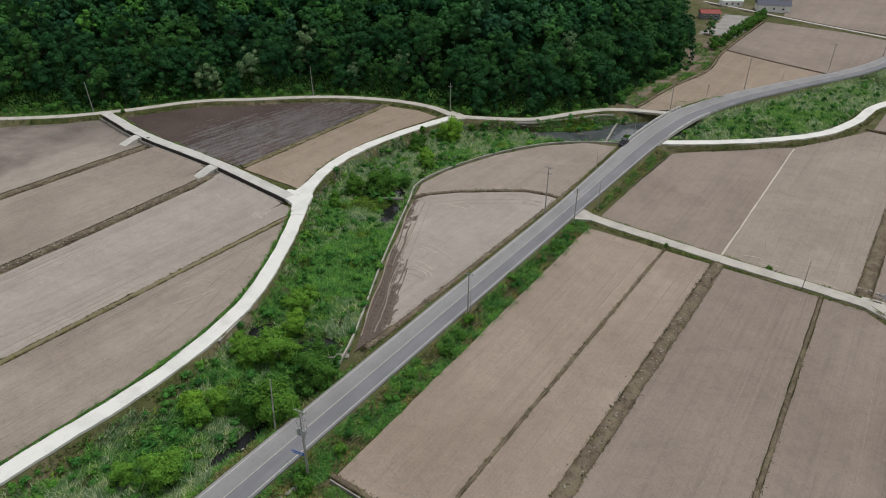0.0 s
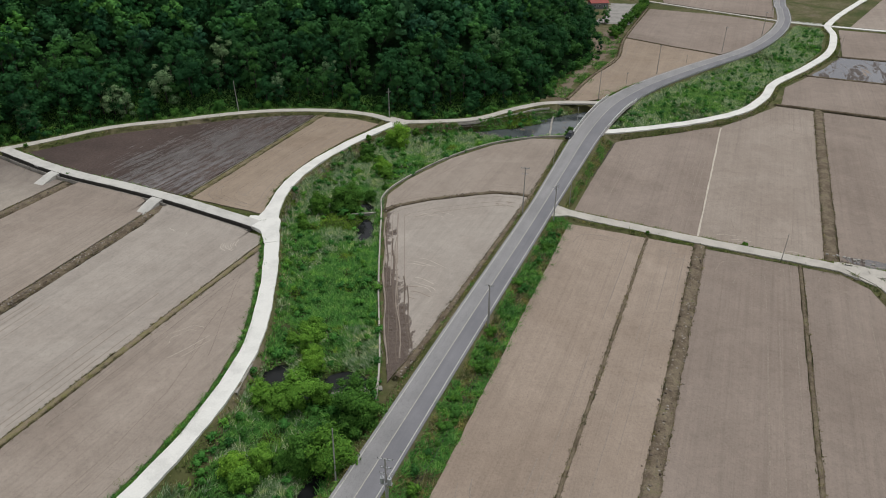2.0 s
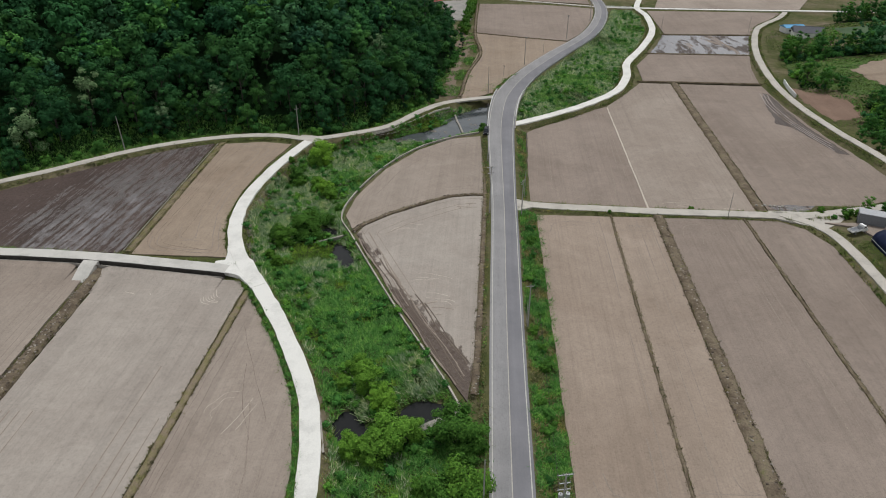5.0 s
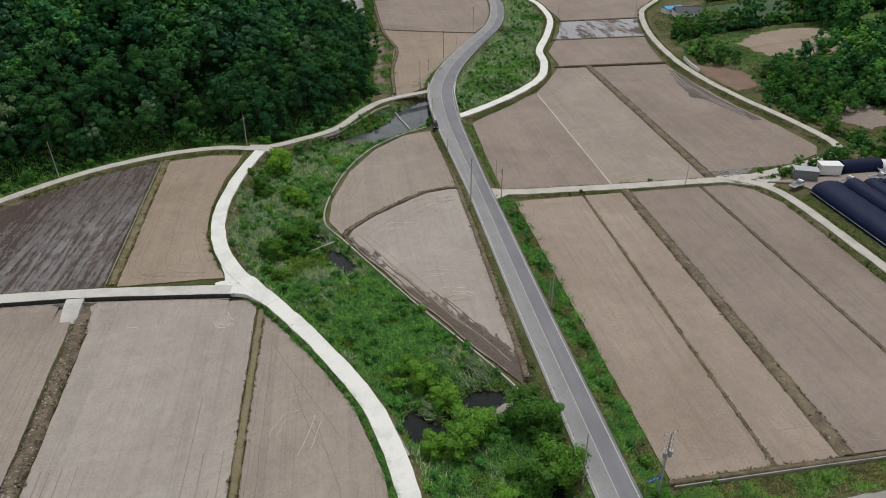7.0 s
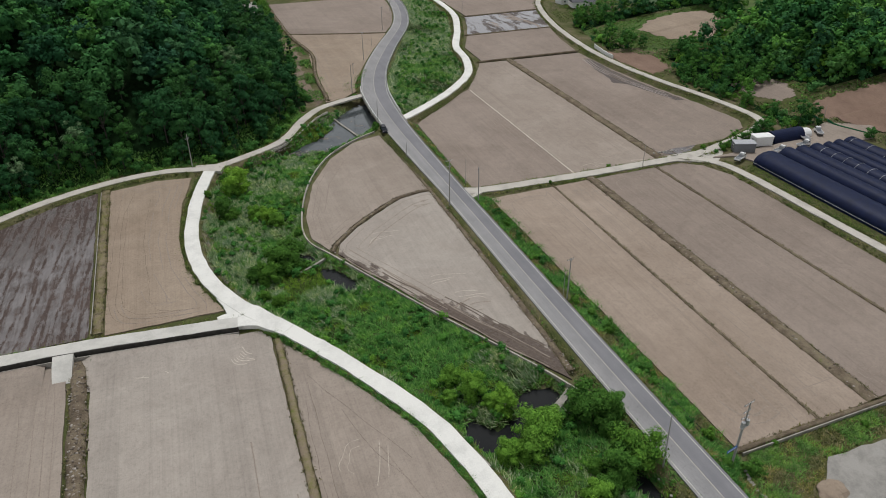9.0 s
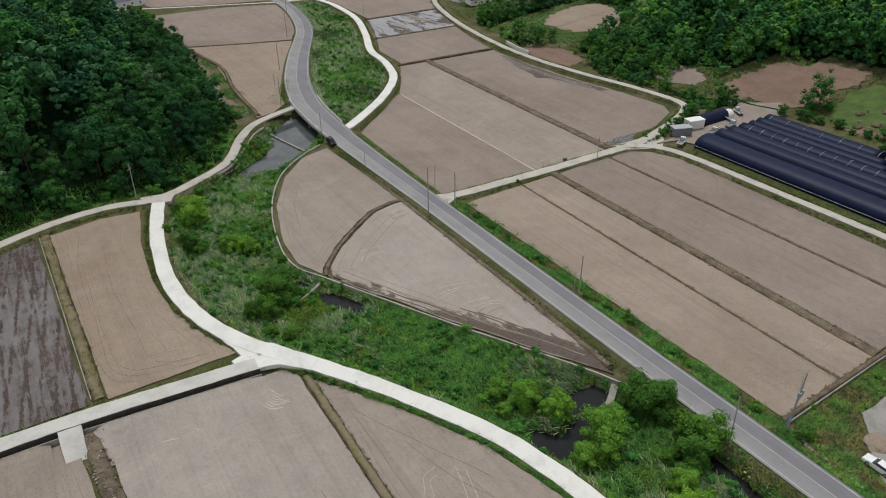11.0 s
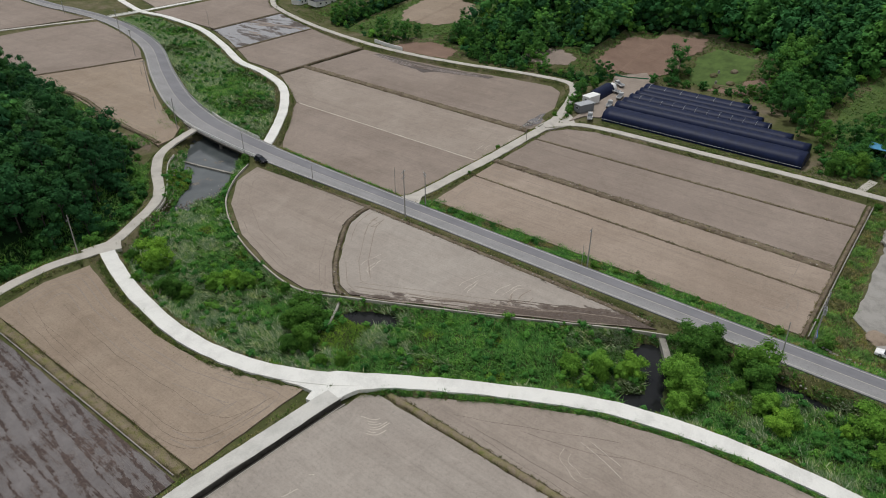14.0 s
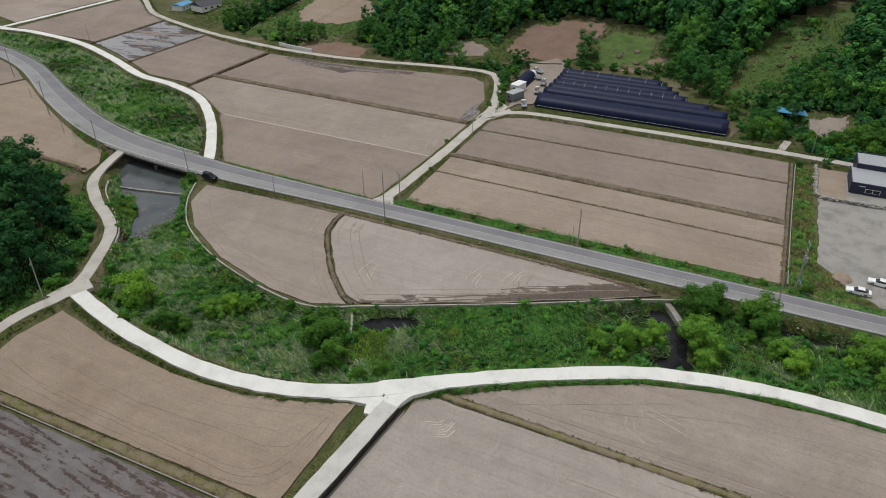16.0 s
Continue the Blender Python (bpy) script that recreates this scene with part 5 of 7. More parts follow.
for x, y, s, k in ((27.5, 61, 1.35, 0), (31.5, 55.5, 1.3, 2), (35, 58.5, 1.3, 1), (28.5, 38, 1.5, 0), (31, 32, 1.6, 2), (27, 28, 1.5, 1), (33.5, 25, 1.7, 0), (25, 34, 1.2, 3), (30, 45, 1.2, 1), (36, 29, 1.6, 2), (26, 22, 1.6, 0)):
    plant("shrub", willow_meshes[k], x, y, gz(x, y), s, x * 1.9, "large rounded green shrub beside the tunnel lane", "shrub", "shrubs beside the tunnel lane")

# undergrowth on the hillside
UX, UY = scatter([(40, 20), (40, 60), (70, 92), (84, 140), (60, 155), (60, 200), (54, 270), (70, 330), (130, 340), (130, 20)], 4.2, rng,
                 lambda X, Y: (inside(X, Y, EAST) > -1) & off_plots(X, Y) & (not_clear(X, Y) | (rng.uniform(size=X.shape) < 0.04)))
for k, leaf in enumerate(("hill_a", "hill_b", "hill_c", "hill_d")):
    strew("undergrowth", HERB_KINDS, UX[k::4], UY[k::4], rng.uniform(1.3, 3.0, len(UX[k::4])), rng, leaf, "low green undergrowth on the hillside", "undergrowth")
# shrubs along the foot of the wood
EDGE = curve([(x, y, 0) for x, y in FOREST[2:16]], 4.2)
for x, y, _ in EDGE:
    x, y = x + rng.normal(0, 1.0) - 1.0, y + rng.normal(0, 1.0) + 1.0
    if 90 < y < 345:
        xi, yi = x - 5 + rng.normal(0, 2), y + 7 + rng.normal(0, 2)
        if inside(np.array([xi]), np.array([yi]), FOREST)[0] > 3:
            plant("edge_shrub", wood_shrub[rng.integers(4)], xi, yi, gz(xi, yi), rng.uniform(0.9, 1.6), y, "dark green shrub under the trees of the wood", "shrub", "shrubs along the wood's edge")
        plant("edge_shrub", bush_hill[rng.integers(4)], x, y, gz(x, y), rng.uniform(0.45, 0.95), y * 1.9, "green shrub at the foot of the wooded hill", "shrub", "shrubs along the wood's edge")

# mounds of leafy herbs in the stream bed
UX, UY = scatter(UPSTREAM, 3.4, rng, lambda X, Y: (near(X, Y, ROAD[::2])[0] > 8) & (rng.uniform(size=X.shape) < 0.6))
strew("stream_herbs", HERB_KINDS, UX, UY, rng.uniform(0.7, 1.5, len(UX)), rng, "hill_b", "leafy green herbs between road and lane", "weeds")
HX, HY = scatter(STREAM, 2.1, rng, lambda X, Y: (ground_z(X.ravel(), Y.ravel()).reshape(X.shape) > -0.85) & (Y > 12) & (near(X, Y, ROAD[::2])[0] > 6) & (np.sin(X * 0.31 + 1) * np.sin(Y * 0.23) + rng.normal(0, 0.45, X.shape) > 0.1))
for k, leaf in enumerate(("wood_d", "hill_b", "hill_b", "hill_d")):
    strew("stream_herbs", HERB_KINDS, HX[k::4], HY[k::4], rng.uniform(0.6, 1.35, len(HX[k::4])), rng, leaf, "leafy green herbs in the stream bed", "weeds")

# single trees that stand apart
for x, y, s, k in ((62, 82, 0.75, 5), (66, 77, 0.8, 1), (72, 88, 0.8, 0), (77, 88, 0.75, 3), (83, 89, 0.7, 5), (88, 91, 0.95, 1), (94, 88, 0.9, 0), (99, 94, 1.0, 5), (93, 99, 0.8, 3), (100, 84, 0.9, 1),
                   (106, 90, 1.0, 0), (54, 61, 0.6, 3), (37, 62, 0.5, 1), (74, 48, 0.8, 0), (68, 51, 0.8, 5), (82, 44, 0.8, 1), (86.5, 131, 0.95, 1),
                   (79, 131, 0.66, 1), (78.5, 90, 0.75, 5), (70, 85, 0.7, 2), (65.6, 89, 0.5, 0), (63, 78, 0.72, 3), (57, 74, 0.62, 1), (50, 76, 0.5, 0), (48.4, 69.2, 0.55, 5), (55, 66, 0.5, 3), (43, 63, 0.5, 4),
                   (30, 61, 0.5, 3), (37, 58, 0.5, 1), (43, 56.5, 0.42, 5), (31.6, 52.5, 0.42, 3), (26, 57, 0.35, 1), (58, 52, 0.75, 5), (60, 46, 0.7, 1), (60, 58, 0.65, 0), (24, 45, 0.3, 1), (28, 41, 0.3, 0), (33, 39, 0.28, 2), (60, 176, 0.5, 1), (58, 187, 0.45, 3), (56.6, 196, 0.5, 5), (53.5, 203, 0.42, 1), (50.2, 154, 0.4, 3), (60.4, 38.4, 0.8, 5), (68, 44, 0.7, 1), (76, 52, 0.7, 3), (84, 46, 0.6, 2), (28, 36, 0.38, 1), (31, 31, 0.45, 3), (23, 37, 0.33, 5), (36.5, 55.5, 0.42, 1), (82, 312, 0.6, 1), (91, 302, 0.6, 3), (68, 251, 0.4, 5), (66, 263, 0.42, 1), (137, 320, 0.8, 5), (122, 312, 0.5, 0), (70, 229, 0.5, 2), (93, 243, 0.45, 1),
                   (31, 34, 0.35, 2), (-92, 369, 0.6, 1), (14, 40, 0.3, 3), (30, 148, 0.34, 1), (36, 148, 0.3, 3), (44, 151, 0.4, 0), (52, 150, 0.34, 5)):
    plant("field_tree", hill_meshes[k], x, y, gz(x, y), s * 1.15, x * 1.7, "rounded leafy tree standing at the edge of a plot", "tree", "")

# willow bushes in the stream bed: x, y, scale, kind; the lime ones are fresh growth
for x, y, s, k in ((-117.9, 173.9, 1.25, 2), (-119.6, 171.4, 0.9, 0), (-115.4, 155.6, 1.0, 1), (-112.4, 152.6, 0.85, 0), (-110.4, 150.4, 0.9, 1), (-90.6, 80, 0.95, 1), (-88, 75.6, 1.0, 0), (-84.4, 70.6, 0.95, 0),
                   (-86, 72.2, 0.85, 3), (-92.2, 75.8, 0.8, 3), (-79.2, 64.4, 0.95, 0), (-82.2, 62.4, 1.1, 2), (-84.2, 59.4, 1.0, 0), (-88.2, 60.4, 0.85, 0), (-86.2, 61.6, 0.8, 3), (-79.4, 48.2, 0.85, 0),
                   (-81.8, 45.2, 1.05, 1), (-79.6, 44.4, 0.95, 1), (-73.6, 33.2, 1.0, 2), (-76, 36, 0.7, 3), (-80.6, 49.2, 0.6, 3), (-79, 30, 0.8, 0)):
    plant("bush", bush_meshes[k], x, y, gz(x, y), s * 1.2, x * 3.1, "bright lime green willow bush in the stream bed", "bush", "bushes along the stream")
for x, y, s, k in ((-122.3, 161, 1.0, 0), (-123.6, 164.5, 0.8, 3), (-121, 157.6, 0.7, 1), (-111.2, 129.8, 1.15, 2), (-113.6, 130.6, 1.05, 0), (-113.2, 126.8, 0.85, 1), (-116.4, 124.6, 1.0, 0), (-118.6, 126, 0.9, 1),
                   (-115.6, 115.4, 0.75, 3), (-118, 118.4, 0.7, 3), (-69.2, 62.2, 1.1, 0), (-72.4, 64.2, 1.1, 2), (-70.6, 59.6, 0.9, 1), (-70, 52.4, 1.2, 2), (-73.6, 51.4, 1.15, 0), (-75.6, 49.8, 0.9, 1),
                   (-71, 55.8, 0.8, 3), (-76.8, 53.6, 0.7, 3), (-108, 136.4, 0.7, 1), (-106.6, 142, 0.6, 3), (-71, 24, 0.9, 1), (-126, 168.6, 0.55, 3), (-120.4, 180, 0.7, 1), (-116.6, 183.4, 0.6, 3), (-69.6, 203.4, 0.75, 3)):
    plant("bush", willow_meshes[k], x, y, gz(x, y), s * 1.25, x * 3.1, "dark green willow bush in the stream bed", "bush", "bushes along the stream")
for x, y, s, k in ((-57.7, 92.6, 0.5, 1), (-56.3, 87.3, 0.4, 3), (-56, 82.4, 0.55, 0), (-56, 52.6, 0.6, 1), (-56.5, 62.7, 0.35, 3), (-56.6, 121.2, 0.35, 3), (-55, 43.8, 0.75, 0), (-13.8, 149, 0.5, 3),
                   (-70.4, 202, 0.5, 1), (18.5, 147.6, 0.6, 3), (24, 145, 0.8, 1), (27, 146, 0.6, 3), (-57.5, 46.5, 0.6, 3), (-151, 106.6, 0.5, 3), (-189, 110, 0.4, 3), (-36, 144, 0.3, 3), (-47, 47.6, 0.35, 3),
                   (-30, 45.5, 0.4, 3), (14, 47, 0.6, 1), (-217, 119.6, 0.45, 3)):
    plant("shrub", shrub_meshes[k], x, y, gz(x, y), s, x * 2.3, "small green shrub on the verge", "shrub", "shrubs along the verges")

for x, y, s, k in ((72.5, 135, 0.9, 0), (74, 127.5, 0.8, 2), (74.9, 123, 0.9, 1), (76.4, 117, 0.8, 0), (75, 112, 0.7, 3), (76.3, 107.5, 0.85, 1), (78.5, 104, 0.8, 2), (81, 100.5, 0.9, 0), (70, 99, 0.7, 1), (66, 95, 0.6, 3),
                   (83, 95, 1.0, 2), (35.7, 149.6, 0.7, 1), (30, 147.6, 0.5, 3), (41, 151, 0.8, 0), (46, 152.5, 0.9, 2), (20.5, 144, 0.45, 3), (41, 68, 0.8, 1), (35, 65.5, 0.7, 0), (25, 64, 0.5, 3)):
    plant("shrub", bush_hill[k], x, y, gz(x, y), s, x * 1.3, "dark green shrub beside the growing tunnels", "shrub", "hedge round the tunnels")
r3 = np.random.default_rng(12)
for y in np.sort(r3.uniform(50, 140, 34)):
    x = -56.9 + r3.normal(0, 0.7)
    plant("shrub", (shrub_meshes, bush_hill, bush_hill)[r3.integers(3)][r3.integers(4)], x, y, gz(x, y), r3.uniform(0.18, 0.48), y * 2.0, "small green shrub on the road verge", "shrub", "shrubs along the verges")


def tufts(name, X, Y, r, h, m, label, blades=6, spread=0.3, wide=0.1, Z=None, wind=9.0):
    """Clumps of leaning blades, each a narrow triangle."""
    n = len(X)
    Z = ground_z(X, Y) if Z is None else Z
    x, y, z = (np.repeat(v, blades) for v in (X, Y, Z))
    a = 2.2 + 1.2 * np.sin(x * 0.13) * np.sin(y * 0.11) + r.normal(0, wind, n * blades)
    lump = 0.95 + 0.55 * np.sin(x * 1.9 + np.sin(y * 1.1) * 1.5) * np.sin(y * 2.1 + np.sin(x * 0.9) * 1.5)
    hh = h * r.uniform(0.5, 1.3, n * blades) * lump
    wd = wide * r.uniform(0.7, 1.5, n * blades)
    x, y = x + r.normal(0, spread, len(x)), y + r.normal(0, spread, len(x))
    lean = r.uniform(0.7, 2.1, len(x)) * hh
    v = np.stack([np.stack([x - np.sin(a) * wd, y + np.cos(a) * wd, z - 0.1], 1), np.stack([x + np.sin(a) * wd, y - np.cos(a) * wd, z - 0.1], 1),
                  np.stack([x + np.cos(a) * lean, y + np.sin(a) * lean, z + hh], 1)], 1).reshape(-1, 3)
    return tagged(new(name, tri_mesh(name, v, np.arange(len(v)).reshape(-1, 3), M[m])), label, "grass", kind="stuff")


def dry_land(X, Y):
    return (ground_z(X.ravel(), Y.ravel()).reshape(X.shape) > -0.72) & (Y > 12) & (near(X, Y, ROAD[::2])[0] > 5.3)


def patch(X, Y, s, seed):
    """A slow random field between about -1 and 1."""
    return (np.sin(X * s + seed) * np.sin(Y * s * 1.3 + seed * 2) + np.sin(X * s * 2.3 + Y * s * 1.1 + seed * 3) * 0.7 + np.sin(Y * s * 2.9 - X * s * 1.7 + seed) * 0.5) / 1.6


X, Y = scatter(STREAM, 0.43, rng, dry_land)
p1, p2 = patch(X, Y, 0.19, 1.0) + rng.normal(0, 0.25, len(X)), patch(X, Y, 0.27, 4.0) + rng.normal(0, 0.2, len(X))
lime = (np.hypot((X + 108) / 1.4, Y - 122) < 5) | (np.hypot(X + 89.5, (Y - 209.5) / 1.3) < 5) | (p2 > 0.75)
lush = ~lime & ((p1 > 0.1) | (np.hypot((X + 92) / 1.0, (Y - 98) / 1.6) < 11))
lane_d = X - np.interp(Y, LANE_A[:, 1], LANE_A[:, 0])
silver = (lane_d < 17 + 5 * p2) & (Y > 116) & (Y < 194) & (p2 + 0.35 * p1 < 0.42)
lush &= ~silver
pale = ~lime & ~lush & ((p2 < -0.15) | silver | (rng.uniform(size=len(X)) < np.where(Y < 120, 0.12, 0.05)))
dead = (lane_d < 3.2 + 1.6 * p2) & (Y > 112) & (Y < 172) & ~lime
lush, pale = lush & ~dead, pale & ~dead
bare = (patch(X, Y, 0.33, 9.0) + rng.normal(0, 0.15, len(X)) > 0.95) | ((lane_d < 4.5 + 3 * p2) & (Y < 60) & (rng.uniform(size=len(X)) < 0.75))
X, Y, lime, lush, pale, dead = (v[~bare] for v in (X, Y, lime, lush, pale, dead))
green = ~(lime | lush | pale | dead)
tufts("withered_reeds", X[dead], Y[dead], rng, 0.6, "grass_dead", "withered grey reeds on the bank below the lane", 8, 0.28, 0.07, wind=1.2)
tufts("stream_reeds", X[lush], Y[lush], rng, 0.52, "grass_lush", "lush dark green reeds in the stream bed", 9, 0.28, 0.1, wind=1.3)
tufts("stream_weeds", X[green], Y[green], rng, 0.48, "grass", "green weeds in the stream bed", 9, 0.28, 0.1, wind=1.5)
tufts("silver_reeds", X[pale], Y[pale], rng, 0.68, "grass_pale", "pale silvery reeds in the stream bed", 11, 0.3, 0.085, wind=0.9)
tufts("low_weeds", X[lime], Y[lime], rng, 0.35, "grass_lime", "low yellow-green water weeds", 6, 0.3, 0.14)
X, Y = scatter(UPSTREAM, 0.55, rng)
p1 = patch(X, Y, 0.13, 2.0) + rng.normal(0, 0.25, len(X))
d = near(X, Y, ROAD[::3])[0]
reed = (p1 < -0.35) | (d < 7.5 + 2.5 * p1) | ((Y > 288) & (p1 < 0.25)) | (near(X, Y, LANE_E[::3])[0] < 4.5 + 1.5 * p1)
tufts("upstream_weeds", X[~reed], Y[~reed], rng, 0.5, "grass", "green weeds between road and lane", 7, 0.35, 0.15, wind=1.0)
tufts("upstream_reeds", X[reed], Y[reed], rng, 0.7, "grass_pale", "pale dry reeds between road and lane", 7, 0.35, 0.13, wind=0.8)


def off_paving(X, Y):
    """Leaves out the points that lie on a lane or the road."""
    k = near(X, Y, ROAD[::3])[0] > 3.6
    for _, l, w, _ in LANES:
        k &= near(X, Y, l[::2])[0] > w / 2 + 0.1
    return X[k], Y[k]


def beside(line, lo, hi, step, r, side=(-1, 1)):
    """Points strewn along both sides of a line, lo to hi metres away."""
    n = normals(line)
    per = max(1, int(2.0 / step))
    out = []
    for p, q in zip(line, n):
        if not (-240 < p[0] < 120 and 12 < p[1] < 420):
            continue
        for s in side:
            for _ in range(per):
                d = r.uniform(lo, hi)
                j = r.uniform(-1, 1)
                out.append((p[0] + q[0] * d * s + q[1] * j, p[1] + q[1] * d * s - q[0] * j))
    o = np.array(out)
    return off_paving(o[:, 0], o[:, 1])


VERGES = [[(-59.3, 144), (-55.8, 143.5), (-53.9, 141), (-53.6, 49), (-56, 44), (-57, 12), (-59.2, 12)], [(-58.9, 202), (-55.4, 203), (-57, 153), (-58.4, 150.5)],
          [(-69.6, 200), (-67.4, 200), (-66.8, 60), (-68.5, 60)], [(-53, 47.5), (14, 48), (13, 43.5), (-30, 42.4), (-42, 41.9), (-50, 36.4), (-55, 30), (-55.3, 12), (-57.4, 12), (-56, 44)], [(-72, 236), (-66, 240), (-56, 266), (-62, 262), (-70, 250)], [(-69.2, 62), (-66.2, 72), (-66, 12), (-69.4, 12)]]
for k, (poly, h) in enumerate(zip(VERGES, (0.5, 0.4, 0.25, 0.4, 0.4, 0.4))):
    X, Y = scatter(poly, 0.3 if k in (0, 3) else 0.4, rng)
    p1 = patch(X, Y, 0.35, 3.0 + k) + rng.normal(0, 0.3, len(X))
    g = p1 > (0.6 if k == 2 else -0.2 if k == 0 else 0.05)
    tufts("verge_weeds", X[g], Y[g], rng, h, ("grass_lush", "grass", "grass", "grass_fresh", "grass", "grass")[k], "green weeds on the road verge", 6, 0.2, 0.09)
    tufts("verge_grass", X[~g], Y[~g], rng, h * 0.8, "dry_grass", "pale and green grass on the road verge", 6, 0.2, 0.08)
for line, w in ((LANE_A, 1.75), (LANE_B, 1.45), (LANE_C, 1.7), (LANE_D, 1.6), (LANE_D2, 1.45), (LANE_G, 1.4), (LANE_E, 1.6)):
    X, Y = beside(line, w + 0.1, w + (2.2 if line is LANE_C else 1.6), 0.13, rng)
    k = patch(X, Y, 0.3, 6.0) + rng.normal(0, 0.3, len(X)) > 0
    tufts("lane_weeds", X[k], Y[k], rng, 0.42, "lane_grass", "green weeds along the concrete lane", 5, 0.15, 0.08)
    tufts("lane_grass", X[~k], Y[~k], rng, 0.28, "dry_grass", "dry grass along the concrete lane", 5, 0.15, 0.08)
X, Y = beside(LANE_A, 1.75, 2.7, 0.03, rng, (1,))
for k, h, m, label in (((Y > 14) & (Y < 104), 0.36, "grass_lush", "dark green weeds at the foot of the lane's edge"), ((Y > 112) & (Y < 182), 0.2, "lane_grass", "low olive grass at the foot of the lane's edge")):
    tufts("lane_weeds", X[k], Y[k], rng, h, m, label, 5, 0.12, 0.07)
X, Y = beside(curve(at(2.6, (-151.7, 182), (-150.2, 114.6))), 0.0, 1.2, 0.09, rng)
k = patch(X, Y, 0.8, 2.0) + rng.normal(0, 0.3, len(X)) > 0.1
tufts("bund_grass", X[k], Y[k], rng, 0.035, "dry_grass", "low olive grass beside the flooded paddy", 7, 0.3, 0.1, np.full(len(X[k]), 2.68))
X, Y = beside(LANE_C[LANE_C[:, 0] < -163], 1.75, 4.0, 0.04, rng, (1,))
k = patch(X, Y, 0.2, 1.0) + rng.normal(0, 0.2, len(X)) > -0.1
tufts("lane_weeds", X[k], Y[k], rng, 0.3, "grass_fresh", "fresh green grass between the lane and the flooded paddy", 5, 0.2, 0.08)
X, Y = scatter([(-84, 234), (-76, 240), (-74, 300), (-77, 338), (-90, 350), (-93, 330), (-88, 300), (-88, 262)], 0.7, rng, lambda X, Y: patch(X, Y, 0.22, 7.0) > 0.0)
tufts("bank_grass", X, Y, rng, 0.5, "grass", "rough green weeds on the bank beside the dirt track", 6, 0.35, 0.13)
X, Y = scatter([(-265, 88), (-240, 100), (-215, 138), (-180, 174), (-150, 191), (-122, 190), (-100, 206), (-90, 222), (-92, 236), (-110, 215), (-135, 200), (-170, 196), (-218, 160), (-264, 120)], 0.62, rng)
tufts("wood_edge_weeds", X, Y, rng, 0.6, "grass", "green weeds at the foot of the wooded hill", 6, 0.35, 0.14)
for c in CLEAR[:5]:
    X, Y = scatter(c, 1.0, rng, lambda X, Y: (patch(X, Y, 0.1, 2.0) > -0.3) & off_plots(X, Y))
    tufts("meadow_grass", X, Y, rng, 0.3, "grass_meadow", "light green meadow grass on the slope", 6, 0.4, 0.13)

for line, w, h, label in BUNDS:
    l = curve(line, 2.0)
    if len(l) > 3:
        X, Y = beside(l, 0.0, w * 0.45, 0.1 if w > 1.2 else 0.25, rng)
        Z0 = np.interp(Y, np.sort(l[:, 1]), l[np.argsort(l[:, 1]), 2]) if abs(l[0, 1] - l[-1, 1]) > 20 else np.full(len(X), l[0, 2])
        tufts("bund_grass", X, Y, rng, 0.16, "bund_grass", "straw-coloured grass on the earth bund", 5, 0.2, 0.09, Z0 + h * 0.4)
X, Y = scatter([(22, 20), (40, 60), (74, 92), (84, 140), (60, 150), (62, 200), (56, 262), (80, 345), (140, 380), (140, 20)], 1.25, rng, lambda X, Y: off_plots(X, Y) & ((inside(X, Y, EAST) < 8) | ~not_clear(X, Y)))
k = patch(X, Y, 0.06, 5.0) + rng.normal(0, 0.3, len(X)) > -0.2
tufts("hill_grass", X[k], Y[k], rng, 0.35, "grass", "green grass on the far slope", 5, 0.5, 0.28)
tufts("hill_grass", X[~k], Y[~k], rng, 0.3, "grass_meadow", "light green grass on the far slope", 5, 0.5, 0.25)
X, Y = scatter([(20.2, 44), (34, 44), (36, 64), (24, 68), (24.2, 133), (20, 133)], 0.42, rng)
tufts("tunnel_grass", X, Y, rng, 0.25, "lane_grass", "rough grass strip beside the tunnels", 5, 0.25, 0.09)
HEDGE = curve([(-80.5, 338, 0), (-81.2, 356, 0), (-81, 372, 0), (-79.2, 389, 0), (-79, 414, 0), (-81, 438, 0)], 3.2)
for x, y, _ in HEDGE:
    x, y = x + rng.normal(0, 0.7), y + rng.normal(0, 0.8)
    plant("hedge_shrub", shrub_meshes[rng.integers(4)], x, y, gz(x, y), rng.uniform(0.75, 1.15), y, "dense green hedge shrub below the wood", "shrub", "hedge below the wood")


def rubble(label, line, width, lift, per, r):
    """Clods and stones strewn along a bund."""
    bv, bt = BALLS[1]
    V, T = [], []
    for p, q in zip(line, normals(line)):
        for _ in range(per):
            d, s = r.normal(0, width * 0.22), r.uniform(0.08, 0.26)
            o = np.array([p[0] + q[0] * d + r.uniform(-1, 1) * 0.6, p[1] + q[1] * d + r.uniform(-1, 1) * 0.6, p[2] + lift * max(0.0, 1 - abs(d) / width * 1.6)])
            V.append(bv * r.uniform(0.7, 1.2, (len(bv), 1)) * s * np.array([1.2, 1, 0.7]) + o)
            T.append(bt + len(bv) * len(T))
    tagged(new("rubble", tri_mesh("rubble", np.vstack(V), np.vstack(T), M["clod"])), label, "rubble", kind="stuff")


r4 = np.random.default_rng(21)
for k, per, label in ((8, 13, "clods and stones on the rocky bund"), (1, 4, "clods of earth on the broad bund"), (10, 4, "clods of earth on the weedy bund"), (7, 3, "clods of earth on the curved bund"), (13, 3, "clods of earth on the road bank")):
    line, w, h, _ = BUNDS[k]
    l = curve(line, 1.2)
    rubble(label, l[(l[:, 1] > 20) & (l[:, 1] < 205)], w, h, per, r4)

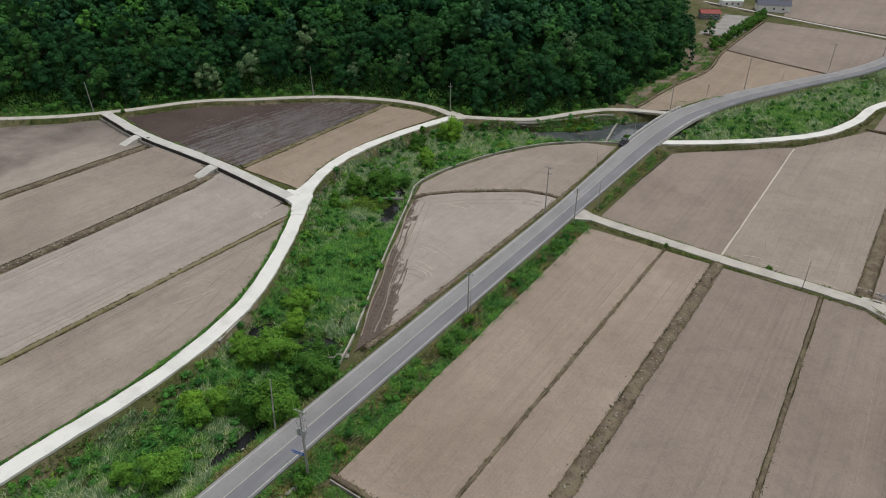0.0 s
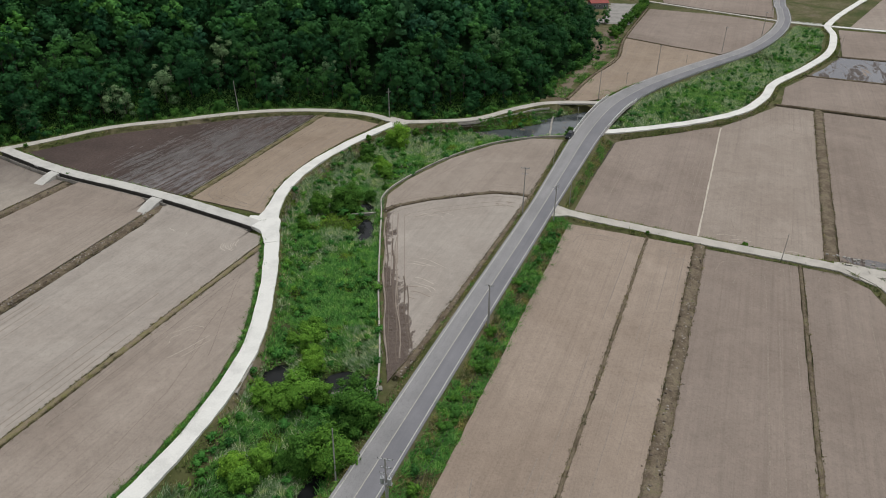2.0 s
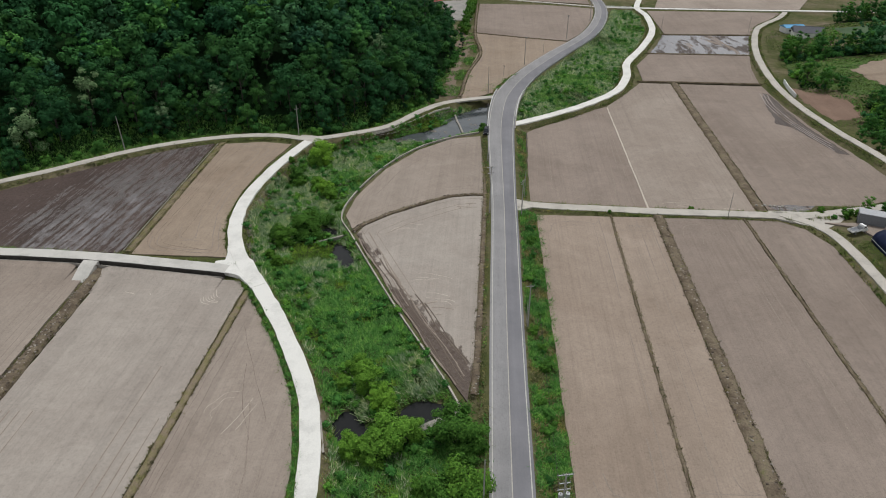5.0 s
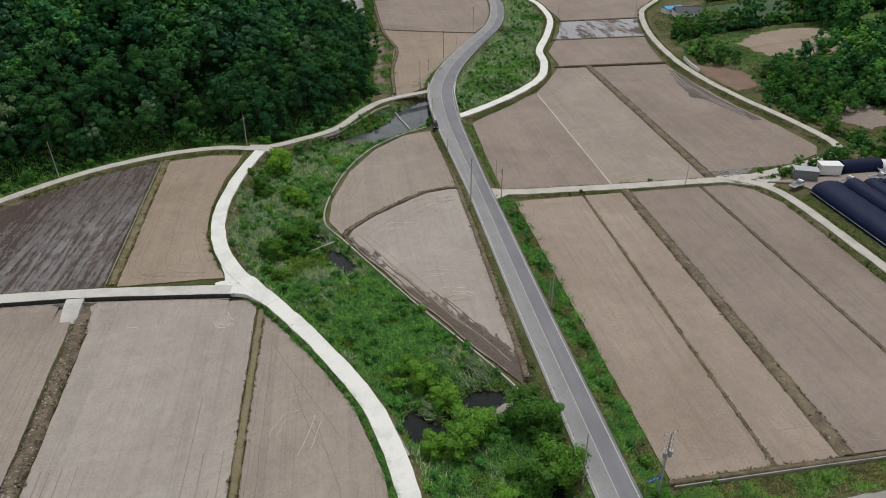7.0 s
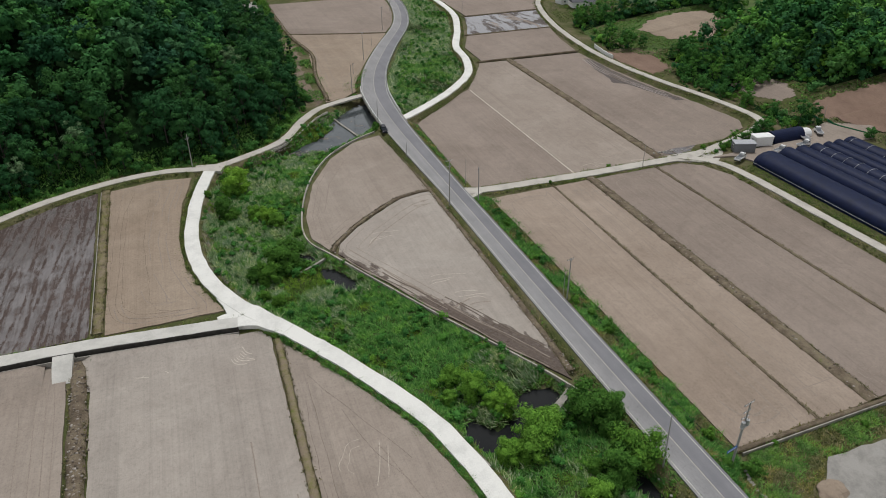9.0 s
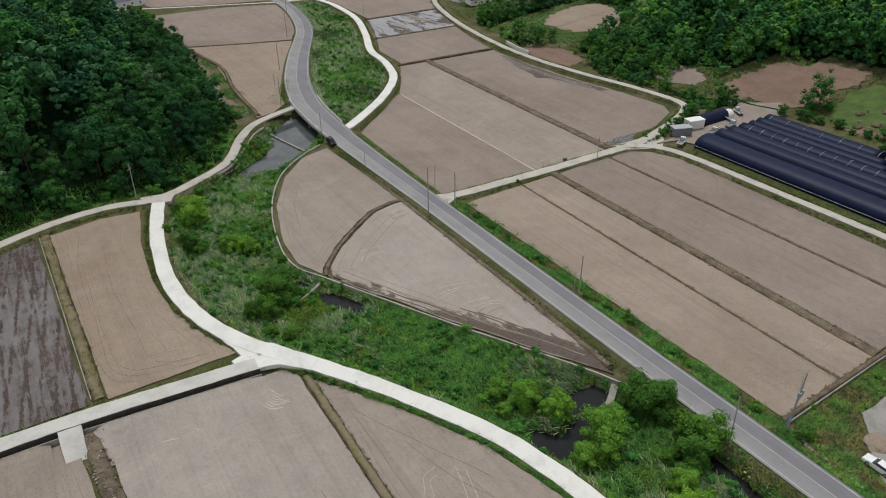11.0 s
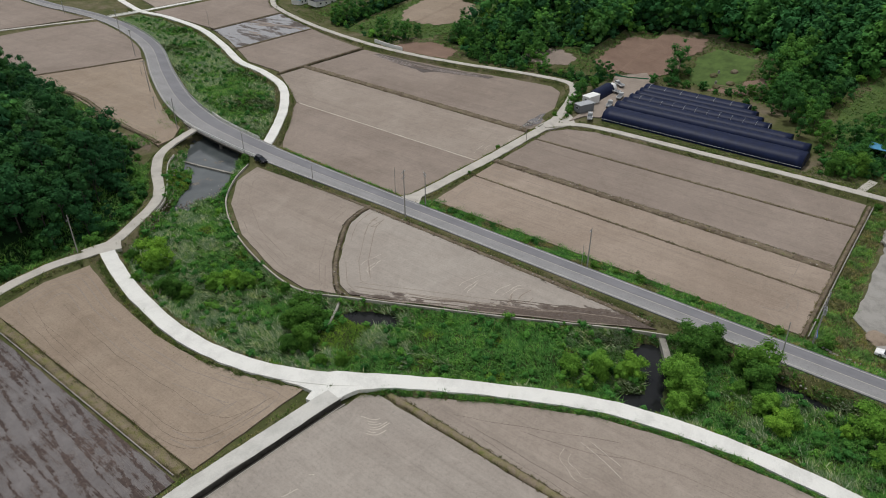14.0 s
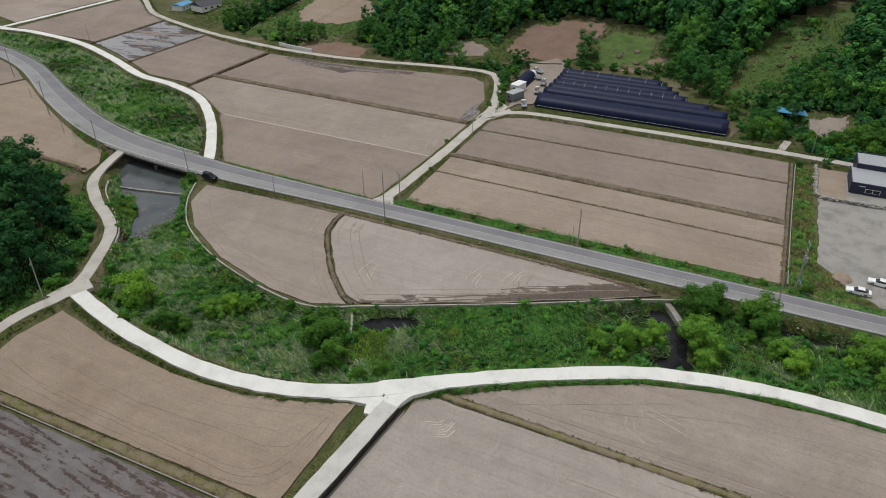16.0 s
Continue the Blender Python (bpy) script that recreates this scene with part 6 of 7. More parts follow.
rubble("pebbles and mud on the shoal of the pool", curve([(-103, 195, -0.78), (-97, 195.4, -0.78), (-91, 194.2, -0.78), (-86, 193.4, -0.78), (-81.5, 196.4, -0.78)], 0.8), 5.0, 0.1, 9, r4)
rubble("grey riprap stones on the bank below the woodland lane", curve([(-111, 189, 1.6), (-104, 194, 1.3), (-98, 200.5, 1.1), (-92, 209.5, 0.9), (-86.5, 216.5, 0.8), (-81, 222, 0.8)], 0.9), 2.6, 0.2, 8, r4)
# ---- bridge and rails ----
def side_line(lo, hi, off, lift=0.0, step=1):
    """The road's edge between two y values, off metres outside its width."""
    n = normals(ROAD)
    k = (ROAD[:, 1] >= lo) & (ROAD[:, 1] <= hi)
    s = 1 if off > 0 else -1
    l = ROAD[k].copy()
    l[:, :2] += n[k] * (s * (ROAD_W[k] / 2) + off)[:, None]
    l[:, 2] += 0.07 + lift
    return l[::step]


bridge = tagged(new("bridge"), "concrete road bridge with white railings over the stream", "bridge", kind="structure")
k = (ROAD[:, 1] > 200) & (ROAD[:, 1] < 243)
deck = ROAD[k].copy()
deck[:, 2] -= 0.02
ribbon("deck", deck, ROAD_W[k] + 1.3, M["concrete"], 0.28, 0, 0, bridge)
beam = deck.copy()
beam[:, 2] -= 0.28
# girder in the near-black concrete: shade below the deck put in colour
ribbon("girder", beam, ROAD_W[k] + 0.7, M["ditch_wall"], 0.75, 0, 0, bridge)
for y, x, turn in ((204.3, -63.6, 4), (237.2, -60.6, -14)):
    part("abutment", mesh((box, (x, y, 0.1, 11.2, 1.2, 3.0, turn, 0.05))), M["concrete"], bridge)
for x, y in ((-66.4, 220.5), (-62.8, 221), (-59.2, 221.5)):
    part("pier", mesh((tube, ((x, y, -2.4), (x, y, 1.6), 0.45, 0.45, 12))), M["concrete"], bridge)
part("pier_cap", mesh((box, (-62.8, 221, 1.5, 9.5, 0.9, 0.5, 8, 0.05))), M["concrete"], bridge)


def rail(name, label, line, m, posts, beams, high, thick):
    """A railing on posts along a line."""
    root = tagged(new(name), label, "railing", kind="structure")
    post = mesh((box, (0, 0, high / 2, thick, thick, high, 0, 0.01)))
    me = bpy.data.meshes.new("post")
    post.to_mesh(me), post.free()
    me.materials.append(M[m])
    for p in line[::posts]:
        o = new("post", me)
        o.parent, o.location = root, p
    for z, h in beams:
        l = line.copy()
        l[:, 2] += z + h / 2
        ribbon("beam", l, thick, M[m], h, 0, 0, root)


rail("bridge_railing", "white steel bridge railing with posts", side_line(198, 240, 0.35), "rail", 1, ((0.4, 0.16), (0.9, 0.2)), 1.0, 0.16)
rail("bridge_railing", "white steel bridge railing with posts", side_line(209, 243, -0.35), "rail", 1, ((0.4, 0.16), (0.9, 0.2)), 1.0, 0.16)
rail("guard_rail", "grey steel guard rail along the road bend", side_line(243, 392, -0.3), "steel", 2, ((0.45, 0.34),), 0.75, 0.09)
rail("lane_kerb", "low pale concrete kerb beside the woodland lane", curve([(-113, 188.5, 2.6), (-107, 192.5, 2.5), (-101, 197.2, 2.4), (-95.5, 204.5, 2.3), (-91, 211.5, 2.2), (-86.5, 218, 2.2), (-82, 222, 2.2)], 1.5), "lane_grey", 3, ((-0.3, 0.6),), 0.2, 0.3)

for off in (0.0, 3.4):
    rail("bridge_railing", "pale low railing on the far lane's small bridge", curve([(-1, 404.0 + off, 1.98), (14, 402.6 + off, 1.98)], 1.6), "rail", 2, ((0.35, 0.1), (0.7, 0.12)), 0.8, 0.12)


# ---- utility poles ----
def pole(label, x, y, h, arms=(), transformer=False, sign=False, lean=0.0, turn=0.0, r=0.17):
    """A tapered concrete pole; arms: heights below the top at which cross-arms sit."""
    root = tagged(new("utility_pole"), label, "utility pole", "utility poles")
    root.matrix_world = pose(x, y, gz(x, y), lean, 0, turn)
    part("shaft", mesh((tube, ((0, 0, -0.6), (0, 0, h), r, r * 0.6, 10))), M["pole"], root)
    for d, w in arms:
        arm = part("cross_arm", mesh((box, (0, 0.14, h - d, w, 0.1, 0.1))), M["steel"], root)
        for s in (-0.46, -0.16, 0.16, 0.46):
            part("insulator", mesh((tube, ((s * w, 0.14, h - d + 0.05), (s * w, 0.14, h - d + 0.34), 0.06, 0.045, 8))), M["insulator"], arm)
        part("brace", mesh((tube, ((w * 0.3, 0.14, h - d), (0, 0.05, h - d - 0.5), 0.025))), M["steel"], arm)
    if transformer:
        for s in (-0.5, 0.5):
            can = part("transformer", mesh((tube, ((s, -0.1, h - 4.6), (s, -0.1, h - 3.6), 0.3, 0.3, 14))), M["steel"], root)
            part("bushing", mesh((tube, ((s, -0.1, h - 3.6), (s, -0.1, h - 3.3), 0.05))), M["insulator"], can)
        part("platform", mesh((box, (0, -0.1, h - 4.68, 1.7, 0.5, 0.08))), M["steel"], root)
        for s in (-0.2, 0.2):
            part("conduit", mesh((tube, ((s, 0.1, 0), (s, 0.1, h - 4.8), 0.05))), M["steel"], root)
    if sign:
        board = part("road_sign", mesh((box, (-1.25, 0.0, 4.6, 2.2, 0.06, 0.55, 0, 0.01))), M["sign"], root, "blue direction sign board")
        part("sign_arm", mesh((tube, ((-2.2, 0.05, 4.6), (0, 0.05, 4.6), 0.04))), M["steel"], root)
        for i, w in enumerate((0.5, 0.35, 0.45)):
            part("bar", mesh((box, (-1.95 + i * 0.62, -0.035, 4.6, w, 0.012, 0.2))), M["white"], board)
    return root


A2, A1 = ((0.35, 2.2), (1.9, 1.6)), ((0.4, 1.6),)
pole("grey concrete utility pole with transformers and blue sign", -56.8, 46.3, 13.6, A2 + ((3.1, 1.8),), True, True, turn=12)
pole("bare leaning concrete pole beside the road", -67.2, 49.5, 10.3, (), lean=-3, r=0.14)
pole("grey concrete utility pole with one cross-arm", -59.1, 93.6, 10.0, A1, turn=8)
pole("thin grey service pole beside the road", -59.3, 94.9, 5.6, (), r=0.08)
pole("tall concrete utility pole with two cross-arms", -67.0, 141.6, 13.0, A2, turn=15)
pole("concrete utility pole with a wide cross-arm", -58.8, 141.6, 9.8, ((0.3, 2.4), (1.0, 1.6)), turn=60)
pole("thin grey pole at the field corner", -57.6, 153.4, 8.0, (), r=0.1)
pole("concrete pole with a short cross-arm beside the lanes", -128.8, 188.4, 10.4, ((1.3, 1.4),), lean=2, turn=40)
pole("bare concrete pole beside the woodland lane", -178.5, 171.8, 11.0, (), lean=2)
pole("bare concrete pole beside the woodland lane", -224.5, 113.5, 10.6, (), lean=3)
pole("bare concrete pole beside the woodland lane", -247, 91, 10.0, (), lean=2)
pole("concrete utility pole beside the road bend", -53, 282.5, 12.2, A1, turn=-30)
pole("short dark post beside the road bend", -62.2, 264, 4.6, ((0.2, 0.7),), r=0.11, turn=-30)
pole("short dark post beside the road bend", -43.5, 304, 4.0, (), r=0.1)
pole("concrete utility pole beside the road bend", -30.5, 331, 11.5, A1, turn=-30)
pole("concrete utility pole beside the far road", -14.2, 372, 11.5, A1, turn=-20)
pole("thin pole beside the cross lane", -6, 143.6, 7.0, (), r=0.1)
pole("concrete pole at the bridge end", -68.3, 205.4, 9.0, (), r=0.13)
pole("concrete utility pole beside the bridge", -68.4, 241, 11.0, (), lean=2, r=0.14)
pole("dark short pole beside the road", -67.9, 175.3, 5.0, (), r=0.1)
pole("thin pole between the far paddies", 18.5, 345.5, 9.0, (), r=0.1)
pole("thin pole on the bund of the far field", 62, 346, 9.0, (), r=0.1)
pole("thin pole beside the tunnel lane", 21.5, 44, 9.0, (), r=0.11)
pole("thin pale pole on the garden slope", 72, 153, 6.0, (), r=0.08)
pole("concrete pole far down the road", -10, 436, 11.0, A1, turn=0)


# ---- vehicles ----
def loft(profile, width, tuck):
    """A shell from a side outline (x, z): sides at both half widths, drawn in by tuck towards the top."""
    bm = bmesh.new()
    z0, z1 = min(p[1] for p in profile), max(p[1] for p in profile)
    rows = []
    for s in (-1, 1):
        rows.append([bm.verts.new((x, s * (width / 2 - tuck * ((z - z0) / (z1 - z0)) ** 2), z)) for x, z in profile])
    bm.faces.new(rows[0]), bm.faces.new(rows[1][::-1])
    n = len(profile)
    for i in range(n):
        j = (i + 1) % n
        bm.faces.new((rows[0][j], rows[0][i], rows[1][i], rows[1][j]))
    bmesh.ops.recalc_face_normals(bm, faces=bm.faces[:])
    bmesh.ops.bevel(bm, geom=bm.edges[:], offset=0.05, segments=2, affect="EDGES")
    return bm


def wheels(root, xs, half, r):
    for x in xs:
        for s in (-1, 1):
            w = part("wheel", mesh((tube, ((x, s * (half - 0.22), r), (x, s * half, r), r, r, 18))), M["tyre"], root)
            part("rim", mesh((tube, ((x, s * (half - 0.05), r), (x, s * (half + 0.012), r), r * 0.62, r * 0.5, 12))), M["steel"], w)


def car(label, x, y, z, turn, paint, suv=False):
    root = tagged(new("car"), label, "car")
    L, W, H = (4.7, 1.88, 1.7) if suv else (4.85, 1.84, 1.46)
    hood = H * 0.58 if suv else H * 0.62
    tail = H * 0.62 if suv else H * 0.7
    body = [(-L / 2, 0.38), (-L / 2 + 0.05, 0.28), (L / 2 - 0.1, 0.26), (L / 2, 0.45), (L / 2 - 0.06, hood * 0.85), (L / 2 - 0.9, hood), (0.75, hood + 0.08), (-L / 2 + (0.3 if suv else 0.9), tail + 0.05), (-L / 2 + 0.03, tail * 0.95)]
    part("body", loft(body, W, 0.1), M[paint], root)
    if suv:
        cabin, roof = [(1.15, hood), (0.35, H - 0.12), (-0.2, H - 0.04), (-L / 2 + 0.75, H - 0.08), (-L / 2 + 0.18, tail)], (-0.85, 2.5)
    else:
        cabin, roof = [(1.05, hood), (0.15, H - 0.08), (-0.35, H - 0.03), (-1.0, H - 0.1), (-L / 2 + 0.55, tail)], (-0.42, 1.35)
    part("cabin_glass", loft(cabin, W - 0.16, 0.28), M["glass"], root)
    part("roof", mesh((box, (roof[0], 0, H - 0.02, roof[1], W - 0.52, 0.07, 0, 0.03))), M[paint], root)
    wheels(root, (L * 0.29, -L * 0.29), W / 2, 0.34)
    for s in (-1, 1):
        part("headlight", mesh((box, (L / 2 - 0.12, s * (W / 2 - 0.3), hood * 0.78, 0.16, 0.36, 0.14, 0, 0.02))), M["white"], root)
        part("tail_light", mesh((box, (-L / 2 + 0.06, s * (W / 2 - 0.26), tail * 0.82, 0.1, 0.3, 0.16, 0, 0.02))), M["red_roof"], root)
        part("mirror", mesh((box, (0.72, s * (W / 2 + 0.06), hood + 0.12, 0.12, 0.18, 0.13, 0, 0.03))), M[paint], root)
    part("windscreen_pillar", mesh((box, (0.62, 0, hood + 0.02, 0.5, W - 0.5, 0.04))), M["glass"], root)
    root.matrix_world = pose(x, y, z, 0, 0, turn)
    return root


def truck(label, x, y, z, turn):
    root = tagged(new("pickup_truck"), label, "truck")
    cab = [(2.5, 0.45), (2.52, 0.9), (2.2, 1.25), (1.75, 1.95), (0.95, 1.97), (0.9, 0.45)]
    part("cab", loft(cab, 1.7, 0.12), M["car_white"], root)
    part("windscreen", mesh((box, (2.08, 0, 1.58, 0.05, 1.3, 0.55))), M["glass"], root).matrix_basis = Matrix.Translation((0.0, 0, 0))
    for s in (-1, 1):
        part("side_window", mesh((box, (1.42, s * 0.79, 1.55, 0.7, 0.05, 0.45))), M["glass"], root)
        part("bed_side", mesh((box, (-0.85, s * 0.84, 1.0, 3.2, 0.05, 0.4))), M["car_white"], root)
    part("bed_floor", mesh((box, (-0.85, 0, 0.76, 3.25, 1.7, 0.12, 0, 0.02))), M["grey_panel"], root)
    part("tailgate", mesh((box, (-2.46, 0, 1.0, 0.05, 1.66, 0.4))), M["car_white"], root)
    part("bulkhead", mesh((box, (0.76, 0, 1.2, 0.06, 1.66, 0.8))), M["steel"], root)
    part("chassis", mesh((box, (0, 0, 0.5, 4.6, 0.8, 0.2))), M["tyre"], root)
    wheels(root, (1.7, -1.5), 0.8, 0.32)
    root.matrix_world = pose(x, y, z, 0, 0, turn)


car("black sport utility car parked on the road shoulder", -68.6, 197.2, 1.93, -93, "car_black", True)
car("white saloon car parked on the grass beside the lot", -51.6, 34.0, gz(-51.6, 34) + 0.22, 88, "car_white")
car("white saloon car parked in the gravel lot", -46.2, 29.6, 1.03, 82, "car_white")
for x, y, turn in ((22.5, 136.2, 25), (37.5, 136.4, 15), (47.5, 137.2, 10), (52, 141.8, 80), (60, 143.5, 60)):
    truck("white one-ton farm truck parked by the tunnels", x, y, 1.86, turn)


# ---- growing tunnels and yard ----
def tunnel(label, cx, w, y0, y1, h, hoops, z=1.48):
    root = tagged(new("growing_tunnel"), label, "greenhouse", "growing tunnels")
    N = 16
    prof = [(-w / 2, 0.0)] + [(-math.cos(math.pi * i / N) * w / 2, 0.9 + (h - 0.9) * math.sin(math.pi * i / N) ** 0.85) for i in range(N + 1)] + [(w / 2, 0.0)]
    bm = bmesh.new()
    n = max(2, int((y1 - y0) / 2.0))
    rows = []
    for i in range(n + 1):
        y = y0 + (y1 - y0) * i / n
        sag = -0.05 if i % 2 else 0.0
        rows.append([bm.verts.new((x * (1 + sag * 0.3), y, zz + sag * (zz > 1) + 0.03 * wobble(x * 3, y, 0.8))) for x, zz in prof])
    for a, b in zip(rows, rows[1:]):
        for i in range(len(prof) - 1):
            bm.faces.new((a[i], a[i + 1], b[i + 1], b[i]))
    bm.faces.new(rows[0]), bm.faces.new(rows[-1][::-1])
    bmesh.ops.recalc_face_normals(bm, faces=bm.faces[:])
    for f in bm.faces:
        f.smooth = len(f.verts) == 4
    part("film_cover", bm, M["film"], root)
    for i in range(n + 1):
        if hoops and i % hoops == 0:
            y = y0 + (y1 - y0) * i / n
            bm = bmesh.new()
            ring = [[bm.verts.new((x * 1.01, y + d, zz * 1.008 + 0.015)) for x, zz in prof[1:-1]] for d in (-0.07, 0.07)]
            for k in range(len(ring[0]) - 1):
                bm.faces.new((ring[0][k], ring[0][k + 1], ring[1][k + 1], ring[1][k]))
            bmesh.ops.solidify(bm, geom=bm.faces[:], thickness=0.04)
            part("strap", bm, M["hoop"], root)
    for s in (-1, 1):
        part("base_rail", mesh((tube, ((s * (w / 2 + 0.06), y0, 0.75), (s * (w / 2 + 0.06), y1, 0.75), 0.05, 0.05, 6))), M["hoop"], root)
    for y in (y0 - 0.03, y1 + 0.03):
        part("end_door", mesh((box, (0, y, 1.05, 1.8, 0.06, 2.1))), M["film"], root)
    root.location = (cx, 0, z)


dark = "long growing tunnel covered in dark blue film"
for cx, w, y0, y1, h, hoops in ((28.9, 9.0, 69, 132.8, 3.6, 0), (36.3, 5.7, 70, 133, 3.7, 0), (42.0, 5.5, 76.5, 133, 3.3, 0), (47.4, 5.2, 84.7, 133, 3.2, 2), (52.1, 4.1, 88.3, 133, 3.0, 0),
                                (56.4, 4.3, 91.3, 133.2, 3.0, 0), (61.6, 5.6, 95.5, 133.5, 3.0, 3)):
    tunnel(dark + (" with pale straps" if hoops else ""), cx, w, y0, y1, h, hoops)
root = tagged(new("storage_tunnel"), "short arched store covered in black film beside the sheds", "greenhouse")
bm = bmesh.new()
prof = [(math.cos(math.pi * i / 14) * 2.6, math.sin(math.pi * i / 14) * 3.0) for i in range(15)]
rows = [[bm.verts.new((x + d, y, z)) for y, z in prof] for d, x in ((0, -6), (0, 6))]
for i in range(14):
    bm.faces.new((rows[0][i], rows[0][i + 1], rows[1][i + 1], rows[1][i]))
bm.faces.new(rows[0]), bm.faces.new(rows[1][::-1])
part("cover", bm, M["film"], root)
part("tail_cover", mesh((tube, ((6.0, 0, 0.2), (9.5, 0, 0.2), 2.3, 1.9, 16))), M["white"], root, "white plastic sheet over the end")
root.location = (47, 144.6, 1.85)


def shed(label, x, y, z, sx, sy, h, turn, wall, roof, windows):
    root = tagged(new("shed"), label, "shed")
    part("shell", mesh((box, (0, 0, h / 2, sx, sy, h, 0, 0.03))), M[wall], root)
    part("roof", mesh((box, (0, 0, h + 0.08, sx + 0.3, sy + 0.3, 0.16, 0, 0.03))), M[roof], root)
    for i in range(windows):
        w = part("window", mesh((box, (-sx / 2 - 0.02, (i - (windows - 1) / 2) * 1.7, h * 0.58, 0.06, 1.1, 0.9))), M["white"], root)
        part("pane", mesh((box, (-sx / 2 - 0.06, (i - (windows - 1) / 2) * 1.7, h * 0.58, 0.03, 0.95, 0.75))), M["glass"], w)
    root.matrix_world = pose(x, y, z, 0, 0, turn)


shed("grey site cabin with a flat metal roof and two windows", 28.3, 141.6, 1.85, 6.2, 3.2, 2.7, -22, "grey_panel", "grey_roof", 1)
shed("white container shed beside the grey cabin", 36.8, 143.4, 1.85, 5.8, 3.2, 2.9, -12, "white", "white", 1)
fence = tagged(new("net_fence"), "green net fence along the yard", "fence")
fl = curve([(64, 158, 2.6), (71.5, 157, 4), (71, 148, 4), (74.5, 138, 5)], 2.0)
fl[:, 2] = ground_z(fl[:, 0], fl[:, 1]) + 0.85
ribbon("net", fl, 0.06, M["net"], 0.9, 0, 0, fence)
for p in fl[::2]:
    part("post", mesh((tube, ((p[0], p[1], p[2] - 1.5), (p[0], p[1], p[2] + 0.15), 0.04, 0.04, 6))), M["steel"], fence)


# ---- houses ----
def house(label, x, y, sx, sy, h, turn, wall, roof, pitch=1.6, z=None):
    root = tagged(new("house"), label, "house")
    z = gz(x, y) - 0.2 if z is None else z
    part("shell", mesh((box, (0, 0, h / 2, sx, sy, h))), M[wall], root)
    bm = bmesh.new()
    e = 0.5
    v = [bm.verts.new(p) for p in ((-sx / 2 - e, -sy / 2 - e, h), (sx / 2 + e, -sy / 2 - e, h), (sx / 2 + e, sy / 2 + e, h), (-sx / 2 - e, sy / 2 + e, h), (-sx / 2 - e, 0, h + pitch), (sx / 2 + e, 0, h + pitch))]
    for f in ((0, 1, 5, 4), (2, 3, 4, 5), (1, 2, 5), (3, 0, 4), (3, 2, 1, 0)):
        bm.faces.new([v[i] for i in f])
    rf = part("roof", bm, M[roof], root)
    part("ridge_cap", mesh((box, (0, 0, h + pitch, sx + 1, 0.3, 0.12))), M[roof], rf)
    for s in (-1, 1):
        for t in (-0.28, 0.0, 0.28):
            w = part("window", mesh((box, (t * sx, s * (sy / 2 + 0.02), h * 0.55, 1.3, 0.08, 1.1))), M["white"], root)
            part("pane", mesh((box, (t * sx, s * (sy / 2 + 0.06), h * 0.55, 1.1, 0.04, 0.9))), M["glass"], w)
    part("door", mesh((box, (sx / 2 + 0.02, 0, 1.05, 0.08, 1.0, 2.1))), M["grey_panel"], root)
    root.matrix_world = pose(x, y, z, 0, 0, turn)


house("single-storey house with a dark gabled roof among trees", 87, 337, 13, 9, 3.0, -12, "white", "dark_roof", 2.2)
house("small house with a bright blue metal roof", 86.5, 354, 10, 6, 3.0, 10, "white", "sky_roof", 1.0)
house("low farmhouse with a dull red roof beside the wood", -104, 408, 10, 7, 3.4, 30, "grey_panel", "red_roof")
house("long white shed with a dark roof beyond the paddies", -80, 452, 18, 11, 4, 20, "white", "navy_wall", 2.4)
house("white farmhouse with a grey roof beyond the paddies", -104, 452, 12, 8, 3.6, 30, "white", "grey_roof")
canopy = tagged(new("canopy"), "open shelter with a bright blue metal roof", "shelter")
bm = mesh((box, (0, 0, 2.7, 4.4, 8, 0.14, 0, 0.02)))
part("roof", bm, M["sky_roof"], canopy)
for x in (-2, 2):
    for y in (-3.7, 0, 3.7):
        part("post", mesh((tube, ((x, y, -0.4), (x, y, 2.7), 0.06))), M["steel"], canopy)
canopy.matrix_world = pose(46.5, 51.8, gz(46, 51.5), 4, 0, 12) @ Matrix.Diagonal((1.25, 1.25, 1.1, 1))
hall = tagged(new("building"), "modern dark navy building with flat roofs beside the lot", "building")
part("front_wing", mesh((box, (5.2, 26, 2.3, 11, 17, 4.6, 0, 0.04))), M["navy_wall"], hall)
part("rear_wing", mesh((box, (15, 22, 3.2, 9, 22, 6.4, 0, 0.04))), M["navy_wall"], hall)
part("front_roof", mesh((box, (5.4, 26, 4.62, 10.4, 16.4, 0.1))), M["grey_roof"], hall)
part("rear_roof", mesh((box, (15, 22, 6.42, 8.4, 21.4, 0.1))), M["grey_roof"], hall)
for x, y, sx, sy in ((-0.2, 26, 0.3, 17.3), (5.2, 34.5, 11.2, 0.3), (5.2, 17.5, 11.2, 0.3)):
    part("parapet", mesh((box, (x, y, 4.75, sx, sy, 0.5))), M["navy_wall"], hall)
for x, y, sx, sy in ((10.6, 22, 0.3, 22.3), (19.4, 22, 0.3, 22.3), (15, 33, 9.2, 0.3)):
    part("parapet", mesh((box, (x, y, 6.55, sx, sy, 0.5))), M["navy_wall"], hall)
for y in (29, 23.5):
    w = part("window", mesh((box, (-0.34, y, 2.0, 0.12, 3.6, 1.7, 0, 0.01))), M["white"], hall, "white framed wide window")
    for s in (-0.88, 0.88):
        part("pane", mesh((box, (-0.41, y + s, 2.0, 0.05, 1.6, 1.45))), M["glass"], w)
part("door", mesh((box, (-0.34, 19.4, 1.1, 0.12, 1.6, 2.2))), M["glass"], hall)
part("bar", mesh((box, (-0.37, 31.8, 3.7, 0.06, 1.6, 0.3))), M["white"], hall, "pale lettering too small to read")
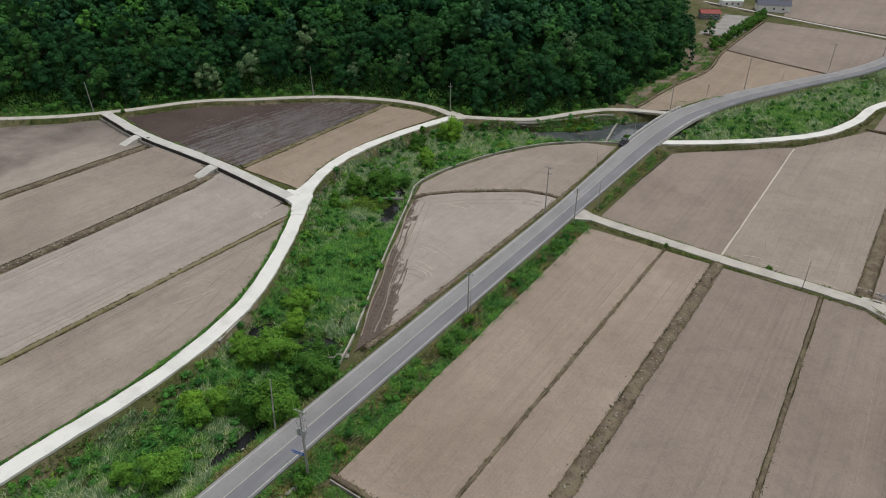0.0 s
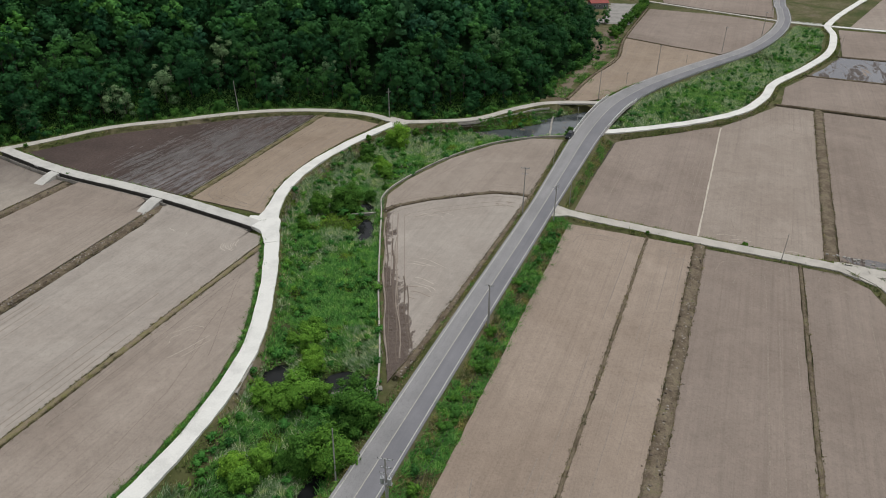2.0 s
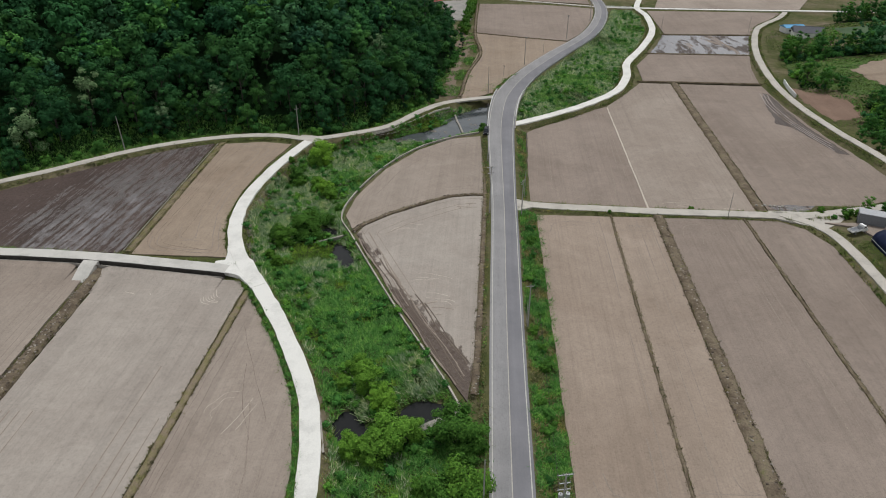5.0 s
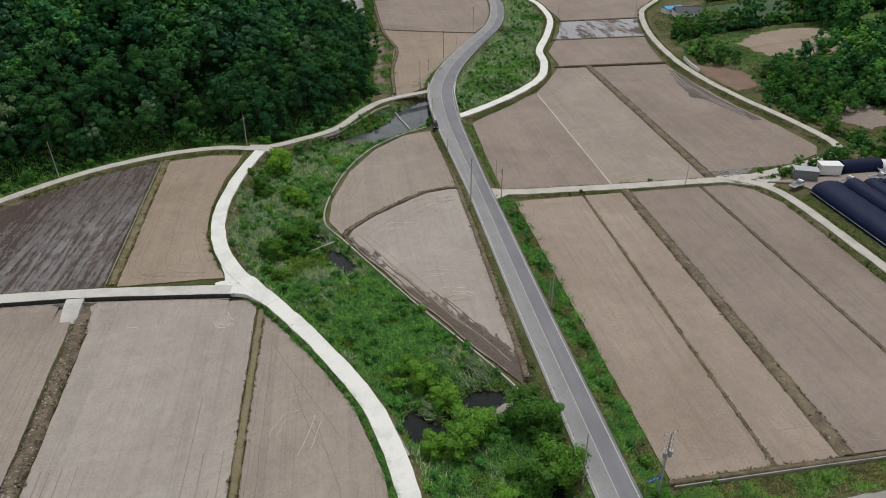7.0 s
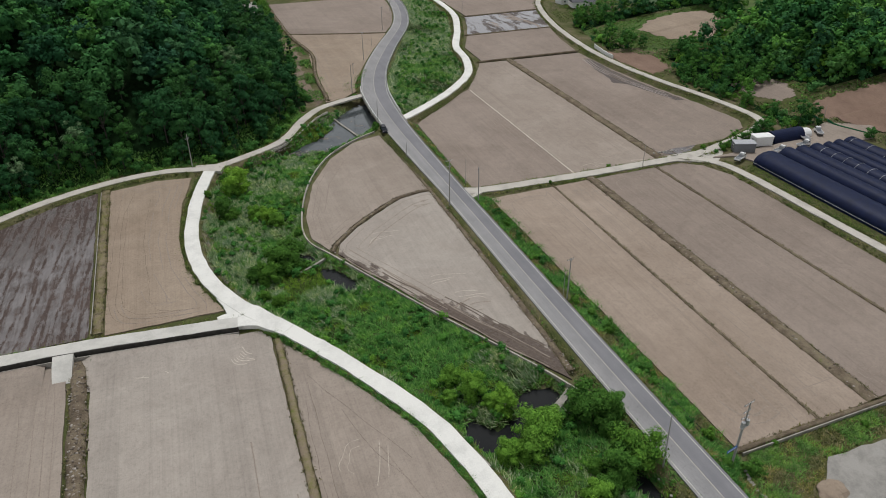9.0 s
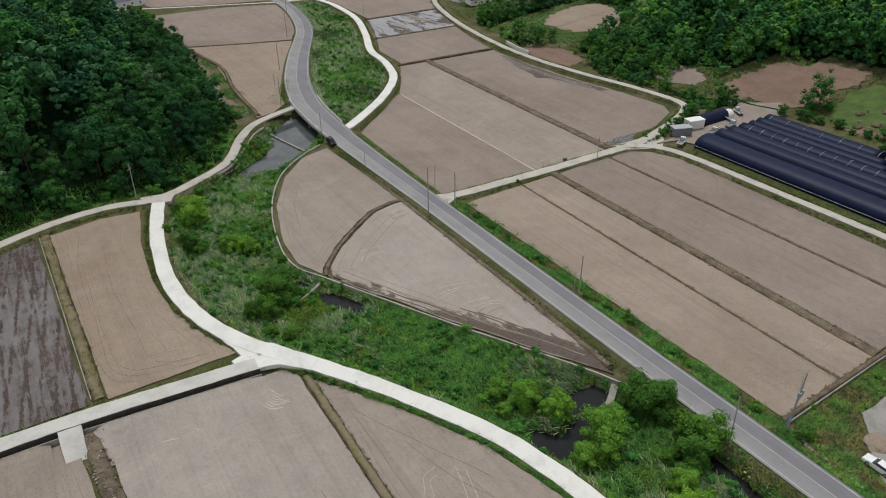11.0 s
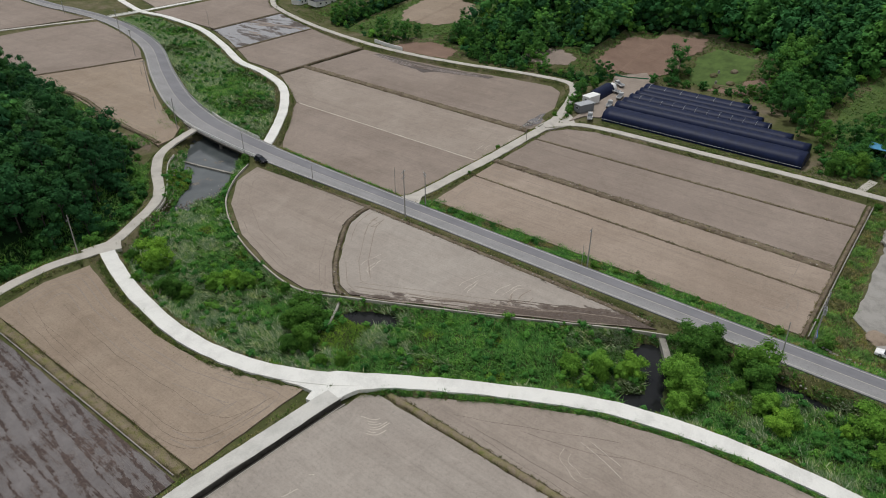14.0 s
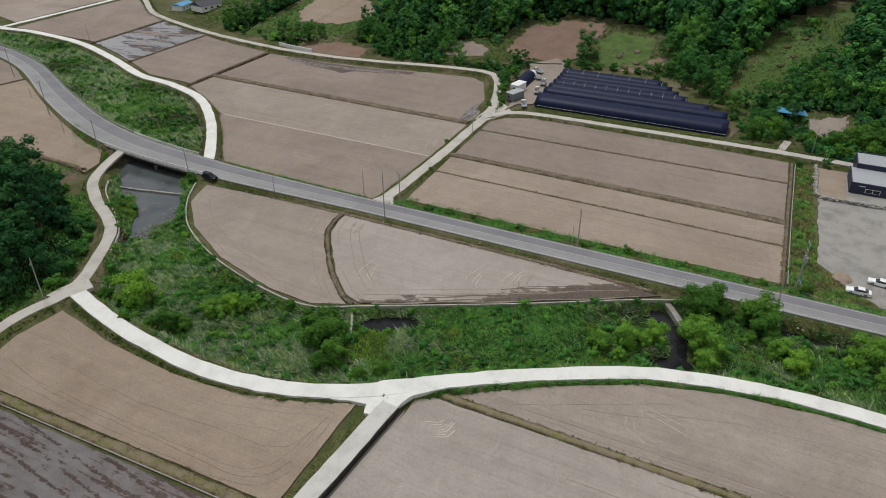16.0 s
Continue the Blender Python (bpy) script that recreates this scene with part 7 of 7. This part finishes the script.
hall.matrix_world = Matrix.Translation((0, 0, 0.95)) @ Matrix.Diagonal((1, 1, 0.65, 1))


# ---- stones, mounds, marks ----
def boulder_mesh(seed):
    r = np.random.default_rng(seed)
    bm = bmesh.new()
    bmesh.ops.create_icosphere(bm, subdivisions=1, radius=0.5)
    for v in bm.verts:
        v.co *= r.uniform(0.75, 1.15)
        v.co.z *= 0.75
    me = bpy.data.meshes.new("boulder")
    bm.to_mesh(me), bm.free()
    me.materials.append(M["stone"])
    return me


stones = [boulder_mesh(k) for k in range(5)]
r2 = np.random.default_rng(3)


def stone_row(label, line, step, size, rows=1, stray=0.2):
    root = tagged(new("boulder_wall"), label, "stone wall")
    for p in curve(line, step):
        for k in range(rows):
            o = new("boulder", stones[r2.integers(5)])
            o.parent = root
            s = size * r2.uniform(0.7, 1.25)
            o.matrix_world = pose(p[0] + r2.normal(0, stray), p[1] + r2.normal(0, stray), p[2] + k * size * 0.55, 0, 0, r2.uniform(0, 360)) @ Matrix.Diagonal((s * 1.2, s, s, 1))


stone_row("dry wall of pale boulders around the forecourt", [(13, 42.8, 1.4), (2, 42.6, 1.35), (-6.6, 42, 1.3), (-7.6, 35, 1.3), (-7.2, 26, 1.3), (-6.8, 10, 1.3)], 0.62, 0.9, 2)
tagged(ribbon("kerb_wall", curve([(14, 48.0, 0.75), (-22, 47.9, 0.7), (-53.5, 47.6, 0.62)]), 0.2, M["concrete"], 0.9, 0, 0.2), "low weathered concrete wall along the green strip", "wall", kind="structure")
stone_row("low stone wall beside the road verge", [(-56.2, 44.5, 0.9), (-57, 36, 0.9), (-57.4, 14, 0.9)], 0.6, 0.55)
stone_row("rough rocks along the stream bank below the road", [(-68.4, 58, 0.3), (-68.6, 45, 0.3), (-68.4, 18, 0.3)], 1.3, 0.4, 1, 0.5)
stone_row("rocks on the shoal of the pool", [(-100, 195.4, -0.75), (-94, 194.6, -0.75), (-90, 194.4, -0.75), (-86, 193.6, -0.75), (-82, 196, -0.75)], 0.45, 0.42, 1, 1.5)
stone_row("heap of pale rubble at the field corner", [(14, 150.6, 0.6), (10.5, 151.6, 0.6), (4, 151.8, 0.7)], 1.0, 0.7)
flat("forecourt", "bare brown earth forecourt inside the boulder wall", [(12.5, 42.3), (-6, 41.5), (-7, 35), (12.5, 34.8)], 1.2, "soil_orange", "forecourt", 0.2)


def heap(name, label, x, y, r, h, m, cat, z=None):
    bm = bmesh.new()
    bmesh.ops.create_icosphere(bm, subdivisions=3, radius=1)
    for v in bm.verts:
        k = 1 + 0.22 * noise.noise(v.co * 1.7 + Vector((x, y, 0)))
        v.co = Vector((v.co.x * r * k, v.co.y * r * 0.8 * k, max(-0.2, v.co.z) * h * k))
    ob = tagged(part(name, bm, M[m]), label, cat)
    ob.location = (x, y, gz(x, y) if z is None else z)


heap("sand_mound", "low heap of pale sand beside the lot", -46.5, 36.8, 2.4, 0.7, "soil_orange", "heap", 1.0)
for x, y in ((90, 118), (86, 110), (82, 114), (95, 112), (92, 57), (100, 53), (108, 56), (116, 50)):
    heap("grave_mound", "low round grassy grave mound on the slope", x, y, 1.9, 0.9, "ground", "mound")
for x, y in ((92, 117), (84, 115), (97, 55), (110, 52), (114, 48)):
    part_bm = mesh((box, (0, 0, 0.6, 0.35, 0.8, 1.3, 0, 0.05)))
    ob = tagged(part("headstone", part_bm, M["stone"]), "pale upright headstone on the grassy slope", "headstone")
    ob.location = (x, y, gz(x, y))
marker = tagged(new("marker_post"), "black stone marker post with a pale cap", "post")
part("shaft", mesh((box, (0, 0, 0.7, 0.5, 0.5, 1.6, 0, 0.04))), M["tyre"], marker)
part("cap", mesh((box, (0, 0, 1.6, 0.62, 0.62, 0.3, 0, 0.06))), M["stone"], marker)
marker.location = (58, 61.5, gz(58, 61.5))


def arcs(label, cx, cy, z, radii, a0, a1, m="track", w=0.13):
    """Wheel marks: thin broken bands of turned soil along nested arcs."""
    root = tagged(new("wheel_marks"), label, "wheel marks", kind="structure")
    for r in radii:
        lo, hi = sorted((r2.uniform(a0, a0 + (a1 - a0) * 0.45), r2.uniform(a0 + (a1 - a0) * 0.55, a1)))
        a = np.radians(np.linspace(lo, hi, 14))
        q = r + 0.25 * np.sin(a * 7 + r)
        l = np.stack([cx + q * np.cos(a), cy + q * np.sin(a), np.broadcast_to(z, 14) + 0.006], 1)
        ribbon("mark", l, w, M[m], 0.004, 0.02, 0.9, root)


pale_marks = "pale curved tractor wheel marks in the dry soil"
arcs(pale_marks, -141, 110, 2.05, (5, 6.1, 8, 8.8), 235, 290)
arcs(pale_marks, -87, 128, 0.9, (5, 5.7, 7.6), 50, 150)
arcs(pale_marks, -80.5, 104, 0.9, (6, 6.8, 8.4), 50, 120)
arcs(pale_marks, -78.2, 96, 0.9, (6, 7.0, 8.6), 50, 120)
arcs(pale_marks, -14, 143, -0.38, (9, 10, 12), 75, 125)
arcs(pale_marks, -3, 142, -0.38, (8.6, 9.6), 60, 120)
arcs(pale_marks, -108.5, 66, 2.05, (4, 5.2), 100, 215, w=0.07)
for k in range(7):
    arcs(pale_marks, -122.4 + 0.42 * k, 100.6 + 0.38 * k, 2.05, (5.2,), 174 + 3 * k, 268 - 5 * k, w=0.16)
for k in range(6):
    arcs(pale_marks, -134.2 - 1.1 * k, 106.2 - 0.5 * k, 2.05, (5.6,), 195, 268, w=0.17)
arcs(pale_marks, -142, 96.5, 2.05, (4.4, 5.4, 6.6, 7.5), 25, 100, w=0.17)
arcs(pale_marks, -146.5, 104, 2.05, (5.2, 6.4, 7.6), 300, 355, w=0.16)


def lines(label, z, m, w, *paths):
    """Long wheel lines drawn through the soil along bent paths."""
    root = tagged(new("wheel_marks"), label, "wheel marks", kind="structure")
    for path in paths:
        l = curve(at(z + 0.006, *path), 1.5)
        l[:, 0] += 0.1 * np.sin(l[:, 1] * 0.6 + l[0, 0]) + r2.normal(0, 0.03, len(l))
        ribbon("mark", l, w, M[m], 0.004, 0.02, 0.9, root)


lines("dark wheel lines that turn along the field's edge", 2.62, "track_dark", 0.055,
      [(-144.3, 177.6), (-146.8, 164), (-147.2, 149.4), (-147.1, 134.8), (-147.4, 124.3), (-145.8, 118.8), (-141.9, 116.5), (-132.8, 114.9)],
      [(-147.6, 175.9), (-148.6, 153.9), (-148.9, 135.5), (-148.8, 124.4), (-147.0, 117.8), (-143, 115.2)],
      [(-140.4, 172), (-142, 150), (-140.8, 127.9), (-140.9, 122.6), (-138.8, 118.3), (-134.6, 116.9)],
      [(-145.9, 170), (-146.3, 150), (-146.2, 126), (-144.8, 120.2), (-141.3, 117.9), (-131, 116.3)])
lines("dark wheel lines along the tilled rows", 2.05, "track_dark", 0.05,
      [(-114.7, 89.3), (-109.8, 78.6), (-102.8, 64.2)], [(-114.8, 87), (-115, 75.3), (-115.2, 63.4), (-115.3, 40)], [(-116, 82.5), (-116.6, 71.7), (-116.9, 50)],
      [(-110.6, 78.4), (-108.8, 70), (-104.5, 60)])
lines("pale wheel marks scraped into the dry soil", 2.05, "track", 0.09, [(-106.6, 69.4), (-107.6, 66), (-109.3, 61)], [(-105.6, 68), (-106.6, 64.6), (-107.4, 62)])
dark_marks = "dark curved tractor wheel marks in the damp soil"
arcs(dark_marks, -76, 92, 0.9, (5.5, 7.6, 9.8), 70, 140, "furrow", 0.3)
arcs(dark_marks, -84, 70, 0.9, (13, 14.2, 16, 17.4), 28, 75, "track_dark", 0.22)
arcs("dark muddy wheel ruts beside the field edge", 60, 225, 0.12, (20.5, 21.4, 23, 24), 150, 215, "track_dark", 0.5)
ruts = tagged(new("wheel_marks"), "churned wheel ruts along the wet edge of the paddy", "wheel marks", kind="structure")
for k, (off, y0, y1) in enumerate(((1.3, 127, 76), (2.0, 127, 74), (3.6, 118, 76), (4.3, 119, 75), (6.1, 104, 80), (6.8, 101, 82))):
    y = np.arange(y0, y1, -1.3)
    x = np.interp(y, WALL[::-1, 1], WALL[::-1, 0]) + off + 0.25 * np.sin(y * 0.35 + k)
    keep = x < np.interp(y, [72, 90, 152], [-71.2, -69.8, -68.4])
    l = np.stack([x, y, np.full(len(y), 0.905)], 1)[keep]
    ribbon("rut", l, 0.28 if k % 2 else 0.38, M["furrow" if k in (0, 3, 6) else "track_dark"], 0.004, 0.07, 0.9, ruts)
